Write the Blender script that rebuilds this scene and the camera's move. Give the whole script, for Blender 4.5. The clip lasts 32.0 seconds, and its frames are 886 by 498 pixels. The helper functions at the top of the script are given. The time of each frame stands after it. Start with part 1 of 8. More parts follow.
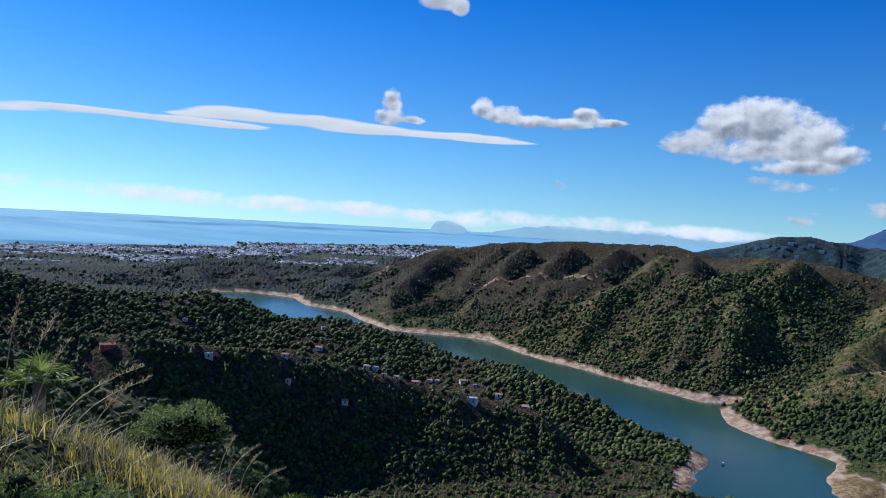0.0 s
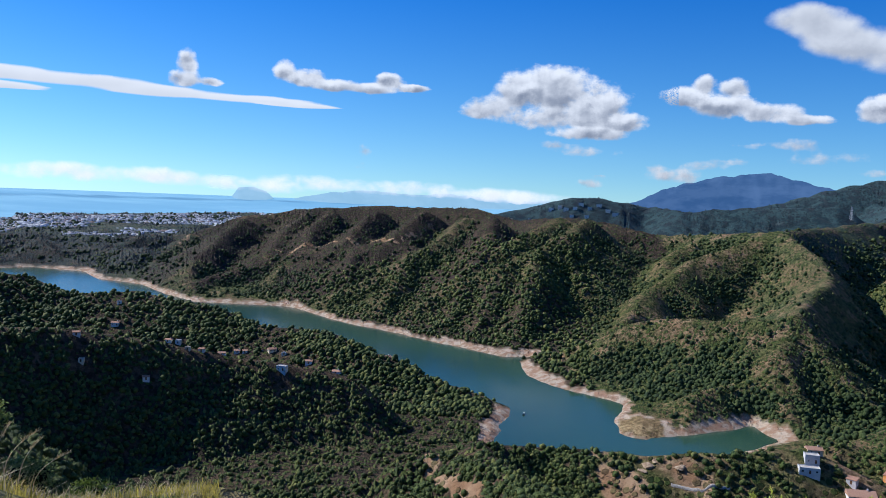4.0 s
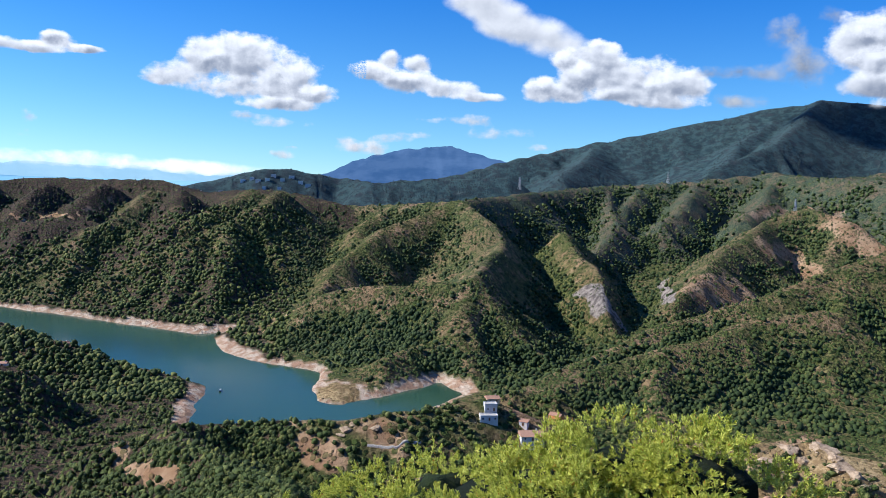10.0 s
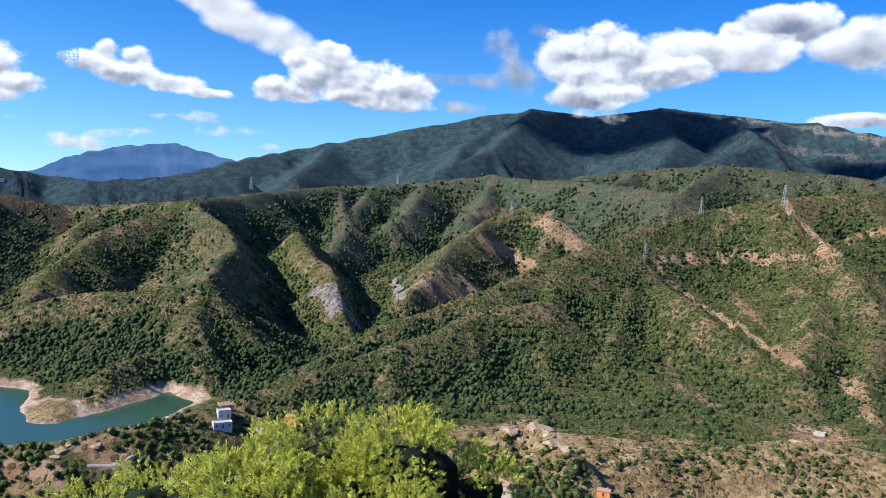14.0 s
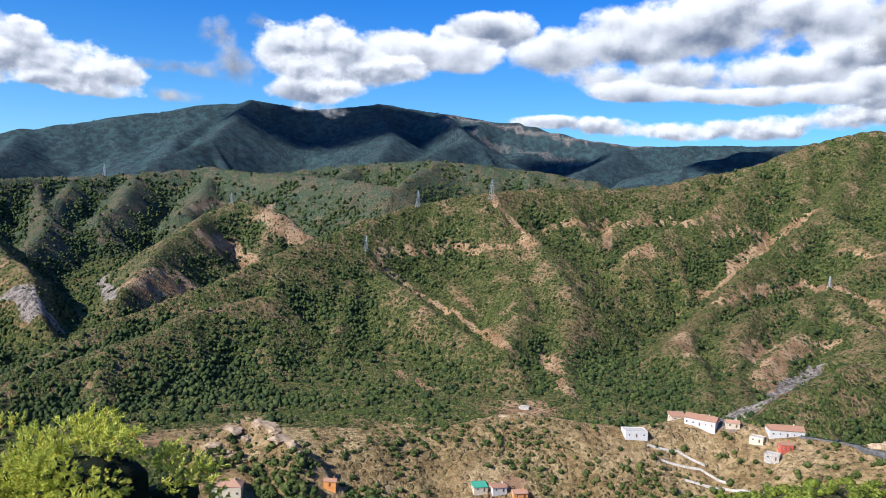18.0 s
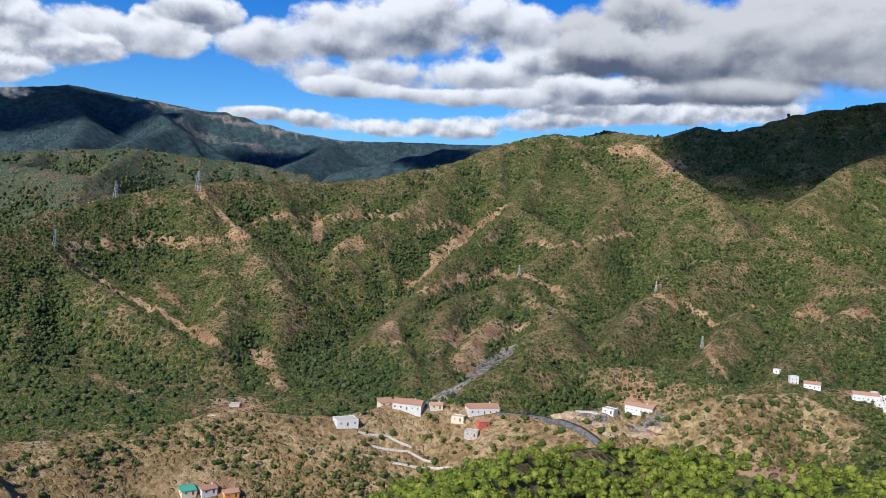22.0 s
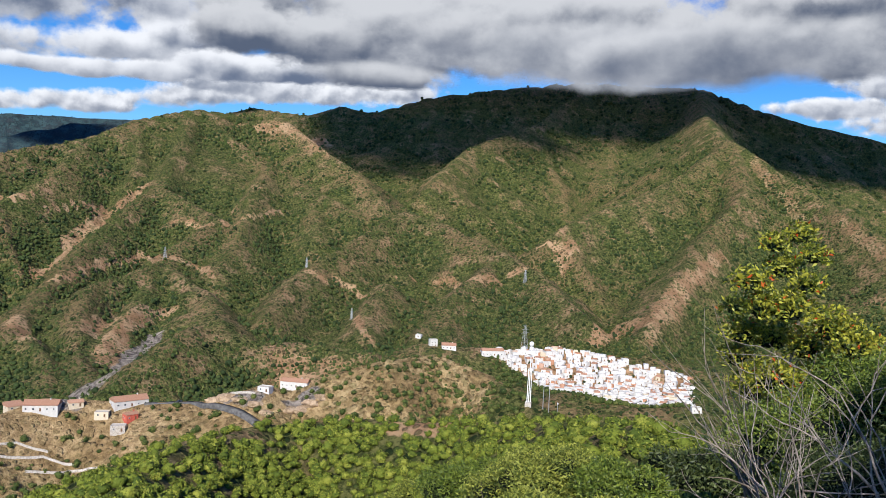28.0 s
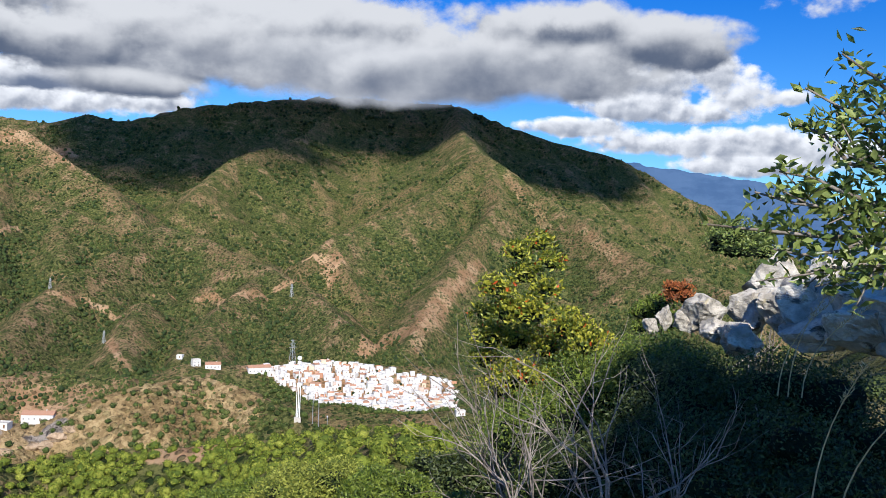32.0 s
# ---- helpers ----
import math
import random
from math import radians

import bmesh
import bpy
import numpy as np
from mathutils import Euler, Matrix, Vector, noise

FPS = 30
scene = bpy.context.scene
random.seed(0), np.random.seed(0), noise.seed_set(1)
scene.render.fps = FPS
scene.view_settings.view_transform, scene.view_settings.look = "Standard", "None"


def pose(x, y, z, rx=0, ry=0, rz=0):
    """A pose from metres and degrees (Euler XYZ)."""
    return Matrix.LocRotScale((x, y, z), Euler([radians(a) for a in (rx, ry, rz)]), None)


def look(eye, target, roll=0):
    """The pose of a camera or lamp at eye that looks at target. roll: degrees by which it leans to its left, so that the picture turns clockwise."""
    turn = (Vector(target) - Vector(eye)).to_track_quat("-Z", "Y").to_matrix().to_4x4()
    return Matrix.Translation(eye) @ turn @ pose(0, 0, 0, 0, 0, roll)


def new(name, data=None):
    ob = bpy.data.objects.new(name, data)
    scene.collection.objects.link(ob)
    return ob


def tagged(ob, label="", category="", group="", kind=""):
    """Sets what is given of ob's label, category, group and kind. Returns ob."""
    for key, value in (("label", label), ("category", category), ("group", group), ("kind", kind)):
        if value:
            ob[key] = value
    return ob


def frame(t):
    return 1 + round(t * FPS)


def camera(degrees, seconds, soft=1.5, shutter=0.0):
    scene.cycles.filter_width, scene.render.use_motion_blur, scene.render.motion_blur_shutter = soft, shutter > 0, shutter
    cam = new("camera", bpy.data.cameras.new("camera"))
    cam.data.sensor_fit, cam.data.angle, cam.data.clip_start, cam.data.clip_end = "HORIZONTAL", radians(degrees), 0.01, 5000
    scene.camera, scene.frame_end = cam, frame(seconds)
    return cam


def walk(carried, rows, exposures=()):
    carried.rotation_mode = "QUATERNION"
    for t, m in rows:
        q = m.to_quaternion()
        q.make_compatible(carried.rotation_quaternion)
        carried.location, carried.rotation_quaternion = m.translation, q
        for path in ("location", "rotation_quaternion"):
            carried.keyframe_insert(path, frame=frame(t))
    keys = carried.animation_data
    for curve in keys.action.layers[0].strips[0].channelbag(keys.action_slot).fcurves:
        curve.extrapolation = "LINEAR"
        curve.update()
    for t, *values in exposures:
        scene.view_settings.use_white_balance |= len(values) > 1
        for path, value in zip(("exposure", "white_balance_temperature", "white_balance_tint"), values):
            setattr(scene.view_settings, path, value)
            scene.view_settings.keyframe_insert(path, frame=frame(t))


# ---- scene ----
EXPOSURES = [(0.0, 0.14, 5650, 10), (3.0, 0.24, 5700, 10), (8.0, 0.5, 5850, 10), (13.0, 0.72, 5950, 10), (19.0, 0.66, 6050, 10), (20.2, 0.34, 6050, 10), (24.0, 0.43, 6150, 10), (28.0, 0.42, 6250, 10), (32.0, 0.56, 6200, 10)]
cam = camera(56.0, 32.0, soft=0.65)
EYE, ARM = 200.0, 0.5  # height above the reservoir; the phone swings at arm's length
TURNS = [  # seconds, tilt from straight down, lean, heading
    (0.0, 88.01, -3.04, 0.11),
    (0.5, 87.83, -2.94, -0.98),
    (1.0, 87.47, -2.95, -2.41),
    (1.5, 87.07, -2.85, -4.05),
    (2.0, 86.78, -2.70, -6.08),
    (2.5, 86.61, -2.67, -8.20),
    (3.0, 86.55, -2.52, -10.17),
    (3.5, 86.41, -2.42, -11.77),
    (5.5, 85.61, -1.93, -17.18),
    (6.0, 85.50, -1.95, -18.68),
    (6.5, 85.39, -1.92, -20.29),
    (7.0, 85.30, -1.90, -22.07),
    (7.5, 85.33, -1.91, -24.02),
    (8.0, 85.40, -1.95, -26.07),
    (8.5, 85.45, -2.05, -28.15),
    (9.0, 85.39, -2.09, -30.14),
    (9.5, 85.24, -2.21, -32.07),
    (10.0, 85.10, -2.31, -34.05),
    (10.5, 85.03, -2.51, -36.10),
    (11.0, 85.05, -2.64, -38.19),
    (11.5, 85.16, -2.71, -40.35),
    (12.0, 85.35, -2.76, -42.64),
    (12.5, 85.55, -2.86, -45.08),
    (13.0, 85.69, -2.89, -47.55),
    (13.5, 85.80, -2.78, -49.94),
    (14.0, 85.91, -2.76, -52.24),
    (14.5, 85.99, -2.78, -54.64),
    (15.0, 85.96, -2.93, -57.24),
    (15.5, 85.84, -3.09, -59.90),
    (17.5, 86.20, -3.09, -68.99),
    (18.0, 86.41, -3.02, -71.19),
    (18.5, 86.51, -2.96, -73.44),
    (19.0, 86.52, -2.95, -75.62),
    (19.5, 86.49, -2.97, -77.84),
    (20.0, 86.43, -3.10, -80.31),
    (20.5, 86.40, -3.25, -83.02),
    (21.0, 86.51, -3.37, -85.78),
    (21.5, 86.74, -3.52, -88.42),
    (22.0, 87.07, -3.65, -90.90),
    (22.5, 87.40, -3.85, -93.14),
    (23.0, 87.65, -3.87, -95.16),
    (23.5, 87.76, -3.70, -97.08),
    (24.0, 87.65, -3.36, -98.96),
    (24.5, 87.50, -3.04, -100.71),
    (26.5, 86.95, -2.69, -108.35),
    (27.0, 86.88, -2.87, -110.54),
    (27.5, 86.89, -2.99, -112.68),
    (28.0, 86.95, -2.92, -114.70),
    (28.5, 86.97, -2.76, -116.72),
    (29.0, 86.99, -2.55, -118.79),
    (29.5, 87.05, -2.33, -120.90),
    (30.0, 87.21, -2.21, -122.89),
    (30.5, 87.48, -2.16, -124.73),
    (31.0, 87.85, -2.05, -126.66),
    (31.5, 88.26, -2.14, -128.64),
    (32.0, 88.54, -2.23, -130.73),
]
walk(cam, [(t, pose(-ARM * math.sin(radians(h)), ARM * math.cos(radians(h)), EYE, tilt, lean, h)) for t, tilt, lean, h in TURNS], EXPOSURES)

# world, sun and exposure
SUN_BEARING, SUN_HEIGHT = -56.0, 36.0
sun = new("sun", bpy.data.lights.new("sun", "SUN"))
sun.data.energy, sun.data.angle, sun.data.color = 5.0, radians(0.53), (1.0, 0.93, 0.82)
_s = Vector((math.sin(radians(SUN_BEARING)) * math.cos(radians(SUN_HEIGHT)), math.cos(radians(SUN_BEARING)) * math.cos(radians(SUN_HEIGHT)), math.sin(radians(SUN_HEIGHT))))
sun.matrix_world = look(tuple(_s * 300 + Vector((0, 0, 400))), (0, 0, 400))
world = bpy.data.worlds.new("sky")
scene.world = world
world.use_nodes = True
wn, wl = world.node_tree.nodes, world.node_tree.links
wn.clear()
w_out, w_bg, w_sky = wn.new("ShaderNodeOutputWorld"), wn.new("ShaderNodeBackground"), wn.new("ShaderNodeTexSky")
w_sky.sky_type, w_sky.sun_disc = "NISHITA", False
w_sky.sun_elevation, w_sky.sun_rotation = radians(SUN_HEIGHT), radians(SUN_BEARING)
w_sky.altitude, w_sky.air_density, w_sky.dust_density, w_sky.ozone_density = 300, 1.0, 0.4, 2.5
w_co, w_sep, w_max, w_com = wn.new("ShaderNodeTexCoord"), wn.new("ShaderNodeSeparateXYZ"), wn.new("ShaderNodeMath"), wn.new("ShaderNodeCombineXYZ")
w_max.operation = "MULTIPLY_ADD"
w_max.inputs[1].default_value, w_max.inputs[2].default_value = 0.95, 0.06
wl.new(w_co.outputs["Generated"], w_sep.inputs[0])
wl.new(w_sep.outputs["X"], w_com.inputs["X"])
wl.new(w_sep.outputs["Y"], w_com.inputs["Y"])
wl.new(w_sep.outputs["Z"], w_max.inputs[0])
wl.new(w_max.outputs[0], w_com.inputs["Z"])
wl.new(w_com.outputs[0], w_sky.inputs["Vector"])
w_hue = wn.new("ShaderNodeHueSaturation")
w_hue.inputs["Saturation"].default_value = 1.25
w_air = wn.new("ShaderNodeMix")  # clear maritime air
w_air.data_type, w_air.blend_type = "RGBA", "MULTIPLY"
w_air.inputs[0].default_value = 1.0
w_ramp = wn.new("ShaderNodeValToRGB")
for w_stop, w_place, w_tint in zip((0, 1), (0.0, 0.26), ((0.94, 1.15, 1.20, 1), (0.21, 0.70, 1.22, 1))):
    w_ramp.color_ramp.elements[w_stop].position, w_ramp.color_ramp.elements[w_stop].color = w_place, w_tint
wl.new(w_sep.outputs["Z"], w_ramp.inputs[0])
wl.new(w_ramp.outputs[0], w_air.inputs[7])
wl.new(w_sky.outputs[0], w_hue.inputs["Color"])
wl.new(w_hue.outputs[0], w_air.inputs[6])
wl.new(w_air.outputs[2], w_bg.inputs["Color"])
w_bg.inputs["Strength"].default_value = 0.088
wl.new(w_bg.outputs[0], w_out.inputs["Surface"])


# ---- materials ----
class Nodes:
    """A node material in the making."""

    def __init__(self, name):
        self.mat = bpy.data.materials.new(name)
        self.mat.use_nodes = True
        self.n, self.l = self.mat.node_tree.nodes, self.mat.node_tree.links
        self.bsdf = self.n["Principled BSDF"]
        self.co = self.n.new("ShaderNodeTexCoord").outputs["Object"]

    def put(self, socket, value):
        if isinstance(value, bpy.types.NodeSocket):
            self.l.new(value, socket)
        elif isinstance(value, (tuple, list)) and len(value) == 3 and socket.type == "RGBA":
            socket.default_value = (*value, 1)
        else:
            socket.default_value = value

    def noise(self, scale, detail=4.0, rough=0.55, vec=None, stretch=None, out="Fac"):
        v = self.co if vec is None else vec
        if stretch:
            m = self.n.new("ShaderNodeMapping")
            m.inputs["Scale"].default_value = stretch
            self.put(m.inputs["Vector"], v)
            v = m.outputs[0]
        t = self.n.new("ShaderNodeTexNoise")
        t.inputs["Scale"].default_value, t.inputs["Detail"].default_value, t.inputs["Roughness"].default_value = scale, detail, rough
        self.put(t.inputs["Vector"], v)
        return t.outputs[out]

    def ramp(self, fac, a, b, lo=0.0, hi=1.0):
        r = self.n.new("ShaderNodeMapRange")
        r.interpolation_type = "SMOOTHSTEP"
        for k, v in zip(("Value", "From Min", "From Max", "To Min", "To Max"), (fac, a, b, lo, hi)):
            self.put(r.inputs[k], v)
        return r.outputs[0]

    def mix(self, fac, a, b, mode="MIX"):
        m = self.n.new("ShaderNodeMix")
        m.data_type, m.blend_type = "RGBA", mode
        self.put(m.inputs[0], fac), self.put(m.inputs[6], a), self.put(m.inputs[7], b)
        return m.outputs[2]

    def math(self, op, a, b=0.5):
        m = self.n.new("ShaderNodeMath")
        m.operation = op
        self.put(m.inputs[0], a), self.put(m.inputs[1], b)
        return m.outputs[0]

    def attr(self, name):
        a = self.n.new("ShaderNodeAttribute")
        a.attribute_name = name
        return a.outputs["Fac"]

    def island(self):
        return self.n.new("ShaderNodeNewGeometry").outputs["Random Per Island"]

    def each(self):
        return self.n.new("ShaderNodeObjectInfo").outputs["Random"]

    def bump(self, height, strength, distance):
        b = self.n.new("ShaderNodeBump")
        b.inputs["Strength"].default_value, b.inputs["Distance"].default_value = strength, distance
        self.put(b.inputs["Height"], height)
        self.put(self.bsdf.inputs["Normal"], b.outputs[0])

    def done(self, color, rough=0.85, spec=0.25, metal=0.0):
        self.put(self.bsdf.inputs["Base Color"], color)
        self.put(self.bsdf.inputs["Roughness"], rough)
        self.put(self.bsdf.inputs["Specular IOR Level"], spec)
        self.put(self.bsdf.inputs["Metallic"], metal)
        return self.mat


def plain(name, dark, light, scale, rough=0.85, bump=0.0, spec=0.25, metal=0.0, per=""):
    """A two-tone material: broad patches and fine grain, varied by piece where asked."""
    k = Nodes(name)
    f = k.math("ADD", k.math("MULTIPLY", k.noise(scale, 5), 0.6), k.math("MULTIPLY", k.noise(scale * 9, 3), 0.4))
    f = k.ramp(f, 0.35, 0.65)
    if per:
        f = k.math("ADD", k.math("MULTIPLY", f, 0.45), k.math("MULTIPLY", k.island() if per == "island" else k.each(), 0.55))
    if bump:
        k.bump(k.noise(scale * 4, 6), 0.6, bump)
    return k.done(k.mix(f, dark, light), rough, spec, metal)


# ---- relief ----
def lattice(ix, iy, seed):
    n = (ix.astype(np.int64) * 374761393 + iy.astype(np.int64) * 668265263 + seed * 982451653) & 0xFFFFFFFF
    n = ((n ^ (n >> 13)) * 1274126177) & 0xFFFFFFFF
    return ((n ^ (n >> 16)) & 0xFFFF) / 32767.5 - 1.0


def value_noise(x, y, seed=0):
    ix, iy = np.floor(x), np.floor(y)
    fx, fy = x - ix, y - iy
    fx, fy = fx * fx * fx * (fx * (fx * 6 - 15) + 10), fy * fy * fy * (fy * (fy * 6 - 15) + 10)
    a, b = lattice(ix, iy, seed), lattice(ix + 1, iy, seed)
    c, d = lattice(ix, iy + 1, seed), lattice(ix + 1, iy + 1, seed)
    return (a + (b - a) * fx) * (1 - fy) + (c + (d - c) * fx) * fy


def fbm(x, y, octaves, seed=0):
    total, amp, norm = 0.0, 1.0, 0.0
    for o in range(octaves):
        total = total + amp * value_noise(x, y, seed + 17 * o)
        norm += amp
        x, y, amp = x * 2.03 + 5.1, y * 2.03 - 3.7, amp * 0.5
    return total / norm


def spot(bearing, dist):
    return dist * math.sin(math.radians(bearing)), dist * math.cos(math.radians(bearing))


RIDGES, NAMES, STEEP = [], [], 1.35


def ridge(name, slope, line, spurs=1.0, span=165.0, round_top=12.0):
    """A crest line of (bearing, distance, height), from which the ground falls away on both sides."""
    NAMES.append(name)
    RIDGES.append((slope * STEEP, [(*spot(b, d), z) for b, d, z in line], spurs, span, round_top, len(RIDGES)))


ridge("nl_crest", 0.42, [(-32.4, 1150, 135.7), (-28.0, 1150, 113.4), (-26.1, 1150, 101.5), (-24.8, 1140, 95.7), (-21.5, 1130, 92.1), (-18.1, 1120, 89.5), (-15.6, 1110, 92.0), (-13.7, 1100, 84.6), (-12.6, 1080, 70.8), (-9.9, 1060, 69.0), (-6.9, 1050, 74.4), (-4.9, 1030, 67.8), (-3.0, 1010, 61.6), (-1.0, 990, 53.2), (1.0, 960, 42.4), (3.8, 930, 43.8), (6.1, 900, 47.8), (8.1, 870, 35.0), (10.4, 850, 30.3), (12.8, 820, 17.5), (14.7, 800, 13.1), (18.3, 775, 4.9)], 0.5)
ridge("nl_front", .45, [(-27.9, 700, 110.9), (-19.7, 650, 104.9), (-10.6, 680, 88.4), (-0.8, 690, 62.7), (7.0, 700, 47.8)])
ridge("dark_slope", .6, [(-32.3, 60, 192.4), (-27.8, 90, 186.4), (-24.0, 110, 179.8), (-19.2, 150, 167.3), (-14.0, 190, 147.0), (-10.1, 240, 119.9)])
ridge("nr_nose", .45, [(24.0, 330, 74.4), (18.4, 420, 61.9), (15.9, 520, 46.1), (12.0, 520, 31.9)])
ridge("nr_crest", .5, [(15.9, 530, 43.2), (21.1, 540, 39.9), (27.8, 520, 45.7), (32.3, 520, 52.4), (37.4, 540, 58.8), (42.7, 540, 43.6), (47.5, 500, 48.0)])
ridge("knoll", .6, [(56.1, 500, 53.4), (59.1, 510, 60.3), (61.9, 480, 54.7)])
ridge("brown_crest", .4, [(56.2, 480, 49.3), (64.7, 500, 46.7), (70.8, 530, 44.0), (77.0, 560, 58.1), (84.8, 570, 52.4), (89.7, 600, 58.1), (95.2, 590, 59.6), (99.1, 570, 62.5), (102.9, 560, 76.0)])
ridge("h1", .5, [(92.8, 700, 37.7), (95.4, 760, 54.8), (98.9, 850, 72.5), (102.7, 850, 58.0), (107.3, 830, 53.8), (110.3, 800, 55.8)])
ridge("brown_knoll", .45, [(105.1, 560, 71.3), (108.1, 560, 85.3), (111.6, 560, 95.3), (114.7, 580, 95.9), (117.9, 560, 89.6), (121.1, 520, 81.6)])
ridge("pine_spur", .4, [(93.6, 260, 113.7), (98.2, 330, 102.2), (103.7, 380, 97.5), (110.2, 380, 101.6), (118.1, 350, 108.0), (123.8, 300, 126.7), (129.5, 220, 147.0)])
ridge("d1_crest", .42, [(-7.4, 2300, -9.7), (-6.1, 2350, 11.6), (-4.2, 2350, 59.0), (-0.8, 2350, 116.4), (4.1, 2300, 147.3), (9.3, 2250, 165.1), (15.5, 2100, 169.1), (18.2, 2000, 146.8), (22.4, 1750, 163.9), (24.8, 1700, 154.8), (27.5, 1650, 139.1)], 0.75, 95.0)
ridge("d1_spur_a", 0.44, [(-0.1, 1911, 131.6), (-1.4, 1824, 102.0), (-2.7, 1710, 65.5)], 0.8, 80.0)
ridge("d1_spur_b", 0.44, [(4.0, 1879, 149.0), (2.4, 1787, 105.8), (1.6, 1690, 72.8)], 0.8, 80.0)
ridge("d1_spur_c", 0.44, [(5.6, 1833, 156.4), (4.3, 1765, 119.4), (4.0, 1683, 90.3)], 0.8, 80.0)
ridge("d1_spur_d", 0.44, [(8.8, 1762, 163.2), (7.4, 1679, 130.7), (6.7, 1603, 101.9)], 0.8, 80.0)
ridge("d1_spur_e", 0.44, [(12.0, 1710, 164.8), (10.5, 1620, 129.9), (9.4, 1532, 97.5)], 0.8, 80.0)
ridge("d1_spur_f", 0.44, [(16.5, 1607, 164.4), (16.6, 1476, 125.5), (15.8, 1383, 92.3)], 0.8, 80.0)
ridge("d1_spur_g", 0.44, [(-3.1, 1671, 53.1), (-4.0, 1600, 30.0), (-3.4, 1526, 9.1)], 0.8, 80.0)
ridge("d1_spur_h", 0.44, [(7.6, 1571, 99.2), (6.9, 1487, 70.0), (5.1, 1462, 38.3)], 0.8, 80.0)
ridge("d1_spur_i", 0.45, [(21.2, 1576, 167.0), (18.9, 1487, 136.8), (17.4, 1435, 118.4)], 0.8, 80.0)
ridge("d1_spur_j", 0.45, [(15.1, 1319, 68.1), (14.8, 1245, 43.3), (13.6, 1177, 15.3)], 0.8, 80.0)
ridge("d1_spur_k", 0.45, [(17.0, 1334, 85.9), (16.7, 1215, 47.8), (15.6, 1123, 12.6)], 0.8, 80.0)
ridge("d1_spur_l", 0.45, [(10.5, 1459, 81.5), (10.2, 1372, 53.6), (9.1, 1300, 26.2)], 0.8, 80.0)
ridge("s1", 0.46, [(15.0, 1629, 160.4), (13.5, 1546, 124.9), (10.5, 1464, 83.1), (8.3, 1407, 54.1), (6.1, 1393, 32.2), (4.4, 1396, 9.1)], 0.8, 95.0)
ridge("s2", 0.46, [(23.1, 1566, 166.9), (21.6, 1482, 139.3), (19.7, 1402, 112.5), (17.0, 1339, 87.3), (15.1, 1324, 69.5), (13.6, 1304, 53.0), (11.3, 1253, 24.2), (9.9, 1224, 7.5)], 0.8, 95.0)
ridge("s2b", 0.46, [(19.5, 1389, 108.4), (19.3, 1294, 79.3), (19.0, 1162, 39.6), (18.3, 1064, 8.8)], 0.8, 95.0)
ridge("s0", 0.46, [(11.3, 1530, 106.8), (8.3, 1561, 100.2), (5.0, 1637, 90.6), (2.9, 1655, 68.3), (0.5, 1640, 53.5), (-2.1, 1604, 34.8), (-4.0, 1553, 15.8)], 0.8, 95.0)
ridge("s0b", 0.46, [(2.9, 1655, 68.3), (2.1, 1576, 41.0), (1.6, 1487, 11.9)], 0.8, 95.0)
ridge("knob", .55, [(27.5, 1650, 139.1), (30.8, 1600, 148.1), (35.0, 1500, 162.9), (37.8, 1350, 124.3), (36.9, 1200, 77.0), (38.0, 1100, 56.7)])
ridge("knob_l", .55, [(35.0, 1500, 160.9), (30.2, 1400, 111.9), (27.3, 1300, 71.2), (25.8, 1150, 37.6)])
ridge("chill", 0.55, [(19.3, 995, 1.6), (21.2, 1000, 15.3), (23.4, 1000, 33.2), (26.0, 985, 57.8), (28.0, 980, 68.1), (32.6, 960, 77.8), (36.7, 950, 85.9), (36.1, 890, 58.3), (35.6, 850, 34.8), (36.6, 800, 14.5), (38.0, 765, 3.7)], 0.6, 110.0)
ridge("chill_g", 0.55, [(35.5, 860, 38.8), (32.8, 840, 30.4), (30.8, 810, 24.2), (29.3, 760, 13.4)], 0.6, 110.0)
ridge("knob_f", 0.55, [(30.5, 1590, 142.0), (28.6, 1480, 109.1), (27.9, 1350, 70.7), (27.2, 1220, 49.5)], 0.5)
ridge("chill_r", .6, [(36.7, 950, 86.9), (39.3, 900, 48.4), (42.9, 850, 11.4)])
ridge("ch_back", .55, [(36.7, 950, 86.9), (38.6, 1300, 112.8), (35.1, 1500, 160.2)])
ridge("cliff", .62, [(42.4, 1500, 114.2), (44.8, 1150, 75.7), (46.0, 1050, 32.3)])
ridge("f_red", .55, [(50.5, 1150, 54.1), (53.4, 1450, 109.4), (55.6, 1650, 150.6), (57.8, 1700, 176.6), (60.5, 1650, 150.9), (62.8, 1600, 105.7)])
ridge("f_sky", .5, [(35.1, 1550, 160.4), (40.5, 1900, 177.8), (45.1, 2200, 197.9), (49.3, 2300, 212.6), (55.8, 2400, 252.3), (59.6, 2400, 243.9), (64.9, 2500, 285.7), (70.7, 2500, 315.9), (75.4, 2500, 300.3), (76.1, 2500, 301.2), (81.6, 2500, 274.3)])
ridge("f_mid", .5, [(45.1, 2200, 195.0), (46.0, 1800, 112.0), (44.5, 1500, 73.7), (42.3, 1200, 23.1)])
ridge("f_mid2", .5, [(55.8, 2350, 245.0), (65.4, 2000, 230.6), (67.8, 1900, 214.9)])
ridge("f_spur_a", 0.5, [(50.8, 2280, 210.0), (50.2, 2050, 161.8), (48.8, 1850, 116.3)], 0.9)
ridge("f_spur_b", 0.5, [(55.8, 2380, 242.8), (55.2, 2150, 187.9), (53.8, 1950, 135.5)], 0.9)
ridge("f_spur_c", 0.5, [(64.9, 2460, 275.0), (63.4, 2250, 220.0), (61.9, 2050, 163.1), (61.2, 1900, 113.5)], 0.9)
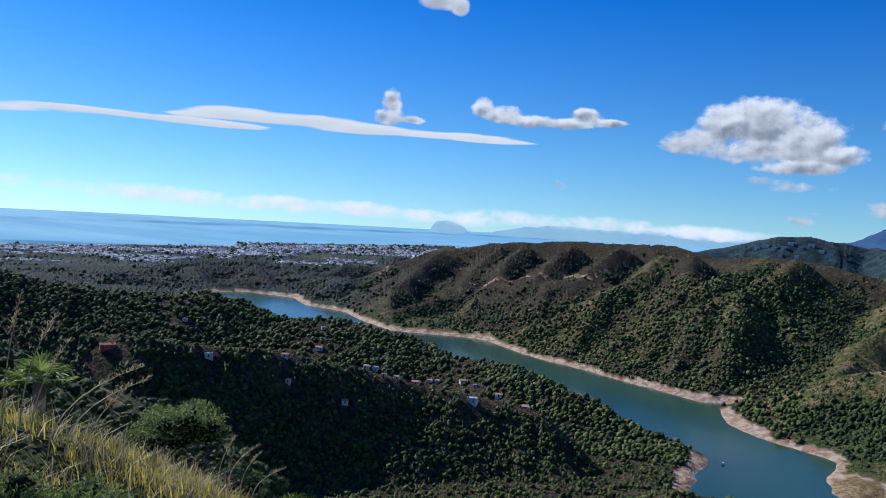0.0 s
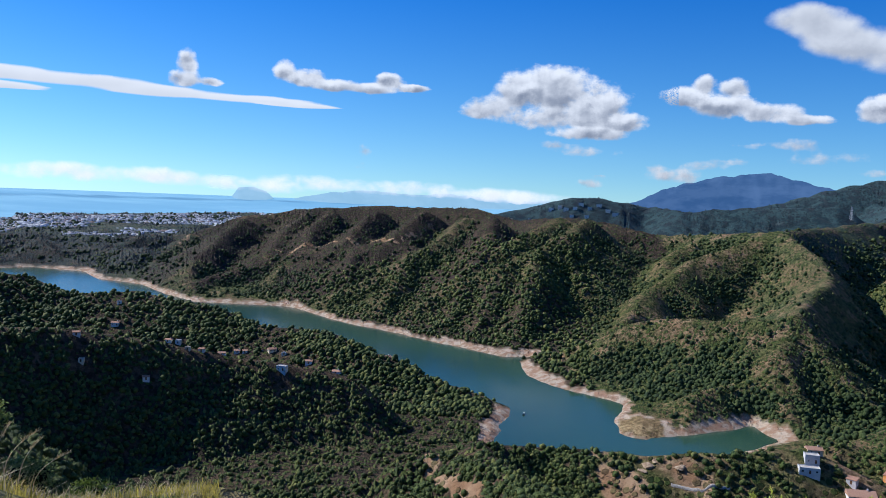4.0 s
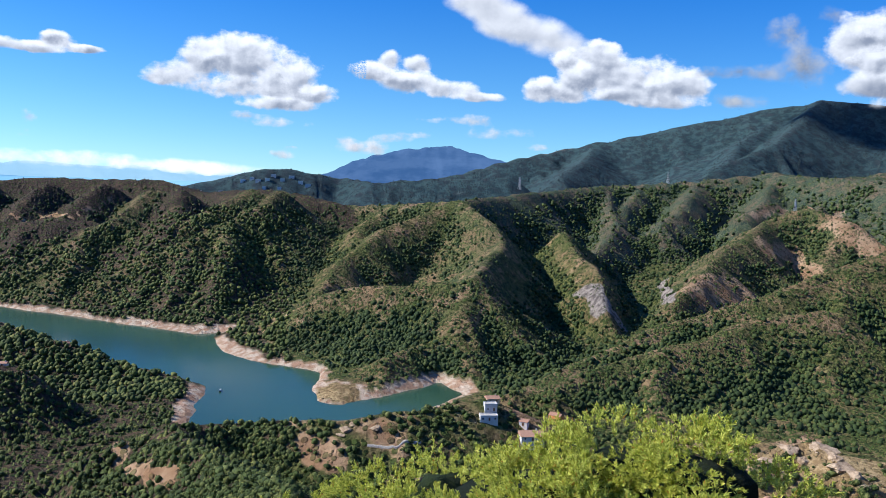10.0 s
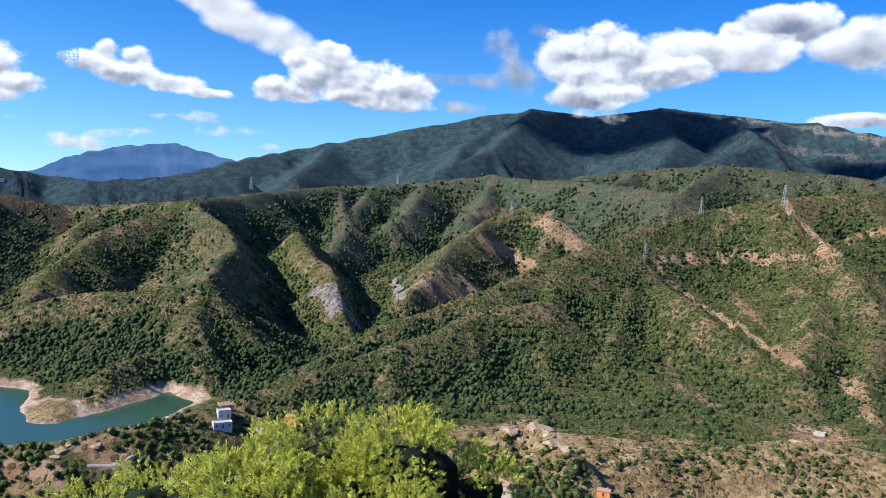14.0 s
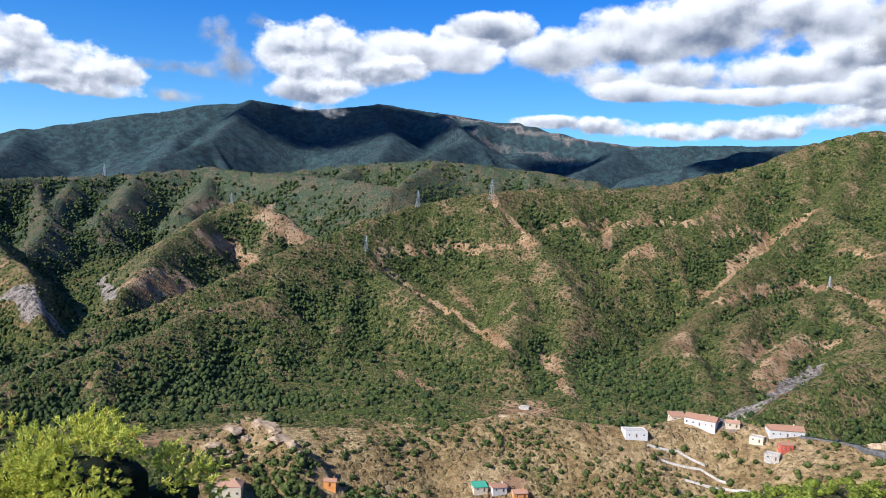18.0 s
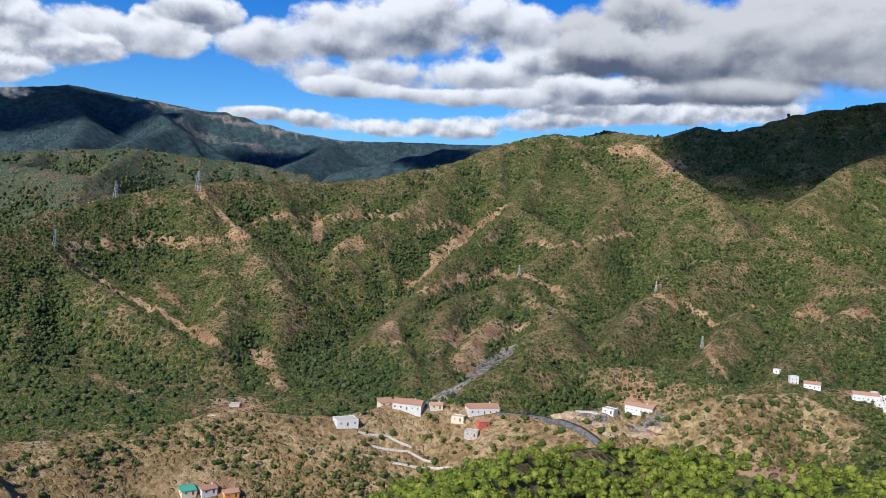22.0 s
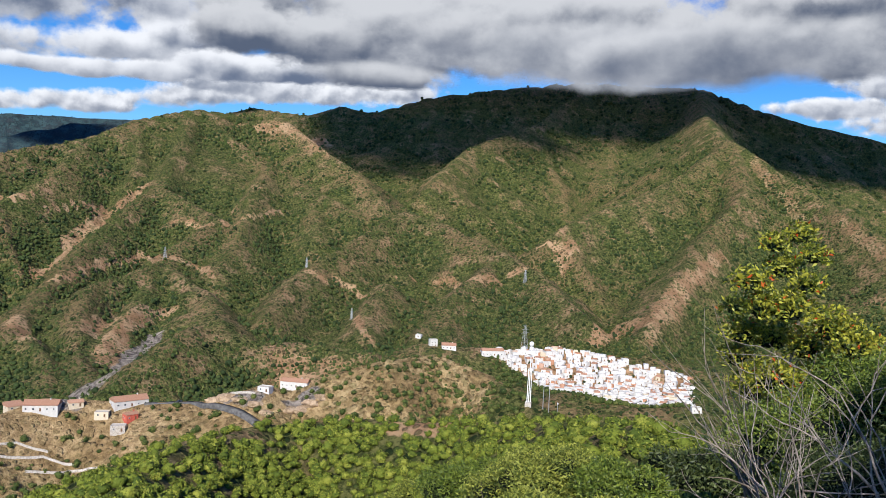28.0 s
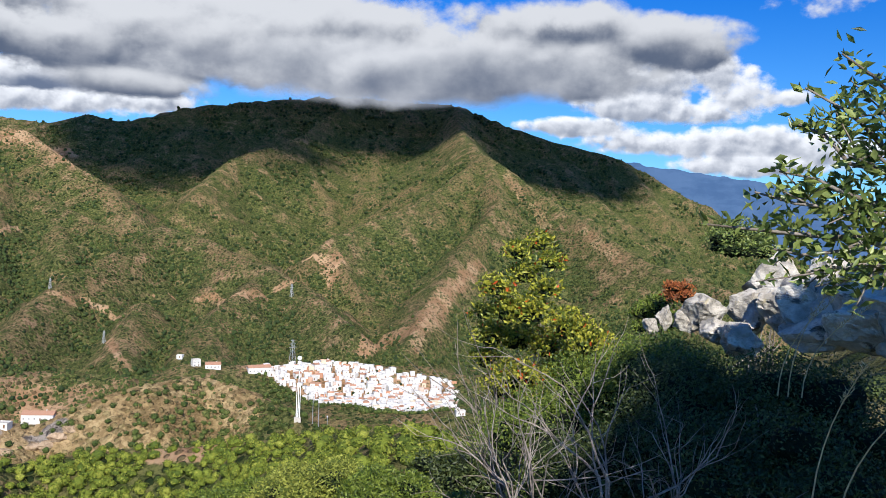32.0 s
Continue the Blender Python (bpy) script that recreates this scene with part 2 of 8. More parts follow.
ridge("f_spur_d", 0.5, [(70.6, 2460, 303.4), (68.8, 2250, 246.7), (67.3, 2080, 198.2)], 0.9)
ridge("f_spur_e", 0.5, [(47.4, 2250, 199.3), (46.5, 2020, 149.5), (46.2, 1800, 98.3)], 0.9)
ridge("f_spur_f", 0.5, [(59.6, 2380, 237.7), (58.9, 2180, 191.0), (58.2, 2000, 157.2)], 0.9)
ridge("e_crest", .5, [(39.5, 700, 23.4), (44.8, 800, 33.6), (50.6, 900, 64.2), (56.3, 980, 91.9), (61.0, 1080, 123.3), (65.2, 1180, 157.0), (69.5, 1280, 190.3), (74.4, 1330, 214.1), (77.4, 1400, 224.2), (82.4, 1500, 230.5), (86.9, 1600, 251.4), (91.2, 1700, 291.3), (94.6, 1800, 340.7), (97.9, 1900, 381.9), (100.2, 1950, 380.7), (103.0, 2000, 371.0), (103.1, 2050, 381.8)])
ridge("e_s1", 0.5, [(59.2, 950, 80.3), (56.5, 920, 73.5), (54.4, 890, 65.0), (52.9, 850, 56.7), (50.8, 810, 50.0), (47.7, 780, 40.8), (44.4, 740, 31.4), (42.2, 710, 28.6)], 0.6)
ridge("e_s2", .5, [(66.0, 1150, 104.8), (69.6, 1020, 77.9), (72.8, 930, 52.6), (76.8, 850, 32.9)])
ridge("e_s3", .5, [(74.5, 1330, 199.8), (78.3, 1200, 138.9), (80.5, 1080, 81.0), (79.9, 950, 29.5), (80.9, 800, 13.1), (81.5, 740, 8.7)])
ridge("e_s4", .5, [(97.9, 1880, 373.0), (95.9, 1550, 209.3), (92.3, 1350, 133.2), (89.2, 1150, 70.2), (87.5, 1000, 44.3)])
ridge("e_s5", .5, [(95.9, 1550, 209.3), (99.7, 1400, 161.2), (96.3, 1250, 100.3), (91.8, 1120, 77.7), (91.3, 950, 32.5), (92.0, 760, 29.7)])
ridge("e_spur_a", 0.5, [(60.6, 1060, 115.4), (59.9, 970, 76.2), (59.7, 880, 39.7), (60.2, 790, 2.0), (61.1, 690, -2.4)], 0.9)
ridge("e_spur_b", 0.5, [(54.4, 890, 65.0), (55.0, 810, 29.5), (54.8, 740, 4.2), (55.0, 680, -0.8)], 0.9)
ridge("e_spur_c", 0.5, [(65.6, 1130, 99.0), (64.6, 1000, 61.9), (63.9, 900, 25.7), (64.1, 800, -10.3), (64.6, 690, -5.3)], 0.9)
ridge("e_spur_d", 0.5, [(49.4, 790, 47.1), (48.8, 740, 25.5), (49.2, 700, 11.8), (49.6, 660, 7.1)], 0.9)
ridge("e_spur_e", 0.5, [(70.1, 1000, 52.9), (69.9, 900, 17.6), (69.6, 810, -9.5), (70.1, 700, -2.8)], 0.9)
ridge("e_spur_f", 0.5, [(75.5, 880, 27.5), (74.2, 830, 12.9), (74.0, 780, -3.2), (74.1, 700, 0.6)], 0.9)
ridge("e_spur_g", 0.5, [(91.2, 1690, 288.4), (89.9, 1540, 223.0), (86.6, 1400, 171.4), (84.2, 1300, 135.9)], 0.9)
ridge("e_spur_h", 0.5, [(86.9, 1590, 248.9), (84.0, 1440, 194.8), (82.0, 1330, 148.5)], 0.9)
ridge("k_spur_a", 0.5, [(103.1, 1950, 383.8), (105.5, 1800, 325.2), (108.7, 1650, 258.8), (110.7, 1520, 196.4)], 0.7)
ridge("k_spur_b", 0.5, [(95.4, 1880, 346.1), (92.5, 1700, 269.3), (88.8, 1500, 185.0), (86.0, 1350, 129.0)], 0.7)
ridge("e_spur_i", 0.5, [(88.6, 990, 41.1), (89.8, 880, 26.6), (89.3, 760, 19.4)], 0.9)
ridge("e_spur_j", 0.5, [(76.9, 1110, 90.8), (76.3, 980, 49.4), (76.1, 860, 20.3)], 0.9)
ridge("e_spur_k", 0.5, [(96.3, 1250, 93.1), (99.1, 1120, 74.7), (100.3, 980, 53.1), (100.9, 900, 35.8)], 0.9)
ridge("e_spur_l", 0.5, [(96.3, 1250, 93.1), (94.6, 1080, 57.6), (92.9, 960, 31.6), (92.3, 820, 15.9)], 0.9)
ridge("e_spur_m", 0.5, [(107.4, 1500, 153.0), (106.0, 1380, 126.5)], 0.9)
ridge("e_spur_n", 0.5, [(111.3, 1220, 82.3), (110.2, 1100, 62.9), (109.5, 1000, 40.7)], 0.9)
ridge("e_spur_o", 0.5, [(116.4, 1250, 84.9), (115.7, 1120, 57.8), (115.0, 1000, 38.0)], 0.9)
ridge("e_spur_p", 0.5, [(103.0, 1700, 263.8), (101.6, 1520, 194.9), (100.9, 1350, 132.4), (99.6, 1200, 91.4)], 0.9)
ridge("e_spur_q", 0.5, [(107.5, 1750, 262.1), (106.1, 1560, 190.6), (106.2, 1400, 135.3)], 0.9)
ridge("k_hill", .5, [(98.1, 1900, 371.4), (103.7, 1700, 253.8), (109.2, 1500, 174.8), (112.2, 1480, 186.1), (115.4, 1430, 164.4), (121.4, 1250, 108.1), (125.0, 1100, 64.1)])
ridge("k_s1", .5, [(112.2, 1480, 185.1), (107.7, 1300, 123.9), (105.5, 1220, 95.4), (103.0, 1050, 50.6)])
ridge("k_s2", .5, [(119.3, 1350, 134.6), (116.4, 1200, 89.4), (113.4, 1030, 38.8)])
ridge("j_crest", .45, [(96.4, 2900, 432.4), (101.4, 2900, 493.2), (105.1, 2700, 462.6), (107.5, 2700, 498.8), (109.4, 2700, 481.2), (113.4, 2800, 555.2), (118.7, 2900, 611.7), (124.4, 3000, 657.7), (131.3, 3000, 644.4), (134.6, 2900, 566.6), (137.0, 2900, 527.8), (142.4, 2900, 463.3), (143.8, 2900, 423.4), (150.0, 2600, 239.2), (155.1, 2400, 125.0)])
ridge("j_s1", .5, [(124.4, 2950, 640.4), (120.8, 2500, 452.0), (116.3, 2200, 355.0), (113.7, 1900, 239.9)])
ridge("j_s2", .5, [(131.4, 2950, 631.4), (131.8, 2400, 471.4), (133.3, 2000, 376.2), (129.6, 1750, 260.0), (123.1, 1500, 173.3)])
ridge("j_s3", .5, [(133.3, 2000, 376.2), (134.9, 1750, 266.8), (132.3, 1500, 167.3), (130.1, 1250, 87.5), (128.4, 1100, 47.2)])
ridge("j_s4", .5, [(133.5, 2000, 377.4), (139.0, 1750, 249.1), (143.6, 1500, 166.9), (150.2, 1300, 119.8)])
ridge("g_far", .4, [(29.3, 3500, 168.7), (34.4, 3600, 205.7), (38.1, 3700, 284.6), (41.9, 3800, 346.1), (47.2, 3900, 434.3), (52.6, 3950, 520.7), (58.0, 4000, 605.3), (61.9, 4000, 574.4), (66.4, 4000, 627.6), (70.8, 4000, 599.6), (75.1, 4000, 566.7), (76.0, 4000, 573.4), (79.9, 3900, 506.5), (83.7, 3900, 478.9), (89.3, 3900, 493.4), (94.6, 3900, 504.7)], 1.0, 280.0)
ridge("g_front", .4, [(58.0, 3950, 595.1), (55.7, 3300, 377.0), (52.0, 2950, 270.6)], 1.0, 280.0)
ridge("g_front2", .4, [(70.8, 3950, 594.7), (73.1, 3400, 438.7), (70.0, 3000, 350.8)], 1.0, 280.0)
ridge("g_near", .4, [(83.8, 2900, 301.4), (87.2, 2900, 347.5), (90.4, 2950, 399.0), (96.0, 3000, 445.8), (96.1, 2900, 425.5)], 1.0, 280.0)
ridge("g_spur_a", 0.36, [(44.2, 3750, 359.9), (43.5, 3500, 292.9), (42.0, 3100, 215.7)], 0.9, 150.0)
ridge("g_spur_c", 0.36, [(55.6, 3850, 503.4), (53.4, 3500, 386.4), (52.7, 3000, 273.9)], 0.9, 150.0)
ridge("g_spur_e", 0.36, [(66.4, 3850, 556.0), (67.6, 3500, 448.1), (66.7, 3000, 325.7)], 0.9, 150.0)
ridge("g_spur_h", 0.36, [(83.1, 3750, 454.8), (82.3, 3400, 387.3), (80.1, 2950, 303.8)], 0.9, 150.0)
ridge("villa_hill", .4, [(16.6, 3000, 141.8), (19.3, 3000, 170.9), (21.9, 3000, 214.0), (24.3, 3000, 210.2), (27.0, 3000, 188.9), (29.3, 2900, 177.9), (34.4, 2900, 198.7), (38.4, 2900, 219.1)])
ridge("coast_hills", .35, [(-36.3, 2400, 6.0), (-28.0, 2500, 17.5), (-23.2, 2600, 2.4), (-17.7, 2700, 26.4), (-15.9, 2700, 39.5), (-13.0, 2700, 47.4), (-10.7, 2650, 24.3), (-7.9, 2650, 39.3), (-4.3, 2600, 55.5), (-2.9, 2550, 85.7)])
ridge("town_back", .25, [(113.5, 960, 39.2), (119.7, 990, 32.1), (125.5, 1000, 35.2), (129.6, 1000, 33.0), (133.3, 980, 26.6)])
ridge("town_front", .25, [(123.7, 830, 22.6), (128.3, 800, 18.9), (132.7, 800, 23.3)])
ridge("coast_a", .35, [(-24.9, 2500, 20.6), (-21.2, 2450, 9.8), (-17.1, 2450, 45.4), (-13.1, 2400, 40.6), (-10.1, 2350, 30.1)])
ridge("coast_b", .35, [(-11.9, 2150, 18.8), (-8.6, 2250, 39.8), (-6.3, 2350, 62.3), (-3.2, 2400, 62.4)])
ridge("coast_c", .35, [(-23.8, 2150, -0.2), (-19.5, 2200, 8.5), (-14.5, 2150, 8.4)])
ridge("coast_d", 0.4, [(-17.0, 2073, 8.5), (-15.2, 2110, 18.1), (-13.1, 2159, 30.9), (-10.8, 2181, 36.8), (-8.5, 2179, 36.1), (-6.3, 1972, 55.2)], 0.9, 110.0)
ridge("coast_e", 0.4, [(-10.0, 2069, 7.5), (-8.5, 2124, 21.7), (-7.0, 1941, 47.1), (-5.1, 1950, 49.4), (-3.2, 1987, 59.1)], 0.9, 110.0)
ridge("coast_f", 0.4, [(-3.6, 2079, 83.0), (-5.1, 1958, 51.4), (-6.6, 1806, 11.9)], 0.9, 110.0)
ridge("coast_g", 0.4, [(-8.6, 2224, 47.7), (-9.1, 2113, 18.9), (-9.4, 2006, -8.9)], 0.9, 110.0)
ridge("coast_h", 0.4, [(-16.7, 2240, 51.9), (-16.0, 2148, 28.0), (-15.2, 2070, 7.9)], 0.9, 110.0)
ridge("coast_i", 0.4, [(-12.7, 2258, 56.7), (-11.9, 2164, 32.1), (-11.5, 2063, 6.0)], 0.9, 110.0)
ridge("coast_j", 0.4, [(-21.6, 2179, 36.1), (-19.5, 2156, 30.3), (-17.0, 2104, 16.6)], 0.9, 110.0)
ridge("view_hill", 0.5, [(-110, 60, 199.0), (-60, 8, 198.3), (0, 0.1, 198.4), (120, 2.5, 197.9), (152, 13, 197.2), (165, 70, 197.0)], 0.2, 40.0, 0.6)
ridge("back_hill", 0.5, [(165, 70, 197.0), (185, 400, 230.0), (200, 1500, 300.0), (230, 3000, 350.0)], 0.4, 150.0, 10.0)
ridge("grass_hump", 0.55, [(-60, 8, 198.3), (-38, 8, 198.2), (-28, 9, 197.9), (-21, 11, 196.9), (-15, 13, 195.6), (-10, 15.5, 194.5), (-6, 17.5, 193.9), (-2, 20, 193.0)], 0.1, 20.0, 0.8)


# the reservoir's shore, all round, by bearing and distance
LAKE = [spot(b, d) for b, d in ((-14.7, 2059), (-13.0, 2078), (-10.0, 1977), (-9.2, 1828), (-6.5, 1728), (-5.3, 1599), (-3.4, 1472), (2.1, 1430), (3.3, 1408), (6.5, 1265),
        (10.7, 1168), (14.5, 1088), (17.8, 1038), (19.5, 1044), (18.9, 1008), (19.7, 929), (21.7, 883), (23.7, 863), (26.3, 833), (25.6, 760), (25.8, 722), (27.7, 714),
        (29.6, 732), (32.2, 770), (34.4, 803), (36.5, 763), (34.8, 735), (32.7, 690), (27.8, 650), (22.3, 640), (17.0, 655), (17.4, 690), (18.0, 745), (18.4, 782), (14.1, 852),
        (9.9, 985), (5.0, 1120), (1.7, 1180), (-2.8, 1400), (-6.1, 1560), (-8.4, 1560), (-12.6, 1600), (-16.0, 1700), (-17.0, 1950))]


def shore_distance(x, y, poly):
    """Distance to a closed line, negative inside."""
    best, inside = np.full(x.shape, 1e9), np.zeros(x.shape, bool)
    for (ax, ay), (bx, by) in zip(poly, poly[1:] + poly[:1]):
        ex, ey = bx - ax, by - ay
        t = np.clip(((x - ax) * ex + (y - ay) * ey) / (ex * ex + ey * ey), 0, 1)
        best = np.minimum(best, np.hypot(x - ax - t * ex, y - ay - t * ey))
        inside ^= ((ay > y) != (by > y)) & (x < (bx - ax) * (y - ay) / (by - ay + 1e-9) + ax)
    return np.where(inside, -best, best)


def line_distance(x, y, line):
    best = np.full(x.shape, 1e9)
    for (ax, ay), (bx, by) in zip(line, line[1:]):
        ex, ey = bx - ax, by - ay
        t = np.clip(((x - ax) * ex + (y - ay) * ey) / (ex * ex + ey * ey + 1e-9), 0, 1)
        best = np.minimum(best, np.hypot(x - ax - t * ex, y - ay - t * ey))
    return best


def relief(x, y, owner=None):
    """The height of the ground at x, y (arrays); owner: takes the number of the ridge that each place belongs to."""
    d = np.hypot(x, y)
    far = np.clip((d - 2500) / 1500, 0, 1)
    east = np.clip((np.degrees(np.arctan2(x, y)) - 25) / 20, 0, 1)
    h = 4 + 14 * far + east * 0.035 * np.clip(d - 900, 0, 2200) + 3 * fbm(x / 90, y / 90, 3, 5)
    h = h + 0.05 * np.clip(d - 625, 0, 260) * np.clip((np.degrees(np.arctan2(x, y)) - 44) / 6, 0, 1) * np.clip((116 - np.degrees(np.arctan2(x, y))) / 6, 0, 1)
    m = d > 500
    sd = np.full(x.shape, 500.0)
    sd[m] = shore_distance(x[m], y[m], LAKE)
    course = np.degrees(np.arctan2(x, y))
    over = (d > np.interp(course, (-15, -6, 3, 10, 17, 26, 40), (1900, 1650, 1350, 1120, 950, 760, 760))) & (course > -14) & (course < 34)
    h = h + over * 0.12 * np.clip(sd, 0, 130)  # the far shore climbs at once
    for slope, line, spurs, span, top, seed in RIDGES:
        lx, ly, lz = np.array(line).T
        reach = lz.max() / slope * 1.5 + 50
        m = (x > lx.min() - reach) & (x < lx.max() + reach) & (y > ly.min() - reach) & (y < ly.max() + reach)
        if not m.any():
            continue
        xs, ys = x[m], y[m]
        wob = np.clip(np.hypot(lx, ly).min() / 900, 0.05, 1.0) * 9
        xs, ys = xs + wob * fbm(xs / 140, ys / 140, 3, 31), ys + wob * fbm(xs / 140, ys / 140, 3, 57)
        near, u0 = h[m], 0.0
        hr = np.full(xs.shape, -1e9)
        for (ax, ay, az), (bx, by, bz) in zip(line, line[1:]):
            ex, ey = bx - ax, by - ay
            n = math.hypot(ex, ey) + 1e-6
            t = np.clip(((xs - ax) * ex + (ys - ay) * ey) / (n * n), 0, 1)
            gap = np.hypot(xs - ax - t * ex, ys - ay - t * ey)
            zc = az + (bz - az) * t
            c = np.nonzero(zc - 0.5 * slope * gap > np.maximum(near, hr) - 3)[0]
            if len(c):
                g, side = gap[c], ((xs[c] - ax) * ey - (ys[c] - ay) * ex) / n / (gap[c] + 1.0)
                along = (u0 + t[c] * n) / span + side * 1.7 + seed * 3.1
                v = 0.58 * np.abs(value_noise(along, g / (span * 3.5) + seed, seed)) + 0.27 * np.abs(value_noise(along * 2.4 + 9, g / (span * 1.6) + seed, seed + 3)) + 0.2 * np.abs(value_noise(along * 5.7 + 4, g / (span * 0.8) + seed, seed + 5))
                gully = np.minimum(np.clip(2.1 * v, 0, 1.15) * np.minimum(0.55 * slope * g, 0.29 * span * (0.6 + g / 900)), 90) * spurs
                hr[c] = np.maximum(hr[c], zc[c] - slope * 0.86 * (np.sqrt(g * g + top * top) - top) - gully)
            u0 += n
        k = np.minimum(8.0, 0.25 + 0.012 * d[m])
        a = h[m]
        w = np.clip(0.5 + 0.5 * (hr - a) / k, 0, 1)
        h[m] = a + (hr - a) * w + k * w * (1 - w)
        if owner is not None:
            owner[m] = np.where(w > 0.5, seed, owner[m])
    rough = np.clip((d - 20) / 400, 0.0, 1)
    h = h + rough * (4.0 * fbm(x / 60, y / 60, 4, 71) - 1.0) + 0.25 * fbm(x / 4, y / 4, 3, 77) * np.clip(d / 10, 0.1, 1)
    sd = sd + np.where(np.abs(sd) < 200, 5 * fbm(x / 35, y / 35, 3, 91), 0)
    bank = np.where(sd > 0, 0.5 * sd + 0.0035 * sd * sd, 0.35 * sd)
    h = np.where(sd > 0, np.minimum(h, bank + 0.3), np.minimum(h, bank))
    spit = np.hypot(x - spot(27.4, 742)[0], y - spot(27.4, 742)[1])
    h = np.where(spit < 60, np.minimum(h, 1.6 + 0.02 * spit + 0.5 * np.clip(spit - 32, 0, 40)), h)
    h = np.where(sd > 0, np.maximum(h, np.minimum(0.3 + 0.3 * sd, 6)), h)
    return np.maximum(h, -25)


# ---- end of relief ----

# clearings for the houses: bearing, distance, radius
SITES = ((-15.4, 647, 11), (-10.4, 671, 10), (-8.1, 980, 13), (-4.8, 945, 12), (-4.2, 941, 11), (-1.4, 696, 11), (-2.7, 689, 10), (-3.6, 684, 9), (2.6, 686, 13), (6.3, 704, 12), (4.4, 860, 12), (-0.4, 918, 11), (1.9, 904, 13), (2.7, 891, 10), (0.1, 914, 10), (8.5, 1005, 13), (9.7, 966, 15), (-6.2, 650, 10), (-10.1, 650, 9), (-7.9, 1020, 10), (-17.0, 1054, 11), (-21.7, 643, 15), (38.0, 526, 13), (38.1, 542, 12), (40.4, 530, 10)) + ((42.6, 669, 13), (40.9, 524, 17), (28.0, 511, 10), (29.8, 506, 11), (85.1, 562, 18), (89.4, 589, 21), (91.3, 589, 12), (87.8, 600, 13), (94.5, 589, 22), (94.6, 572, 12), (93.9, 564, 12), (92.9, 578, 12), (77.6, 760, 20), (57.4, 457, 18), (77.6, 495, 12), (74.8, 493, 12), (76.1, 495, 12), (64.4, 467, 11), (105.2, 785, 25), (103.2, 552, 12), (114.5, 962, 12), (113.5, 1027, 11), (115.6, 962, 18), (118.6, 969, 32), (121.5, 1073, 12)) + ((123.0, 1057, 15), (132.4, 796, 17))
SITES = SITES + tuple((b, d, 7) for b, d in ((96.5, 583), (97.6, 578), (98.6, 570), (99.4, 560), (100.4, 549), (101.6, 536), (102.4, 528), (103.2, 520), (104.0, 511), (104.6, 502), (121.3, 513)))
k = Nodes("hillside_soil")
big, mid, fine = k.noise(0.006, 5), k.noise(0.035, 5, 0.6), k.noise(0.25, 6, 0.7)
grass = k.mix(k.ramp(fine, 0.35, 0.65), (0.125, 0.088, 0.042), (0.25, 0.175, 0.088))
scrub = k.mix(k.ramp(fine, 0.42, 0.6), (0.042, 0.054, 0.015), (0.145, 0.146, 0.048))
soil = k.mix(k.ramp(mid, 0.4, 0.62), (0.30, 0.175, 0.095), (0.44, 0.29, 0.17))
red = k.mix(k.ramp(fine, 0.4, 0.62), (0.25, 0.150, 0.088), (0.42, 0.27, 0.165))
bush = k.n.new("ShaderNodeTexVoronoi")
bush.inputs["Scale"].default_value = 0.22
k.put(bush.inputs["Vector"], k.co)
tint = k.n.new("ShaderNodeSeparateColor")
k.put(tint.inputs[0], bush.outputs["Color"])
bushes = k.mix(k.ramp(tint.outputs[1], 0.1, 0.9), (0.014, 0.026, 0.008), (0.070, 0.098, 0.024))
dotted = k.ramp(k.math("SUBTRACT", bush.outputs["Distance"], k.math("MULTIPLY", tint.outputs[0], 0.42)), 0.10, 0.22, 1.0, 0.0)
cover = k.ramp(k.math("ADD", k.math("MULTIPLY", mid, 0.6), k.math("ADD", k.math("MULTIPLY", big, 0.4), k.math("MULTIPLY", k.attr("hollow"), 0.030))), 0.36, 0.55)
base = k.mix(cover, k.mix(k.ramp(big, 0.4, 0.6), grass, red), scrub)
brush = k.mix(k.ramp(fine, 0.4, 0.62), (0.028, 0.021, 0.016), (0.088, 0.056, 0.042))
base = k.mix(k.math("MULTIPLY", k.attr("heath"), k.ramp(mid, 0.30, 0.55, 0.65, 1.0)), base, brush)
# pine forest tone with the blue of haze painted in
hazed_pinewood = k.mix(k.ramp(k.math("ADD", k.math("MULTIPLY", mid, 0.7), k.math("MULTIPLY", fine, 0.3)), 0.41, 0.59), (0.013, 0.034, 0.050), (0.046, 0.086, 0.096))
base = k.mix(k.ramp(k.math("ADD", k.attr("bare"), k.math("MULTIPLY", k.math("SUBTRACT", fine, 0.5), 0.6)), 0.36, 0.62), base, soil)
base = k.mix(k.ramp(k.math("ADD", k.attr("dry"), k.math("MULTIPLY", k.math("SUBTRACT", mid, 0.5), 0.5)), 0.3, 0.55, 0.0, 0.9), base, k.mix(k.ramp(mid, 0.40, 0.62), k.mix(k.ramp(fine, 0.4, 0.6), (0.18, 0.120, 0.055), (0.34, 0.235, 0.11)), k.mix(k.ramp(fine, 0.4, 0.6), (0.28, 0.190, 0.09), (0.52, 0.38, 0.20))))
base = k.mix(k.math("MULTIPLY", dotted, k.math("MULTIPLY", k.ramp(mid, 0.30, 0.62, 0.7, 1.0), k.math("MULTIPLY", k.ramp(k.attr("bare"), 0.2, 0.9, 1.0, 0.55), k.ramp(k.attr("dry"), 0.2, 0.6, 1.0, 0.30)))), base, bushes)
base = k.mix(k.math("MULTIPLY", k.attr("distant"), 0.9), base, hazed_pinewood)
rock = k.mix(k.ramp(k.noise(0.16, 6, 0.75, stretch=(1, 1, 0.22)), 0.38, 0.62), (0.10, 0.085, 0.076), (0.36, 0.31, 0.265))
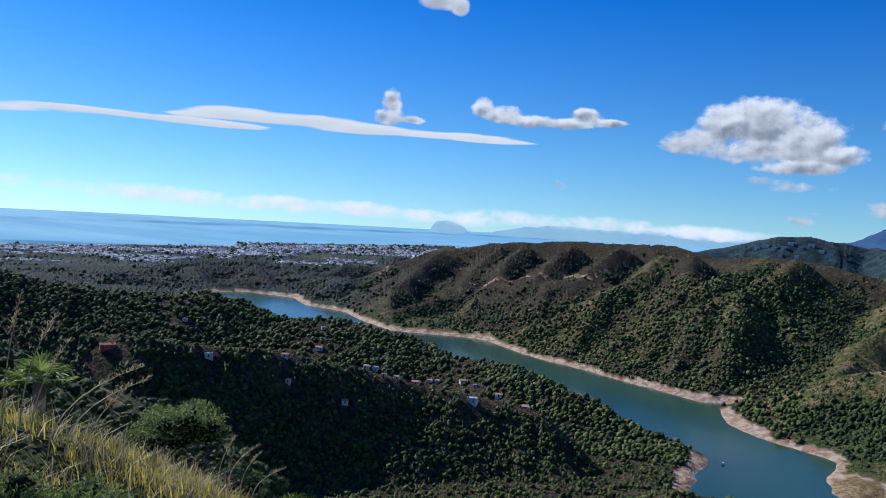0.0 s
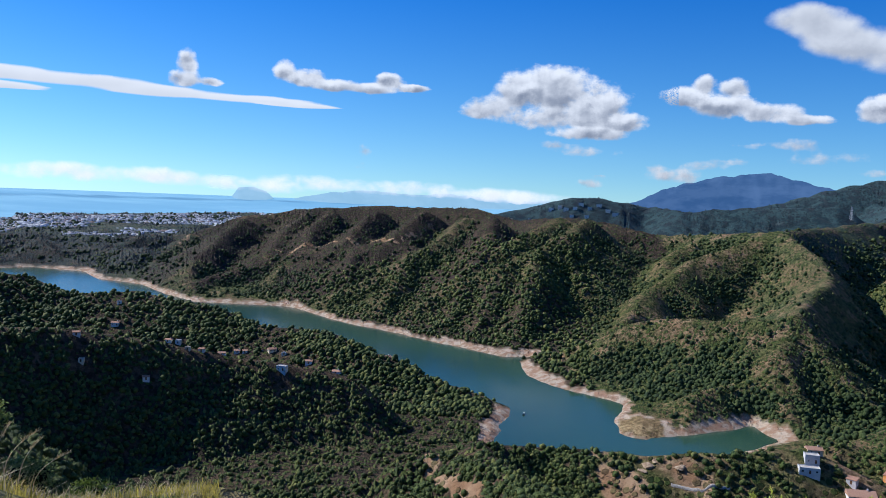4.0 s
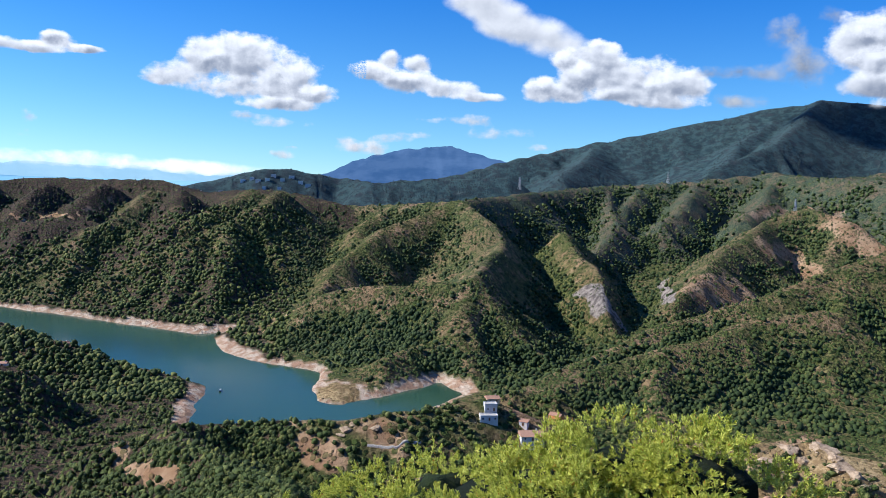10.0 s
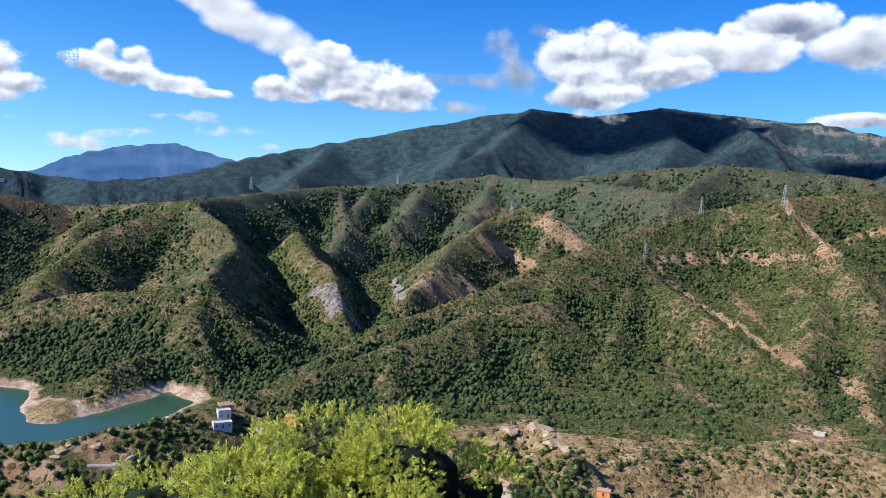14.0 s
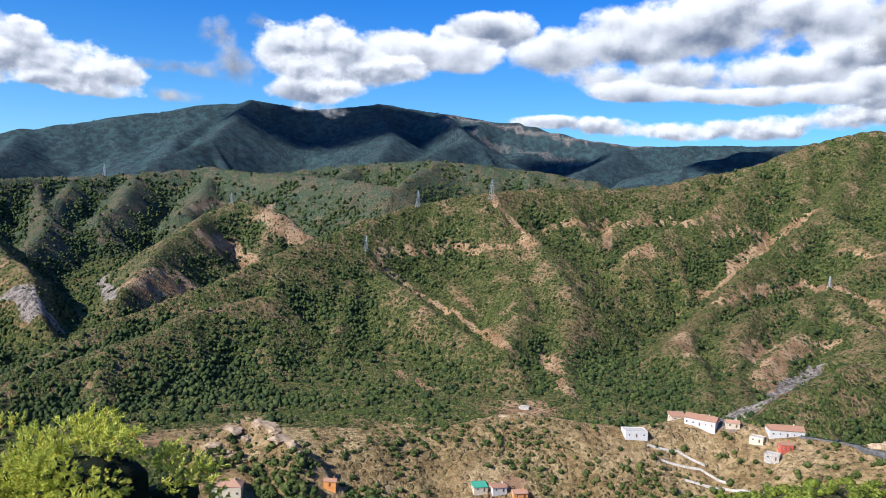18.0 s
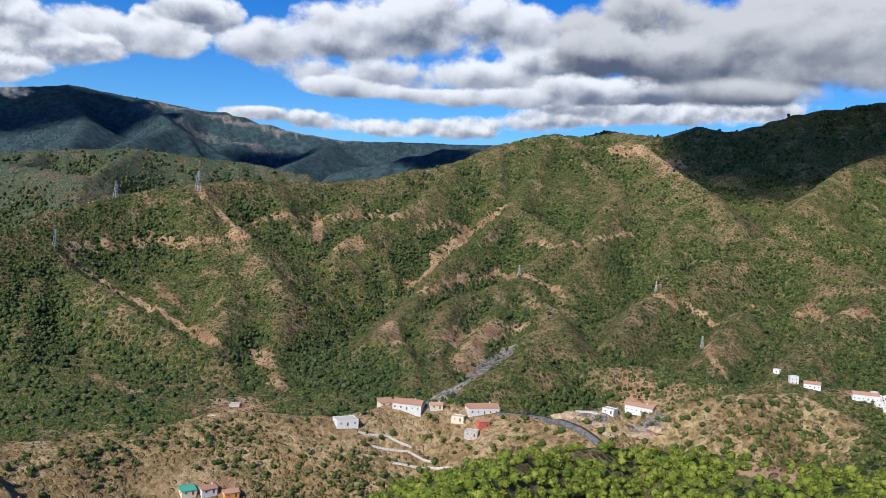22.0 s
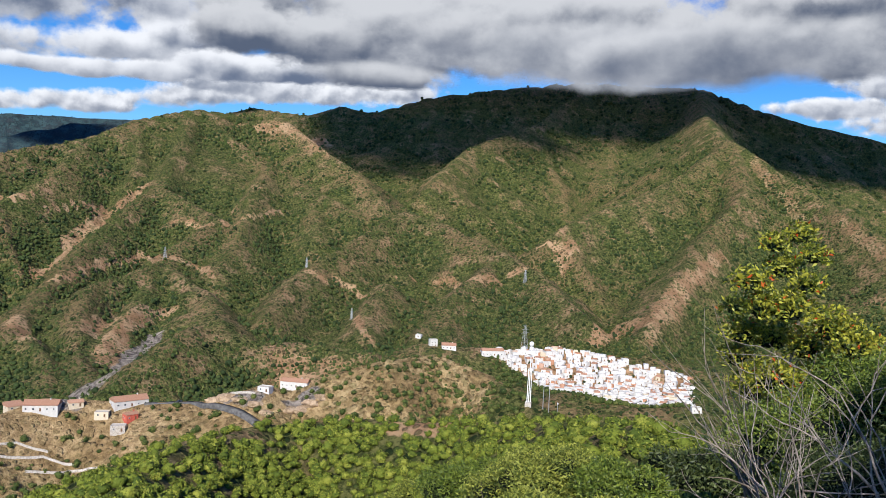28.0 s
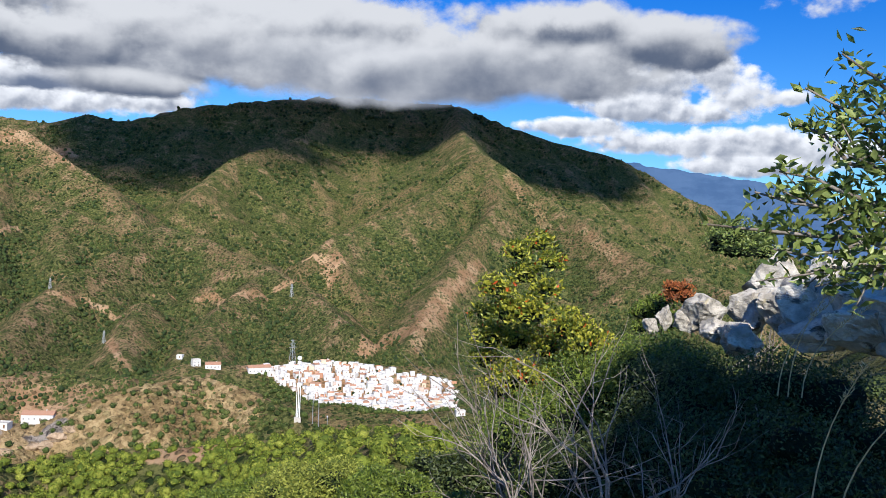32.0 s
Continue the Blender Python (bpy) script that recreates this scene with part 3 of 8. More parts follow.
base = k.mix(k.ramp(k.math("ADD", k.attr("rock"), k.math("MULTIPLY", k.math("SUBTRACT", fine, 0.5), 0.5)), 0.4, 0.6), base, rock)
shore = k.mix(k.ramp(k.noise(0.12, 5), 0.4, 0.6), (0.40, 0.24, 0.15), (0.58, 0.46, 0.34))
base = k.mix(k.attr("shore"), base, shore)
k.bump(k.math("ADD", k.math("MULTIPLY", dotted, 1.5), k.math("ADD", fine, k.noise(1.1, 4, 0.7))), 1.0, 1.6)
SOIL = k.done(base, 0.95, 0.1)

k = Nodes("reservoir_water")
k.bump(k.noise(0.35, 4, 0.6, stretch=(1, 0.6, 1)), 0.10, 0.25)
WATER = k.done(k.mix(k.ramp(k.noise(0.004, 3), 0.4, 0.6), (0.024, 0.064, 0.040), (0.034, 0.082, 0.050)), 0.16, 0.22)
k = Nodes("sea_water_glow")
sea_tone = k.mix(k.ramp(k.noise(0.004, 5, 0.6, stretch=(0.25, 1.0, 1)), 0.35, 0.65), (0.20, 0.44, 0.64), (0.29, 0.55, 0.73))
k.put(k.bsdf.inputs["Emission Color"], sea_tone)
k.put(k.bsdf.inputs["Emission Strength"], 0.52)  # painted glow in place of air light over the water; it lifts cloud shadow
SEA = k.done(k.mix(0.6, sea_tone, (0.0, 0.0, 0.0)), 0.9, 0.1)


def grid_mesh(name, X, Y, Z, wrap, mat, attrs=()):
    """A sheet from a grid of places; rows are rings round the viewpoint."""
    nr, na = X.shape
    me = bpy.data.meshes.new(name)
    me.vertices.add(nr * na)
    me.vertices.foreach_set("co", np.stack([X, Y, Z], -1).astype(np.float32).ravel())
    i, j = np.meshgrid(np.arange(nr - 1), np.arange(na if wrap else na - 1), indexing="ij")
    j2 = (j + 1) % na
    quads = np.stack([i * na + j, i * na + j2, (i + 1) * na + j2, (i + 1) * na + j], -1).reshape(-1, 4)[:, ::-1]
    me.loops.add(quads.size)
    me.loops.foreach_set("vertex_index", quads.astype(np.int32).ravel())
    me.polygons.add(len(quads))
    me.polygons.foreach_set("loop_start", np.arange(0, quads.size, 4, dtype=np.int32))
    me.polygons.foreach_set("loop_total", np.full(len(quads), 4, dtype=np.int32))
    me.polygons.foreach_set("use_smooth", np.ones(len(quads), bool))
    me.update(calc_edges=True)
    for key, values in attrs:
        me.attributes.new(key, "FLOAT", "POINT").data.foreach_set("value", values.astype(np.float32).ravel())
    me.materials.append(mat)
    return new(name, me)


bearings = np.concatenate([np.arange(-40, 160, 0.25), np.arange(160, 320, 1.5)])
rings = np.concatenate([np.geomspace(0.4, 120, 60), np.geomspace(121.5, 4900, 350)])
A, D = np.meshgrid(np.radians(bearings), rings)
GX, GY = D * np.sin(A), D * np.cos(A)
OWN = np.full(GX.size, -1)
GZ = relief(GX.ravel(), GY.ravel(), OWN).reshape(GX.shape)
OWN = OWN.reshape(GX.shape)


def owned(*names):
    return np.isin(OWN, [NAMES.index(n) for n in names]).astype(float)


gsd = np.where(D > 500, shore_distance(GX.ravel(), GY.ravel(), LAKE).reshape(GX.shape), 999)
open_side = (np.gradient(gsd, axis=0) > 0) | (np.degrees(A) > 23)
shore_a = ((GZ < 5.5 + 4 * fbm(GX / 40, GY / 40, 2, 3)) & (gsd < np.where(np.degrees(A) > 22, 9, 14) + 8 * fbm(GX / 45, GY / 45, 2, 8)) & open_side).astype(float)
spit_x, spit_y = spot(27.4, 742)
shore_a = np.maximum(shore_a, (np.hypot((GX - spit_x) / 34, (GY - spit_y) / 40) + 0.25 * fbm(GX / 12, GY / 12, 2, 19) < 0.85) * (GZ < 9))  # the sandy spit
heath_a = owned("d1_crest", "s0", "d1_spur_a", "d1_spur_b", "d1_spur_c", "d1_spur_d", "d1_spur_e", "d1_spur_f", "d1_spur_h") + 0.35 * owned("s0b", "s1", "s2", "d1_spur_g", "d1_spur_i", "d1_spur_l") + 0.12 * owned("e_crest", "e_s1", "e_s2", "e_s3", "e_s4", "e_s5", "k_hill", "k_s1", "k_s2", "chill", "chill_r", "knob_l")
# the same dark brown covers the near hill below the viewpoint
heath_a = heath_a + 0.9 * ((np.degrees(A) < 24) & (D < 1300) & (D > 130) & (heath_a == 0))
# how much of the painted haze tone each stretch of ground takes
haze_a = owned("g_far", "g_front", "g_front2", "g_near", "villa_hill", *("g_spur_" + c for c in "aceh")) + 0.5 * owned("coast_hills")
haze_a = haze_a + 0.42 * owned("f_sky", "f_mid", "f_mid2", *("f_spur_" + c for c in "abcdef")) + 0.1 * owned("f_red", "ch_back", "knob")
haze_a = np.maximum(haze_a, 0.55 * ((OWN == -1) & (D > 2500)))
GZ = np.where((D > 4020) & (np.degrees(A) < 20), -25.0, GZ)


def surface(x, y):
    """The height of the built ground sheet at x, y (arrays)."""
    b = np.degrees(np.arctan2(x, y))
    b = np.where(b < -40, b + 360, b)
    fb = np.interp(b, np.append(bearings, 320), np.arange(len(bearings) + 1))
    fr = np.clip(np.interp(np.hypot(x, y), rings, np.arange(len(rings))), 0, len(rings) - 1.001)
    i, j = fr.astype(int), fb.astype(int) % len(bearings)
    j2, u, v = (j + 1) % len(bearings), fr - fr.astype(int), fb - np.floor(fb)
    return (GZ[i, j] * (1 - v) + GZ[i, j2] * v) * (1 - u) + (GZ[i + 1, j] * (1 - v) + GZ[i + 1, j2] * v) * u


coast = (np.degrees(A) < 10) * np.clip((D - 2900) / 1100, 0, 1)
GZ = np.where((D < 4020), GZ + coast * np.interp(np.degrees(A), (-28, -14.6, 0.6, 10), (-16, 8, 45, 30)), GZ)
sea_side = np.clip(-np.degrees(A) / 7, 0, 1) * np.clip((D - 1500) / 500, 0, 1) * (np.degrees(A) > -60)
haze_a = np.maximum(haze_a, 0.45 * sea_side)
# the same dark brown over the low hills before the coast
heath_a = heath_a + 0.8 * sea_side * (D < 2750) * (heath_a < 0.5)
bare_a = np.zeros(GX.shape)
rock_a = np.zeros(GX.shape)
bdeg = np.degrees(A)
dry_a = 0.75 * ((bdeg > 53) & (bdeg < 112) & (D > 440) & (D < 680)) * np.clip(0.9 + 0.9 * fbm(GX / 60, GY / 60, 3, 61), 0, 1)


def sight(bearing, pitch):
    """How far off the ground lies that is seen at that bearing and pitch."""
    j = int(np.argmin(np.abs(bearings - bearing)))
    i0 = int(np.searchsorted(rings, 300))
    climb = np.degrees(np.arctan2(GZ[i0:, j] - 200, rings[i0:]))
    hit = np.nonzero(climb >= pitch)[0]
    return float(rings[i0 + (hit[0] if len(hit) else int(np.argmax(climb)))])


spit_core = np.hypot((GX - spit_x) / 25, (GY - spit_y) / 30) < 0.85 + 0.25 * fbm(GX / 9, GY / 9, 2, 23)
shore_a = np.where(spit_core, 0.0, shore_a)
dry_a = np.maximum(dry_a, 1.0 * spit_core)  # dry grass on the spit


def scar(mask, line, width, amount):
    """Bare or rocky ground along a line of (bearing, pitch in degrees) as the viewpoint looks down on it."""
    fine = [(b0 + (b1 - b0) * t, p0 + (p1 - p0) * t) for (b0, p0), (b1, p1) in zip(line, line[1:]) for t in (0, 0.34, 0.67)] + line[-1:]
    places = [spot(b, sight(b, p)) for b, p in fine]
    lx, ly = np.array(places).T
    m = (GX > lx.min() - 90) & (GX < lx.max() + 90) & (GY > ly.min() - 90) & (GY < ly.max() + 90)
    gap = np.full(GX.shape, 1e3)
    gap[m] = line_distance(GX[m], GY[m], [q for q, r in zip(places, places[1:]) if math.dist(q, r) < 260] + places[-1:])
    gap = gap + width * 0.55 * SCAR_EDGE
    np.maximum(mask, amount * np.clip(1.6 - 1.6 * gap / width, 0, 1), out=mask)


SCAR_EDGE = fbm(GX / 14, GY / 14, 3, 41)
scar(bare_a, [(66.8, -4.25), (70.2, -4.1), (72.5, -3.74), (76.0, -3.43), (77.8, -2.91)], 8, 0.9)
scar(bare_a, [(78.3, -2.1), (80.2, -1.62), (82.5, -1.44), (85.5, -1.21), (88.5, -1.0)], 8, 0.9)
scar(bare_a, [(89.3, -1.5), (92.6, -1.47)], 8, 0.9)
scar(bare_a, [(96.8, -2.3), (100.1, -2.0), (103.7, -1.24)], 8, 0.9)
scar(bare_a, [(66.6, -4.72), (68.8, -6.27), (72.0, -8.06), (74.4, -9.16), (76.4, -10.37)], 8, 0.8)
scar(bare_a, [(74.5, -0.05), (75.9, -1.29), (77.2, -2.56)], 9.0, 0.8)
scar(bare_a, [(95.1, -0.03), (93.3, -1.5), (91.6, -2.88), (90.4, -4.36), (89.0, -5.71)], 17.0, .9)
scar(bare_a, [(89.6, -6.0), (92.5, -5.17), (94.9, -4.65), (97.0, -4.53), (99.4, -5.64)], 8, 0.8)
scar(bare_a, [(82.5, -1.59), (82.4, -3.31)], 12.0, .8)
scar(bare_a, [(84.1, -3.16), (85.3, -3.17)], 20.0, .7)
scar(bare_a, [(95.3, -8.22), (93.1, -9.74), (92.7, -11.27)], 16.0, .75)
scar(bare_a, [(87.5, -8.26), (88.3, -9.45)], 24.0, .6)
scar(bare_a, [(78.8, -10.55), (80.9, -13.13)], 14.0, .7)
scar(bare_a, [(68.7, -12.19), (71.1, -13.22)], 14.0, .6)
scar(bare_a, [(72.3, -6.66), (74.3, -8.17)], 14.0, .5)
scar(bare_a, [(105.5, -4.95), (107.5, -5.75), (109.8, -6.53)], 8, 0.8)
scar(bare_a, [(114.8, -5.48), (117.5, -5.08), (120.6, -4.53)], 8, 0.8)
scar(bare_a, [(120.3, -2.47), (124.0, -2.66)], 8, 0.8)
scar(bare_a, [(130.8, -5.04), (132.5, -3.42), (133.5, -2.63)], 20.0, .6)
scar(bare_a, [(129.2, -8.21), (131.2, -5.77)], 18.0, .55)
scar(bare_a, [(109.1, -8.25), (110.0, -9.6)], 8, 0.8)
scar(bare_a, [(103.2, 4.81), (106.7, 2.94)], 30.0, .6)
scar(bare_a, [(122.4, -2.85), (123.3, -3.99)], 18.0, .6)
scar(bare_a, [(134.8, 3.68), (138.1, -0.15)], 20.0, .5)
scar(bare_a, [(140.0, 0.0), (142.9, -1.98)], 22.0, .5)
scar(bare_a, [(93.3, -8.11), (95.4, -8.8)], 18.0, .5)
scar(bare_a, [(51.3, -6.98), (54.4, -6.61)], 40.0, .9)
scar(bare_a, [(55.5, -3.77), (58.1, -5.21)], 40.0, .7)
scar(bare_a, [(59.4, -2.23), (61.7, -3.31)], 40.0, .7)
scar(bare_a, [(54.5, -1.83), (57.1, -1.11), (59.7, -1.29)], 18.0, .8)
scar(rock_a, [(43.9, -7.1), (45.5, -8.28), (46.3, -9.01)], 17.0, .9)
scar(rock_a, [(49.1, -6.49), (49.7, -7.63)], 12.0, .9)
scar(rock_a, [(55.6, -4.14), (61.7, -3.02)], 45.0, .3)
scar(bare_a, [(2.0, -4.45), (5.6, -3.72), (10.1, -3.43), (12.4, -2.51)], 8, 0.8)
scar(bare_a, [(-4.5, -4.28), (-3.7, -3.39)], 8, 0.8)
scar(bare_a, [(33.8, -1.68), (35.4, -1.44)], 10.0, .6)
scar(bare_a, [(27.7, -7.73), (30.4, -7.18), (34.8, -6.9)], 16.0, .5)
scar(bare_a, [(27.1, -7.74), (29.5, -7.9)], 20.0, .5)
scar(bare_a, [(24.8, -9.3), (21.8, -10.87)], 14.0, .5)
scar(rock_a, [(90.8, -13.48), (92.7, -12.29), (94.2, -11.21), (96.1, -9.71)], 16.0, .9)
scar(bare_a, [(12.9, -17.75), (13.1, -19.15)], 8.0, 0.8)
scar(bare_a, [(13.7, -19.13), (15.9, -19.6), (16.3, -20.48)], 8, 0.9)
scar(bare_a, [(30.2, -17.11), (32.3, -18.85)], 12.0, .7)
scar(bare_a, [(25.1, -18.28), (27.5, -19.42)], 14.0, .7)
scar(bare_a, [(55.4, -16.57), (58.8, -15.51), (61.5, -16.81)], 14.0, .7)
scar(dry_a, [(64.7, -17.21), (69.3, -16.85), (73.2, -17.17)], 55.0, .85)
scar(dry_a, [(76.3, -15.61), (81.0, -15.61), (84.9, -16.01)], 55.0, .85)
scar(bare_a, [(86.4, -14.98), (89.7, -13.89), (94.1, -14.02)], 22.0, .75)
scar(dry_a, [(87.5, -15.91), (93.0, -15.65), (97.6, -14.73)], 51.0, .85)
scar(dry_a, [(108.9, -12.82), (112.0, -11.78), (116.0, -11.97)], 60.0, .85)
scar(rock_a, [(100.6, -13.48), (102.8, -13.65)], 12.0, .6)
scar(rock_a, [(104.8, -14.05), (106.3, -13.76)], 10.0, .7)
scar(bare_a, [(112.2, -15.46), (115.7, -15.18)], 8, 0.8)
scar(dry_a, [(65.6, -16.98), (69.8, -16.06), (74.7, -15.9)], 45.0, .85)
scar(bare_a, [(51.1, -16.79), (53.5, -16.62)], 18.0, .7)
scar(bare_a, [(87.0, -14.32), (90.2, -14.1), (93.5, -14.05), (97.7, -13.78)], 12.0, .8)
scar(bare_a, [(85.0, -15.19), (88.5, -14.35), (93.1, -13.69)], 14.0, .75)
scar(bare_a, [(89.3, -15.43), (93.2, -15.01)], 10.0, .7)
scar(bare_a, [(56.2, -16.6), (57.8, -16.3), (59.7, -15.96), (61.5, -16.98)], 16.0, .9)
scar(bare_a, [(98.6, -13.72), (101.3, -13.46), (103.6, -13.75)], 9.0, 0.8)
scar(bare_a, [(104.4, -14.1), (106.7, -13.78)], 9.0, 0.8)
scar(bare_a, [(90.2, -16.37), (89.0, -17.32)], 8, 0.8)
scar(rock_a, [(71.2, 5.42), (73.2, 5.02), (77.0, 4.44), (80.8, 4.07), (84.5, 3.84)], 60, 0.55)
scar(rock_a, [(72.5, 3.96), (76.4, 3.27), (80.2, 2.61)], 60, 0.5)
scar(rock_a, [(40.8, 1.76), (42.7, 2.13)], 40, 0.5)
scar(rock_a, [(71.1, 5.19), (73.1, 4.36), (75.0, 3.55)], 50, 0.5)
scar(bare_a, [(102.1, 4.53), (104.4, 4.42), (106.7, 3.43)], 26, 0.8)
scar(bare_a, [(125.8, -8.12), (129.1, -7.1), (130.8, -5.08)], 22, 0.7)
scar(bare_a, [(92.0, -9.26), (94.4, -8.2), (96.8, -8.0)], 20, 0.65)
scar(bare_a, [(93.1, -11.05), (94.1, -9.64)], 20, 0.65)
scar(bare_a, [(111.7, -5.49), (115.6, -5.19), (119.5, -4.97)], 7, 0.7)
scar(bare_a, [(120.1, -2.61), (123.9, -2.51)], 8, 0.75)
scar(bare_a, [(122.9, -3.73), (123.6, -2.53)], 18, 0.6)
bare_a = np.maximum(bare_a, 0.75 * ((bdeg > 118) & (bdeg < 131.8) & (D > np.where(bdeg < 125.5, 985 - 19 * (bdeg - 118.2), 834)) & (D < 1003 - 4 * np.abs(bdeg - 124))))  # trodden ground between the village houses

# hollows are damp and wooded, crests dry and worn
hollow_a = np.zeros(GX.shape)
for reach, share in ((28.0, 0.22), (70.0, 0.09)):
    mean = np.zeros(GX.size)
    for turn in np.arange(0, 6.28, 0.785):
        mean += surface(np.clip(GX.ravel() + reach * math.sin(turn), -4890, 4890), GY.ravel() + reach * math.cos(turn)) / 8
    hollow_a += share * (mean.reshape(GX.shape) - GZ)
hollow_a = np.clip(hollow_a, -1, 1) * (D > 300)
for site_b, site_d, site_r in SITES:
    if 55 < site_b < 112:  # trodden soil round the farms
        sx_, sy_ = spot(site_b, site_d - 6)
        bare_a = np.maximum(bare_a, 1.0 * np.exp(-((np.hypot(GX - sx_, GY - sy_) / (site_r * 2.0)) ** 2)) * (0.85 + 0.6 * SCAR_EDGE))


def ground_at(bearing, dist):
    x, y = spot(bearing, dist)
    return x, y, float(surface(np.array([x]), np.array([y]))[0])


ground = tagged(grid_mesh("ground", GX, GY, GZ, True, SOIL, (("bare", bare_a), ("rock", rock_a), ("dry", dry_a), ("shore", shore_a), ("heath", heath_a), ("distant", haze_a), ("hollow", hollow_a))), "brown and green scrub-covered mountain terrain round a valley", "ground", kind="structure")

A2, D2 = np.meshgrid(np.radians(np.arange(-20, 41, 1.0)), np.linspace(560, 2200, 60))
water = tagged(grid_mesh("water", D2 * np.sin(A2), D2 * np.cos(A2), np.zeros(D2.shape), False, WATER), "calm green-blue reservoir water between hills", "reservoir", kind="structure")
A3, D3 = np.meshgrid(np.radians(np.arange(-110, 40.1, 1.0)), np.linspace(3950, 4960, 30))
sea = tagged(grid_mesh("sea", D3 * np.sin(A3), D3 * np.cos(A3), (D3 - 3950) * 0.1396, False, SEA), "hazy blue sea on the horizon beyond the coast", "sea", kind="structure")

# ---- clouds, far out over the mountains and the sea ----
def cloud_material(name, soft, gain, puff, grey, dim, grain=1.0, belly=0.55):
    """Glowing cloud as seen from below: billows of three sizes, painted bright to the upper left, greyer where it is
    thick.
    """
    k = Nodes(name)
    k.n.remove(k.bsdf)
    body, v, cu, cv = k.attr("body"), k.attr("v"), k.attr("cu"), k.attr("cv")
    seed = k.math("MULTIPLY", k.each(), 90.0)

    def billow(du, dv):
        com = k.n.new("ShaderNodeCombineXYZ")
        k.put(com.inputs[0], k.math("ADD", cu, du)), k.put(com.inputs[1], k.math("ADD", cv, dv)), k.put(com.inputs[2], seed)
        bend, add = k.n.new("ShaderNodeVectorMath"), k.n.new("ShaderNodeVectorMath")
        bend.operation, add.operation = "SCALE", "ADD"
        k.put(bend.inputs[0], k.noise(0.8, 4, 0.6, com.outputs[0], out="Color"))
        bend.inputs["Scale"].default_value = 1.3
        k.put(add.inputs[0], com.outputs[0]), k.put(add.inputs[1], bend.outputs[0])
        broad = k.math("MULTIPLY", k.math("SUBTRACT", k.noise(0.20 * grain, 2, 0.5, add.outputs[0], (0.75, 1.2, 1)), 0.5), 4.9)
        heap = k.n.new("ShaderNodeTexVoronoi")
        heap.feature = "SMOOTH_F1"
        heap.inputs["Scale"].default_value, heap.inputs["Smoothness"].default_value = 0.42 * grain, 0.7
        k.put(heap.inputs["Vector"], add.outputs[0])
        broad = k.math("ADD", broad, k.math("MULTIPLY", k.math("SUBTRACT", 0.40, heap.outputs["Distance"]), 1.9 * puff))
        ragged = k.math("MULTIPLY", k.math("SUBTRACT", k.noise(1.0 * grain, 7, 0.56, com.outputs[0], (0.8, 1.1, 1)), 0.5), 2.9 * puff)
        return broad, ragged

    (here, rag), (sunward, rag2) = billow(0.0, 0.0), billow(-0.45 / grain, 0.65 / grain)
    here, sunward = k.math("ADD", here, rag), k.math("ADD", k.math("ADD", sunward, k.math("MULTIPLY", rag2, 0.35)), k.math("MULTIPLY", rag, 0.65))
    dens = k.math("ADD", k.math("MULTIPLY", body, gain), here)
    edge = k.ramp(body, -1.1, -0.35)
    alpha = k.math("MULTIPLY", k.ramp(dens, 0.10, 0.10 + soft), edge)
    # painted light and shade: bright sunward, grey below and in thick parts
    shade = k.math("ADD", k.math("MULTIPLY", k.math("SUBTRACT", sunward, here), 0.5), k.math("ADD", k.math("MULTIPLY", v, -belly), k.math("MULTIPLY", k.math("SUBTRACT", dens, 1.0), 0.16)))
    tone = k.mix(k.ramp(shade, -0.45, 0.85, 0.0, grey), (0.96, 0.97, 1.0), (0.15, 0.19, 0.28))
    em, tr, mx = k.n.new("ShaderNodeEmission"), k.n.new("ShaderNodeBsdfTransparent"), k.n.new("ShaderNodeMixShader")
    k.put(em.inputs[0], tone), k.put(em.inputs[1], dim)
    k.put(mx.inputs[0], alpha), k.l.new(tr.outputs[0], mx.inputs[1]), k.l.new(em.outputs[0], mx.inputs[2])
    k.l.new(mx.outputs[0], k.n["Material Output"].inputs["Surface"])
    return k.mat


CUMULUS = cloud_material("cumulus_white", 1.7, 2.5, 0.85, 0.85, 0.74, 1.9, 0.55)
SOFT = cloud_material("soft_white_cloud", 2.2, 2.4, 0.5, 0.55, 0.68, 1.4, 0.3)
DECK = cloud_material("grey_cloud_deck", 1.2, 2.2, 0.8, 1.0, 0.72, 0.95, 0.60)
HEAVY = cloud_material("heavy_rain_cloud", 1.6, 2.6, 0.9, 1.0, 0.52, 0.9, 1.15)
VEIL = cloud_material("thin_veil", 2.6, 1.4, 1.1, 0.55, 0.60, 1.8, 0.2)
SCRAP = cloud_material("dim_cloud_scrap", 2.6, 1.5, 0.9, 0.95, 0.42, 1.2, 0.2)
STREAK = cloud_material("lens_streak", 1.1, 1.9, 0.15, 0.2, 0.70, 0.8)
BAND = cloud_material("low_cloud_band", 2.8, 2.3, 0.8, 0.15, 0.84, 1.6)
GLOOM = cloud_material("rain_cloud_base", 2.4, 4.0, 0.9, 1.0, 0.55, 0.5)


def sky_sheet(label, b, e, dist, mat, attrs):
    a, t = np.radians(b), np.tan(np.radians(e))
    return tagged(grid_mesh("cloud", dist * np.sin(a), dist * np.cos(a), 200 + dist * t, False, mat, attrs), label, "cloud", kind="structure")


def streak(label, bearing, height, wide, tall, dist, mat, lean=0.0):
    """A long cloud of that many degrees, far away; lean: degrees by which its right end hangs down."""
    u, v = np.meshgrid(np.linspace(-1, 1, 40), np.linspace(-1, 1, 12))
    cu, cv = u * wide / 2, v * tall / 2
    c, s = math.cos(radians(lean)), math.sin(radians(lean))
    return sky_sheet(label, bearing + cu * c + cv * s, height + cv * c - cu * s, dist, mat, (("body", 0.92 - 1.35 * u * u - 1.5 * v * v), ("v", v), ("cu", cu), ("cv", cv)))


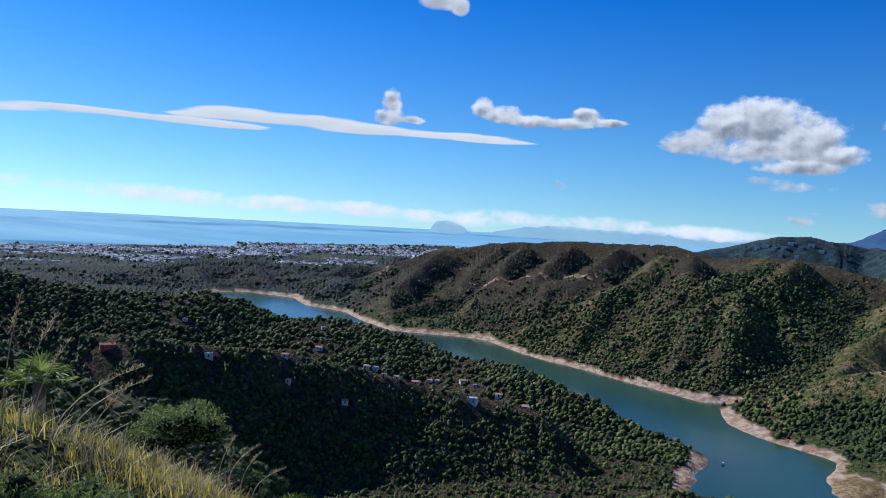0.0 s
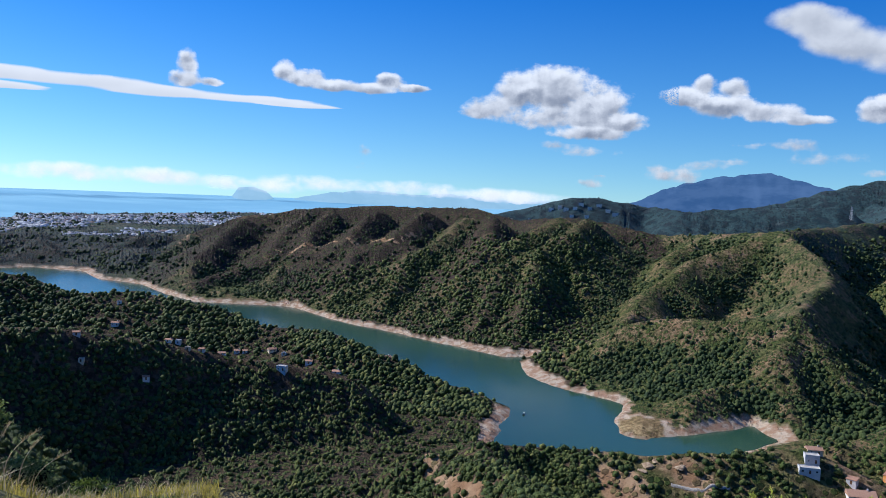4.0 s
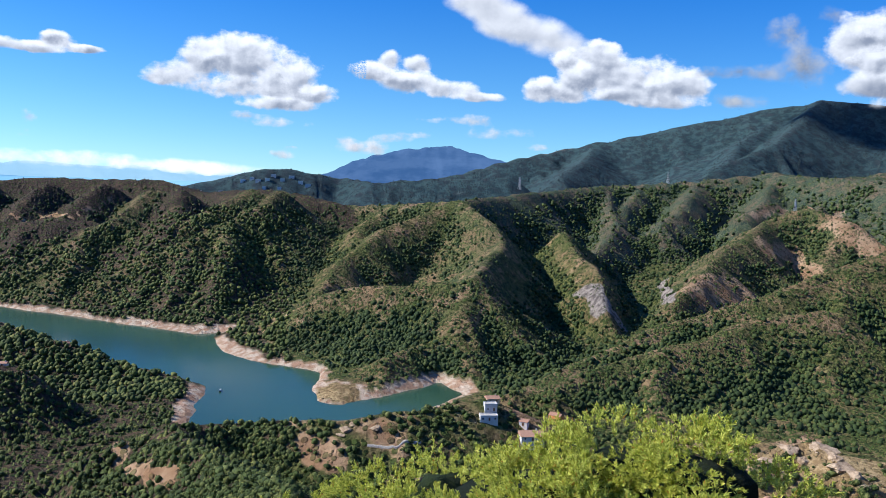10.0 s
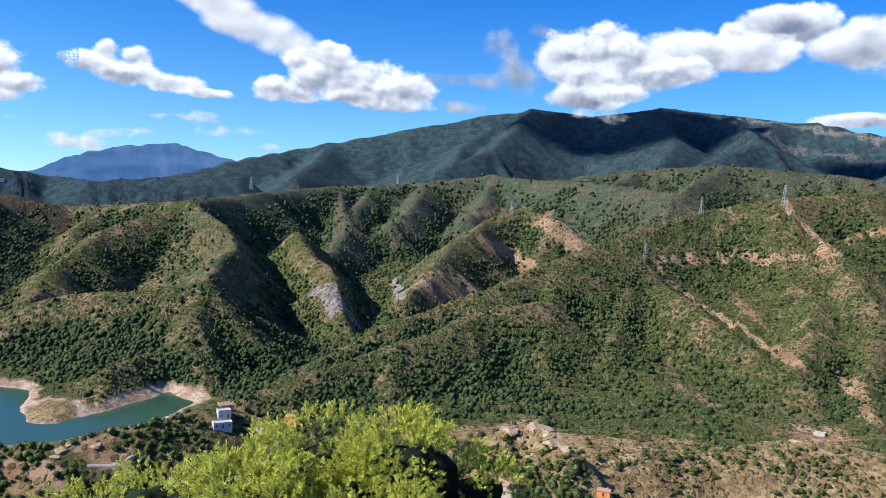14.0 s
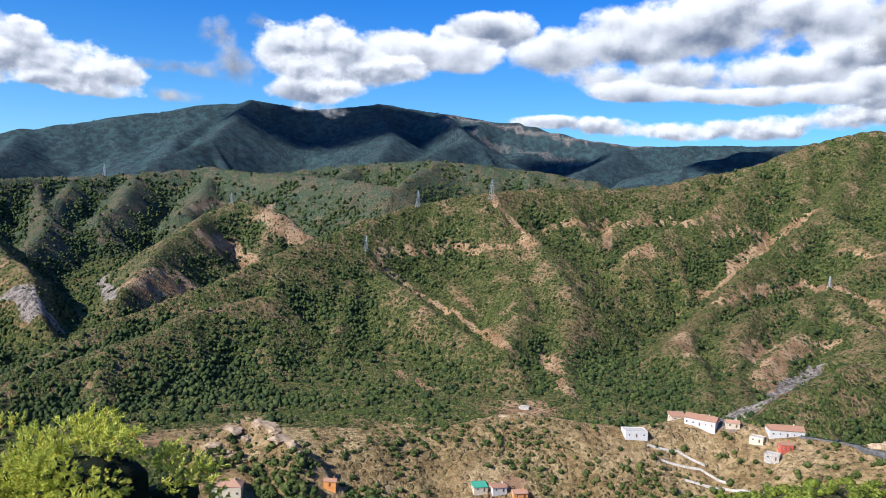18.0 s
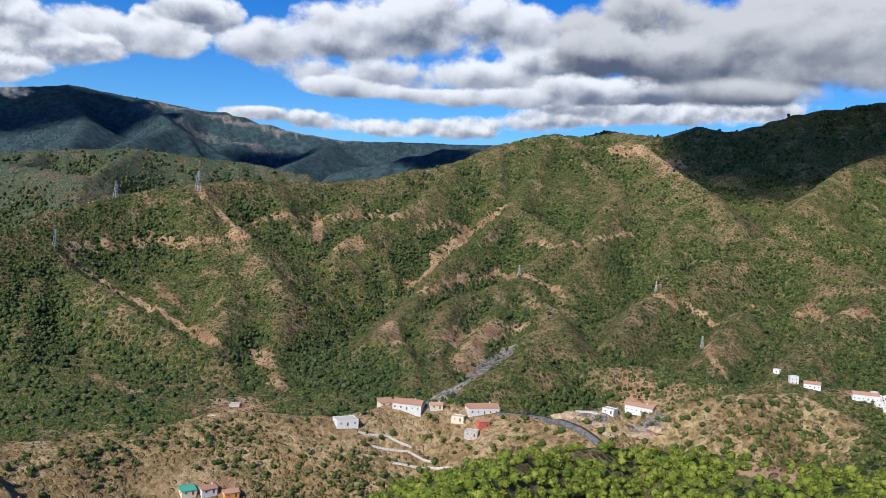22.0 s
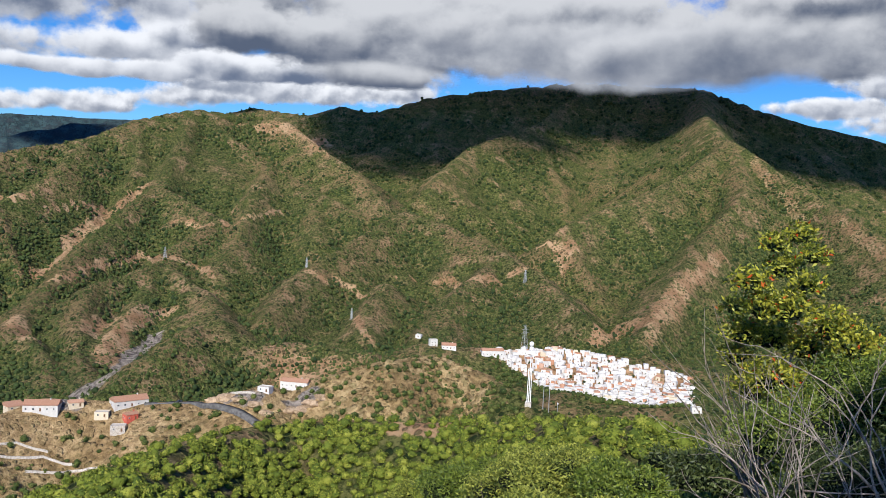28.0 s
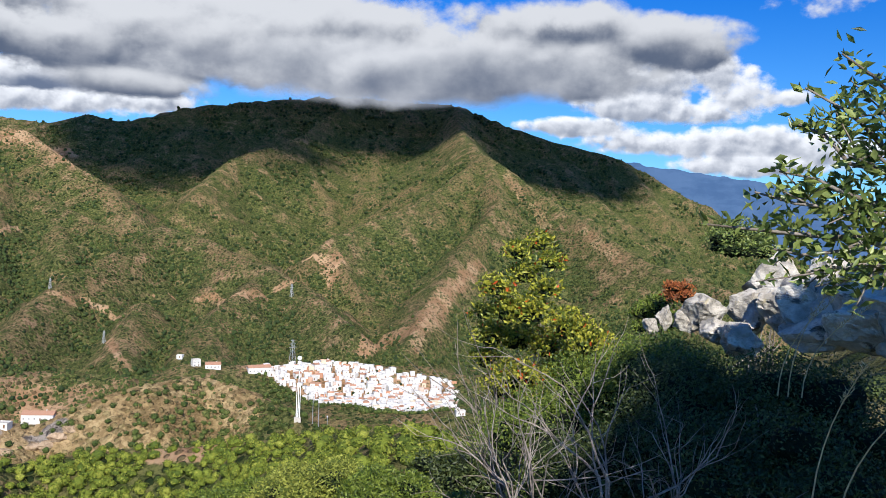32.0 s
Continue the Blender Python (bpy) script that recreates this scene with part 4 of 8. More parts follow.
def cloud(label, dist, mat, heaps):
    """A cloud heaped up of rounded masses; each: bearing, height and half sizes, in degrees."""
    hb, he, hw, hh = np.array(heaps).T
    b, e = np.meshgrid(np.arange((hb - 1.7 * hw).min(), (hb + 1.7 * hw).max() + 0.2, 0.22), np.arange((he - 1.7 * hh).min(), (he + 1.7 * hh).max() + 0.2, 0.18))
    near_sum, low_sum = np.zeros(b.shape), np.zeros(b.shape)
    for i in range(len(hb)):
        v = (e - he[i]) / hh[i]
        v = np.where(v < 0, v * 1.25, v)  # flatter below
        q = np.exp(5 * np.clip(1 - ((b - hb[i]) / hw[i]) ** 2 - v ** 2, -2, 1))
        near_sum += q
        low_sum += q * v
    body = np.log(near_sum) / 5
    return sky_sheet(label, b, e, dist, mat, (("body", np.clip(body, -2, 1.15) + 0.12), ("v", low_sum / near_sum), ("cu", b - hb[0]), ("cv", e - he[0])))


cloud("long thin white lens-shaped cloud streak", 4800, STREAK, ((-32.9, 5.1, 6.23, 0.27), (-28.9, 5.46, 5.06, 0.31), (-25.2, 5.73, 4.28, 0.31), (-21.9, 5.7, 4.28, 0.23), (-18.5, 5.59, 4.28, 0.31), (-14.9, 5.48, 3.11, 0.27)))
cloud("long tapering white cloud streak over the sea", 4790, STREAK, ((-17.1, 6.0, 2.33, 0.23), (-14.3, 6.24, 3.5, 0.51), (-10.2, 6.11, 4.28, 0.51), (-5.6, 5.85, 4.67, 0.43), (-0.6, 5.72, 4.67, 0.31), (3.3, 5.49, 2.72, 0.19)))
cloud("small upright white cloud puff", 4780, CUMULUS, ((-4.0, 7.8, 0.78, 0.93), (-4.1, 6.75, 1.09, 0.7), (-2.5, 6.69, 0.93, 0.35)))
cloud("short drawn-out white cumulus cloud", 4780, CUMULUS, ((2.2, 7.79, 0.93, 0.86), (3.6, 7.38, 1.63, 0.7), (5.7, 6.97, 1.95, 0.51), (7.8, 6.86, 2.02, 0.43), (9.2, 7.42, 1.09, 0.62), (10.8, 7.0, 1.4, 0.31)))
cloud("big rounded cumulus cloud with grey underside", 4770, CUMULUS, ((16.4, 5.95, 2.02, 1.01), (18.2, 7.0, 2.02, 1.63), (20.7, 7.17, 2.41, 1.79), (23.2, 6.32, 2.57, 1.71), (25.3, 5.25, 1.87, 0.78), (20.2, 5.35, 3.89, 1.01), (22.5, 4.41, 2.72, 0.62), (15.6, 5.66, 1.4, 0.54)))
cloud("ragged grey wisp under a cumulus", 4760, VEIL, ((22.6, 3.23, 2.02, 0.47), (21.0, 3.56, 1.56, 0.35)))
cloud("loaf-shaped white cumulus cloud", 4770, CUMULUS, ((28.9, 6.94, 1.48, 0.78), (30.2, 7.7, 0.86, 0.78), (31.8, 6.32, 2.33, 0.93), (34.2, 5.91, 2.33, 0.74), (36.4, 5.5, 1.79, 0.43), (31.9, 7.43, 1.32, 0.78)))
cloud("slanting soft grey-white cloud", 4780, SOFT, ((38.6, 10.11, 2.33, 1.32), (40.7, 9.25, 2.33, 1.32), (36.9, 11.14, 2.33, 1.09), (36.1, 11.65, 2.33, 1.01), (37.7, 10.44, 2.18, 1.32), (39.8, 9.7, 2.33, 1.48), (41.9, 8.73, 1.95, 1.32)))
cloud("heaped bright white cumulus cloud", 4760, CUMULUS, ((41.9, 5.85, 2.33, 0.78), (45.1, 7.32, 1.95, 1.56), (40.3, 6.11, 1.32, 1.01), (43.3, 6.74, 1.87, 1.56), (44.2, 8.47, 1.56, 1.09), (41.9, 8.18, 1.17, 0.86), (47.5, 6.99, 2.18, 1.63), (50.0, 6.59, 1.87, 1.4), (46.2, 5.88, 3.5, 0.7), (48.7, 5.48, 2.72, 0.62)))
cloud("torn grey rags beside a heaped cloud", 4755, SCRAP, ((52.5, 7.38, 2.33, 0.54), (53.3, 5.61, 2.18, 0.62)))
cloud("dim purple-grey cloud scrap", 4750, SCRAP, ((55.7, 9.76, 1.71, 1.32), (57.1, 7.98, 1.71, 1.87), (54.9, 7.36, 1.32, 0.78), (58.2, 10.54, 1.17, 0.86)))
cloud("tiny white cloud high in the sky", 4780, SOFT, ((-1.1, 14.56, 1.71, 0.78), (0.3, 14.2, 0.62, 0.62)))
cloud("thin torn cloud wisps", 4740, VEIL, ((28.4, 1.79, 1.95, 0.54), (30.3, 2.52, 1.56, 0.39), (32.0, 2.78, 1.56, 0.31), (27.3, 2.19, 1.01, 0.39)))
cloud("thin torn cloud wisps", 4740, VEIL, ((35.7, 3.88, 1.71, 0.47), (37.1, 2.98, 1.56, 0.54), (39.5, 3.26, 1.32, 0.54), (40.3, 2.26, 1.79, 0.31), (33.4, 3.79, 1.17, 0.27)))
cloud("faint blue-grey wisp", 4780, VEIL, ((7.8, 2.58, 0.54, 0.62), (7.8, 1.69, 1.17, 0.39)))
cloud("faint blue-grey wisp", 4780, VEIL, ((23.2, 1.06, 0.78, 0.39), (23.7, 1.58, 0.62, 0.19)))
cloud("bright cumulus resting on the mountain top", 3700, CUMULUS, ((59.9, 9.67, 2.02, 1.48), (62.4, 9.87, 2.49, 1.63), (64.8, 9.0, 2.8, 1.63), (61.7, 7.9, 3.11, 1.32), (67.3, 8.3, 2.57, 1.17), (63.4, 6.84, 2.72, 0.86)))
cloud("torn cloud foot hanging on the peak", 3690, VEIL, ((62.5, 5.74, 1.95, 0.78), (63.8, 5.15, 1.32, 0.54)))
cloud("high heaped cloud bank", 4700, CUMULUS, ((69.5, 9.22, 2.33, 1.32), (71.4, 9.97, 2.18, 1.48), (73.5, 10.57, 2.72, 1.71), (75.3, 10.99, 2.33, 1.56)))
cloud("broad grey and white cloud deck", 4680, DECK, ((60.7, 8.94, 3.5, 1.71), (64.3, 8.2, 4.28, 1.87), (68.3, 9.54, 4.28, 1.71), (61.7, 6.53, 2.72, 1.09), (71.9, 9.49, 3.11, 1.56), (73.3, 11.3, 3.11, 1.01)))
cloud("broad grey and white cloud deck", 4650, DECK, ((78.9, 9.82, 3.89, 1.95), (83.4, 10.88, 4.67, 2.49), (88.8, 11.53, 5.84, 2.72), (94.4, 11.92, 5.06, 2.57), (81.7, 8.36, 3.89, 1.17), (87.4, 8.34, 5.45, 1.4), (93.1, 8.79, 5.45, 1.4), (97.9, 9.85, 3.89, 1.56)))
cloud("low ragged edge of the cloud deck", 4640, DECK, ((83.6, 7.56, 4.28, 0.86), (89.8, 7.34, 4.67, 0.7), (95.1, 7.57, 4.28, 0.86), (99.9, 8.26, 4.28, 1.17), (104.5, 8.35, 4.28, 1.25)))
cloud("broad dark grey cloud deck", 4600, HEAVY, ((103.8, 12.75, 4.28, 2.49), (108.4, 11.81, 5.45, 2.8), (113.9, 12.24, 5.84, 3.27), (119.1, 12.54, 5.84, 3.5), (111.2, 9.33, 5.84, 1.56), (105.1, 10.24, 4.28, 1.4), (99.6, 12.19, 2.33, 1.79)))
cloud("bright white cloud bank behind the mountains", 4720, CUMULUS, ((78.0, 5.37, 2.72, 0.51), (81.8, 5.18, 3.5, 0.78), (86.1, 5.06, 3.89, 0.78), (90.7, 5.24, 4.28, 0.78), (95.2, 5.82, 4.28, 0.86), (98.5, 6.4, 4.28, 0.86), (102.8, 6.89, 4.67, 0.93), (106.9, 7.15, 4.67, 1.01), (110.5, 7.35, 3.89, 1.01)))
cloud("heavy dark cloud sitting on the summit", 2650, HEAVY, ((101.3, 10.67, 4.67, 2.33), (105.9, 10.17, 5.45, 2.41), (111.4, 11.05, 5.84, 3.27), (117.7, 11.53, 6.61, 3.5), (109.4, 8.38, 5.84, 1.32)))
cloud("heavy dark cloud sitting on the summit", 2600, HEAVY, ((123.8, 11.87, 7.0, 3.58), (129.9, 11.71, 6.61, 3.27), (135.7, 11.24, 5.84, 2.8), (140.5, 10.68, 5.06, 2.41), (137.4, 13.57, 7.78, 2.18), (145.0, 12.35, 5.45, 2.02)))
cloud("ragged white cloud edge", 3400, CUMULUS, ((145.1, 9.9, 4.28, 1.95), (148.5, 10.51, 3.11, 1.56), (150.2, 9.08, 2.72, 1.32), (147.3, 8.1, 4.28, 1.17), (143.1, 8.5, 4.28, 1.4), (152.8, 9.0, 2.33, 0.7)))
cloud("low cumulus bank over far ridges", 4700, CUMULUS, ((139.6, 7.04, 4.28, 0.78), (144.3, 6.15, 4.67, 1.09), (148.4, 5.97, 4.67, 1.25), (152.0, 6.12, 3.89, 1.17), (155.1, 5.57, 3.5, 1.09), (150.4, 4.74, 5.45, 0.86)))
cloud("bright cloud bank between summit and deck", 4690, CUMULUS, ((99.5, 7.45, 4.28, 1.32), (103.0, 6.94, 4.67, 1.17), (107.0, 6.76, 4.67, 0.93), (110.8, 7.41, 4.28, 1.01)))
streak("thin high white cloud streak", 156.0, 14.8, 15.0, 2.4, 4800, VEIL)
streak("long low white cloud band over the sea", -19.0, 0.75, 36.0, 1.8, 4900, BAND, 2.0)
streak("long low white cloud band over the sea", -4.0, 0.35, 28.0, 1.5, 4895, BAND, 2.5)
streak("small low clouds near the horizon", 8.5, 0.25, 22.0, 1.7, 4897, BAND, 2.0)
streak("small low clouds near the horizon", 17.0, 0.0, 16.0, 1.4, 4896, BAND, 1.0)


def cloud_shade_sheet(label, bearing, dist, ground_z, height, wide, deep, mat):
    """A flat sheet above the view, added to cast cloud shade on the slopes below."""
    u, v = np.meshgrid(np.linspace(-1, 1, 16), np.linspace(-1, 1, 16))
    tx, ty = spot(bearing, dist)  # the middle of its shade, on ground of that height
    x0, y0 = tx + _s.x / _s.z * (height - ground_z), ty + _s.y / _s.z * (height - ground_z)
    b = radians(bearing)
    px, py = u * wide / 2, v * deep / 2
    ob = grid_mesh("cloud", x0 + px * math.cos(b) + py * math.sin(b), y0 - px * math.sin(b) + py * math.cos(b), np.full(u.shape, height), False, mat, (("body", 0.92 - u * u - 1.1 * v * v), ("v", v), ("cu", px / 70), ("cv", py / 70)))
    return tagged(ob, label, "cloud", kind="structure")


# unseen sheets, each set sunward of the slope that it darkens
cloud_shade_sheet("unseen flat sheet added to cast cloud shade on the summit", 115.0, 2600, 430, 1200, 1300, 1300, GLOOM)
cloud_shade_sheet("unseen flat sheet added to cast cloud shade on the summit", 128.0, 2750, 540, 1200, 1700, 1200, GLOOM)
cloud_shade_sheet("unseen flat sheet added to cast cloud shade on the summit", 139.0, 2650, 430, 1200, 900, 900, GLOOM)
cloud_shade_sheet("unseen flat sheet added to cast cloud shade on the range", 65.0, 3800, 500, 1450, 1350, 950, GLOOM)
cloud_shade_sheet("unseen flat sheet added to cast cloud shade on the range", 79.0, 3650, 380, 1450, 700, 450, GLOOM)
cloud_shade_sheet("unseen flat sheet added to cast cloud shade on the range", 90.5, 2950, 330, 1300, 500, 350, GLOOM)
streak("dark rain cloud pressed on the summit", 122.0, 10.3, 38.0, 6.5, 2500, GLOOM)
streak("dark rain cloud pressed on the summit", 133.0, 10.2, 28.0, 6.4, 2480, GLOOM)


# ---- the farthest mountains beyond the range and the sea, haze painted as glow ----
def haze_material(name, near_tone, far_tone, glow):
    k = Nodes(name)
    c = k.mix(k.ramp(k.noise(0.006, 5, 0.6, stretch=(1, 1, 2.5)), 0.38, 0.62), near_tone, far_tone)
    # the glow paints haze over nearly black rock
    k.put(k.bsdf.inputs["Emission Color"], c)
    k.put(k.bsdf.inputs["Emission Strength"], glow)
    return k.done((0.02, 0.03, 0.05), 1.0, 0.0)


BLUE_HAZE = haze_material("blue_haze_glow", (0.045, 0.105, 0.235), (0.075, 0.145, 0.29), 0.8)
SEA_HAZE = haze_material("sea_haze_glow", (0.30, 0.50, 0.64), (0.33, 0.53, 0.67), 0.85)


def far_range(label, crest, dist, mat, rough, seed):
    """A distant range; crest: rows of bearing and height above the horizon, both in degrees."""
    cb_, ce_ = np.array(crest).T
    b = np.arange(cb_[0], cb_[-1], 0.12)
    top = np.interp(b, cb_, ce_) + rough * fbm(b * 1.4, b * 0 + seed, 4, seed)
    t = np.linspace(0, 1, 14)[:, None]
    el = -2.5 + (top[None] + 2.5) * t
    dd = dist + 260 * (t - 1) + 12 * fbm(b[None] * 2.2 + t * 3, t * 2.5 + 0 * b[None], 3, seed + 1)
    a = np.radians(b)[None] + 0 * t
    return tagged(grid_mesh("backdrop", dd * np.sin(a), dd * np.cos(a), 200 + dd * np.tan(np.radians(el)), False, mat), label, "mountain range", kind="structure")


far_range("hazy blue mountain massif beyond the valley", ((24.5, -0.6), (25.4, -0.3), (27.2, 0.5), (28.4, 1.05), (30.2, 1.55), (31.8, 1.9), (33.2, 2.0), (34.5, 2.1), (36.2, 1.7), (37.8, 1.35), (39.5, 0.9), (42, 0.5)), 4750, BLUE_HAZE, 0.14, 3)
far_range("headland across the sea in painted haze tones", ((-1.2, -1.0), (-0.6, -0.1), (0.4, 0.0), (1.2, -0.3), (2.0, -1.0)), 4930, SEA_HAZE, 0.05, 5)
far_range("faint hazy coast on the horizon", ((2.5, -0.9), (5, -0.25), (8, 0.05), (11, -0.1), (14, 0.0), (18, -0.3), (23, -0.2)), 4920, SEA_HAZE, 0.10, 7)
far_range("far ridge behind the summit in painted haze blue", ((139, 4.2), (142.6, 4.9), (144.1, 4.7), (148.1, 4.1), (151.2, 3.8), (154.3, 3.0), (160, 1.2)), 4400, BLUE_HAZE, 0.15, 9)

# ---- woods and scrub on the hills ----
def leaf_material(name, dark, mid, light, grain, rough=0.75):
    k = Nodes(name)
    r = k.island()
    c = k.mix(k.ramp(r, 0.0, 0.55), dark, mid)
    c = k.mix(k.ramp(r, 0.6, 1.0), c, light)
    f = k.noise(grain, 5, 0.7)
    c = k.mix(k.ramp(f, 0.35, 0.7), k.mix(0.55, c, dark), c)
    k.bump(f, 1.0, 0.6 / grain)
    return k.done(c, rough, 0.2)


SCRUB = leaf_material("maquis_leaves", (0.022, 0.037, 0.008), (0.062, 0.090, 0.018), (0.145, 0.152, 0.042), 1.3)
OAK = leaf_material("dark_oak_leaves", (0.019, 0.034, 0.010), (0.044, 0.068, 0.017), (0.092, 0.112, 0.030), 1.3)
PINE = leaf_material("pine_needles", (0.058, 0.086, 0.011), (0.170, 0.205, 0.024), (0.310, 0.320, 0.050), 2.2)
WOOD = leaf_material("shaded_wood_leaves", (0.028, 0.044, 0.010), (0.082, 0.108, 0.023), (0.200, 0.200, 0.050), 1.3)
GROVE = leaf_material("grove_leaves", (0.030, 0.048, 0.011), (0.082, 0.114, 0.025), (0.195, 0.200, 0.060), 1.6)
# bluish leaf colours stand in for haze on the distant woods
HAZED_PINE = leaf_material("hazed_forest_leaves", (0.010, 0.022, 0.026), (0.022, 0.038, 0.042), (0.044, 0.058, 0.056), 0.5)
HEATHER = leaf_material("brown_heather", (0.022, 0.017, 0.012), (0.052, 0.038, 0.026), (0.105, 0.075, 0.050), 1.4)
DRY = leaf_material("dry_brush", (0.10, 0.07, 0.030), (0.15, 0.12, 0.05), (0.24, 0.19, 0.09), 1.6)


def lump_mesh(level, seed, squash=0.85):
    rng = np.random.default_rng(seed)
    if level == 0:  # the smallest: a five-sided tuft
        w = np.arange(5) * 1.2566
        co = np.concatenate([[(0, 0, 1.3)], np.stack([np.cos(w), np.sin(w), np.full(5, -0.35)], -1)])
        fa = np.array([(0, 1 + i, 1 + (i + 1) % 5) for i in range(5)])
        return co * (1 + rng.uniform(-0.3, 0.3, 6))[:, None] * (1, 1, squash), fa
    bm = bmesh.new()
    bmesh.ops.create_icosphere(bm, subdivisions=level, radius=1.0)
    co = np.array([v.co[:] for v in bm.verts])
    fa = np.array([[v.index for v in f.verts] for f in bm.faces])
    bm.free()
    fa = fa[co[fa][:, :, 2].mean(1) > -0.7]  # open below, where it stands on the ground
    co *= (1 + rng.uniform(-0.28, 0.25, len(co)))[:, None]
    co[:, 2] = co[:, 2] * squash + 0.45
    co[:, 2] = np.maximum(co[:, 2], -0.35)
    return co, fa


def thicket(name, X, Y, Z, R, tall, level, mat, label, seed):
    """Many crowns as one mesh; each is a lumpy dome of its own."""
    rng = np.random.default_rng(seed)
    n = len(X)
    kinds = [lump_mesh(level, seed + i) for i in range(5)]
    pick = rng.integers(0, 5, n)
    vs, fs, base = [], [], 0
    for i, (co, fa) in enumerate(kinds):
        m = pick == i
        c = int(m.sum())
        if not c:
            continue
        ang = rng.uniform(0, 6.283, c)
        ca, sa = np.cos(ang)[:, None], np.sin(ang)[:, None]
        sx, sy = (R[m] * rng.uniform(0.85, 1.15, c))[:, None], (R[m] * rng.uniform(0.85, 1.15, c))[:, None]
        px, py, pz = co[:, 0][None] * sx, co[:, 1][None] * sy, co[:, 2][None] * (R[m] * tall * rng.uniform(0.8, 1.25, c))[:, None]
        v = np.stack([X[m][:, None] + px * ca - py * sa, Y[m][:, None] + px * sa + py * ca, Z[m][:, None] + pz], -1)
        vs.append(v.reshape(-1, 3))
        fs.append((fa[None] + (base + np.arange(c) * len(co))[:, None, None]).reshape(-1, 3))
        base += c * len(co)
    v, fa = np.concatenate(vs), np.concatenate(fs)
    me = bpy.data.meshes.new(name)
    me.vertices.add(len(v))
    me.vertices.foreach_set("co", v.astype(np.float32).ravel())
    me.loops.add(fa.size)
    me.loops.foreach_set("vertex_index", fa.astype(np.int32).ravel())
    me.polygons.add(len(fa))
    me.polygons.foreach_set("loop_start", np.arange(0, fa.size, 3, dtype=np.int32))
    me.polygons.foreach_set("loop_total", np.full(len(fa), 3, dtype=np.int32))
    me.polygons.foreach_set("use_smooth", np.ones(len(fa), bool))
    me.update(calc_edges=True)
    me.materials.append(mat)
    return tagged(new(name, me), label, "vegetation", kind="stuff")


def crowns(name, X, Y, Z, R, tall, per, mat, label, seed):
    """Nearer trees as one mesh: each a dark lump set about with many small sprays."""
    rng = np.random.default_rng(seed)
    ob = thicket(name, X, Y, Z, R * 0.86, tall, 1, mat, label, seed)
    n = len(X) * per
    own = np.repeat(np.arange(len(X)), per)
    d = rng.normal(size=(n, 3))
    d /= np.linalg.norm(d, axis=1)[:, None]
    d[:, 2] = np.abs(d[:, 2]) * 1.0 - 0.12
    lobes = 1 + 0.22 * np.sin(d[:, 0] * 5 + own * 1.7) * np.cos(d[:, 1] * 5 + own) + 0.1 * np.sin(d[:, 2] * 9 + own)
    r = R[own]
    c = np.stack([X[own], Y[own], Z[own] + 0.42 * r * tall], -1) + d * (r * lobes * rng.uniform(0.8, 1.08, n))[:, None] * (1, 1, 0.85 * tall)
    out = d + rng.normal(0, 0.45, (n, 3))
    a = np.cross(out, rng.normal(size=(n, 3)))
    a /= np.linalg.norm(a, axis=1)[:, None] + 1e-9
    b = np.cross(out, a)
    b /= np.linalg.norm(b, axis=1)[:, None] + 1e-9
    s = (r * rng.uniform(0.12, 0.27, n))[:, None]
    v = np.stack([c + a * s, c - a * s * 0.6 + b * s * 0.8, c - a * s * 0.6 - b * s * 0.8], 1).reshape(-1, 3)
    me, base = bpy.data.meshes.new(name), len(ob.data.vertices)
    co = np.empty(base * 3, np.float32)
    ob.data.vertices.foreach_get("co", co)
    fa = np.empty(len(ob.data.loops), np.int32)
    ob.data.loops.foreach_get("vertex_index", fa)
    co, fa = np.concatenate([co.reshape(-1, 3), v.astype(np.float32)]), np.concatenate([fa.reshape(-1, 3), base + np.arange(3 * n, dtype=np.int32).reshape(-1, 3)])
    me.vertices.add(len(co))
    me.vertices.foreach_set("co", co.ravel())
    me.loops.add(fa.size)
    me.loops.foreach_set("vertex_index", fa.ravel())
    me.polygons.add(len(fa))
    me.polygons.foreach_set("loop_start", np.arange(0, fa.size, 3, dtype=np.int32))
    me.polygons.foreach_set("loop_total", np.full(len(fa), 3, dtype=np.int32))
    me.update(calc_edges=True)
    me.materials.append(mat)
    ob.data = me
    return ob


rng = np.random.default_rng(7)
# cells of the ground: size, slope towards the viewpoint, and how thickly they are grown over
cx, cy, cz = ((g[:-1] + g[1:]) / 2 for g in (GX, GY, GZ))
cd, cb = np.hypot(cx, cy), np.degrees(np.arctan2(cx, cy)) % 360
cb = np.where(cb > 300, cb - 360, cb)
ring_gap, turn_gap = np.diff(D, axis=0), np.full(cx.shape, radians(0.25))
rise = np.diff(GZ, axis=0) / ring_gap
facing = np.clip((200 - cz) / cd + rise, 0.03, 1.2)
patches = fbm(cx / 150, cy / 150, 4, 11)
fine_patches = fbm(cx / 40, cy / 40, 3, 13)
cheath, cfar, chollow = heath_a[:-1], haze_a[:-1], hollow_a[:-1]
cbare, crock, cshore = ((g[:-1] + g[1:]) / 2 for g in (bare_a, rock_a, shore_a))
open_ground = np.clip(1 - 1.0 * cbare - 0.9 * crock, 0.12, 1) * (cshore < 0.2) * (cz > 1) * ~spit_core[:-1]
for site_b, site_d, site_r in SITES:
    sx_, sy_ = spot(site_b, site_d - site_r * 0.35)
    open_ground = open_ground * (np.hypot(cx - sx_, cy - sy_) > site_r)
open_ground = open_ground * ~((cb > 117.5) & (cb < 132) & (cd > 775) & (cd < 1005))
in_view = (cb > -42) & (cb < 160) & (cd > 45) & (cd < 4300) & ~((cd < 125) & (cb > -5))
solid = ring_gap * cd * turn_gap * facing / cd ** 2 * in_view


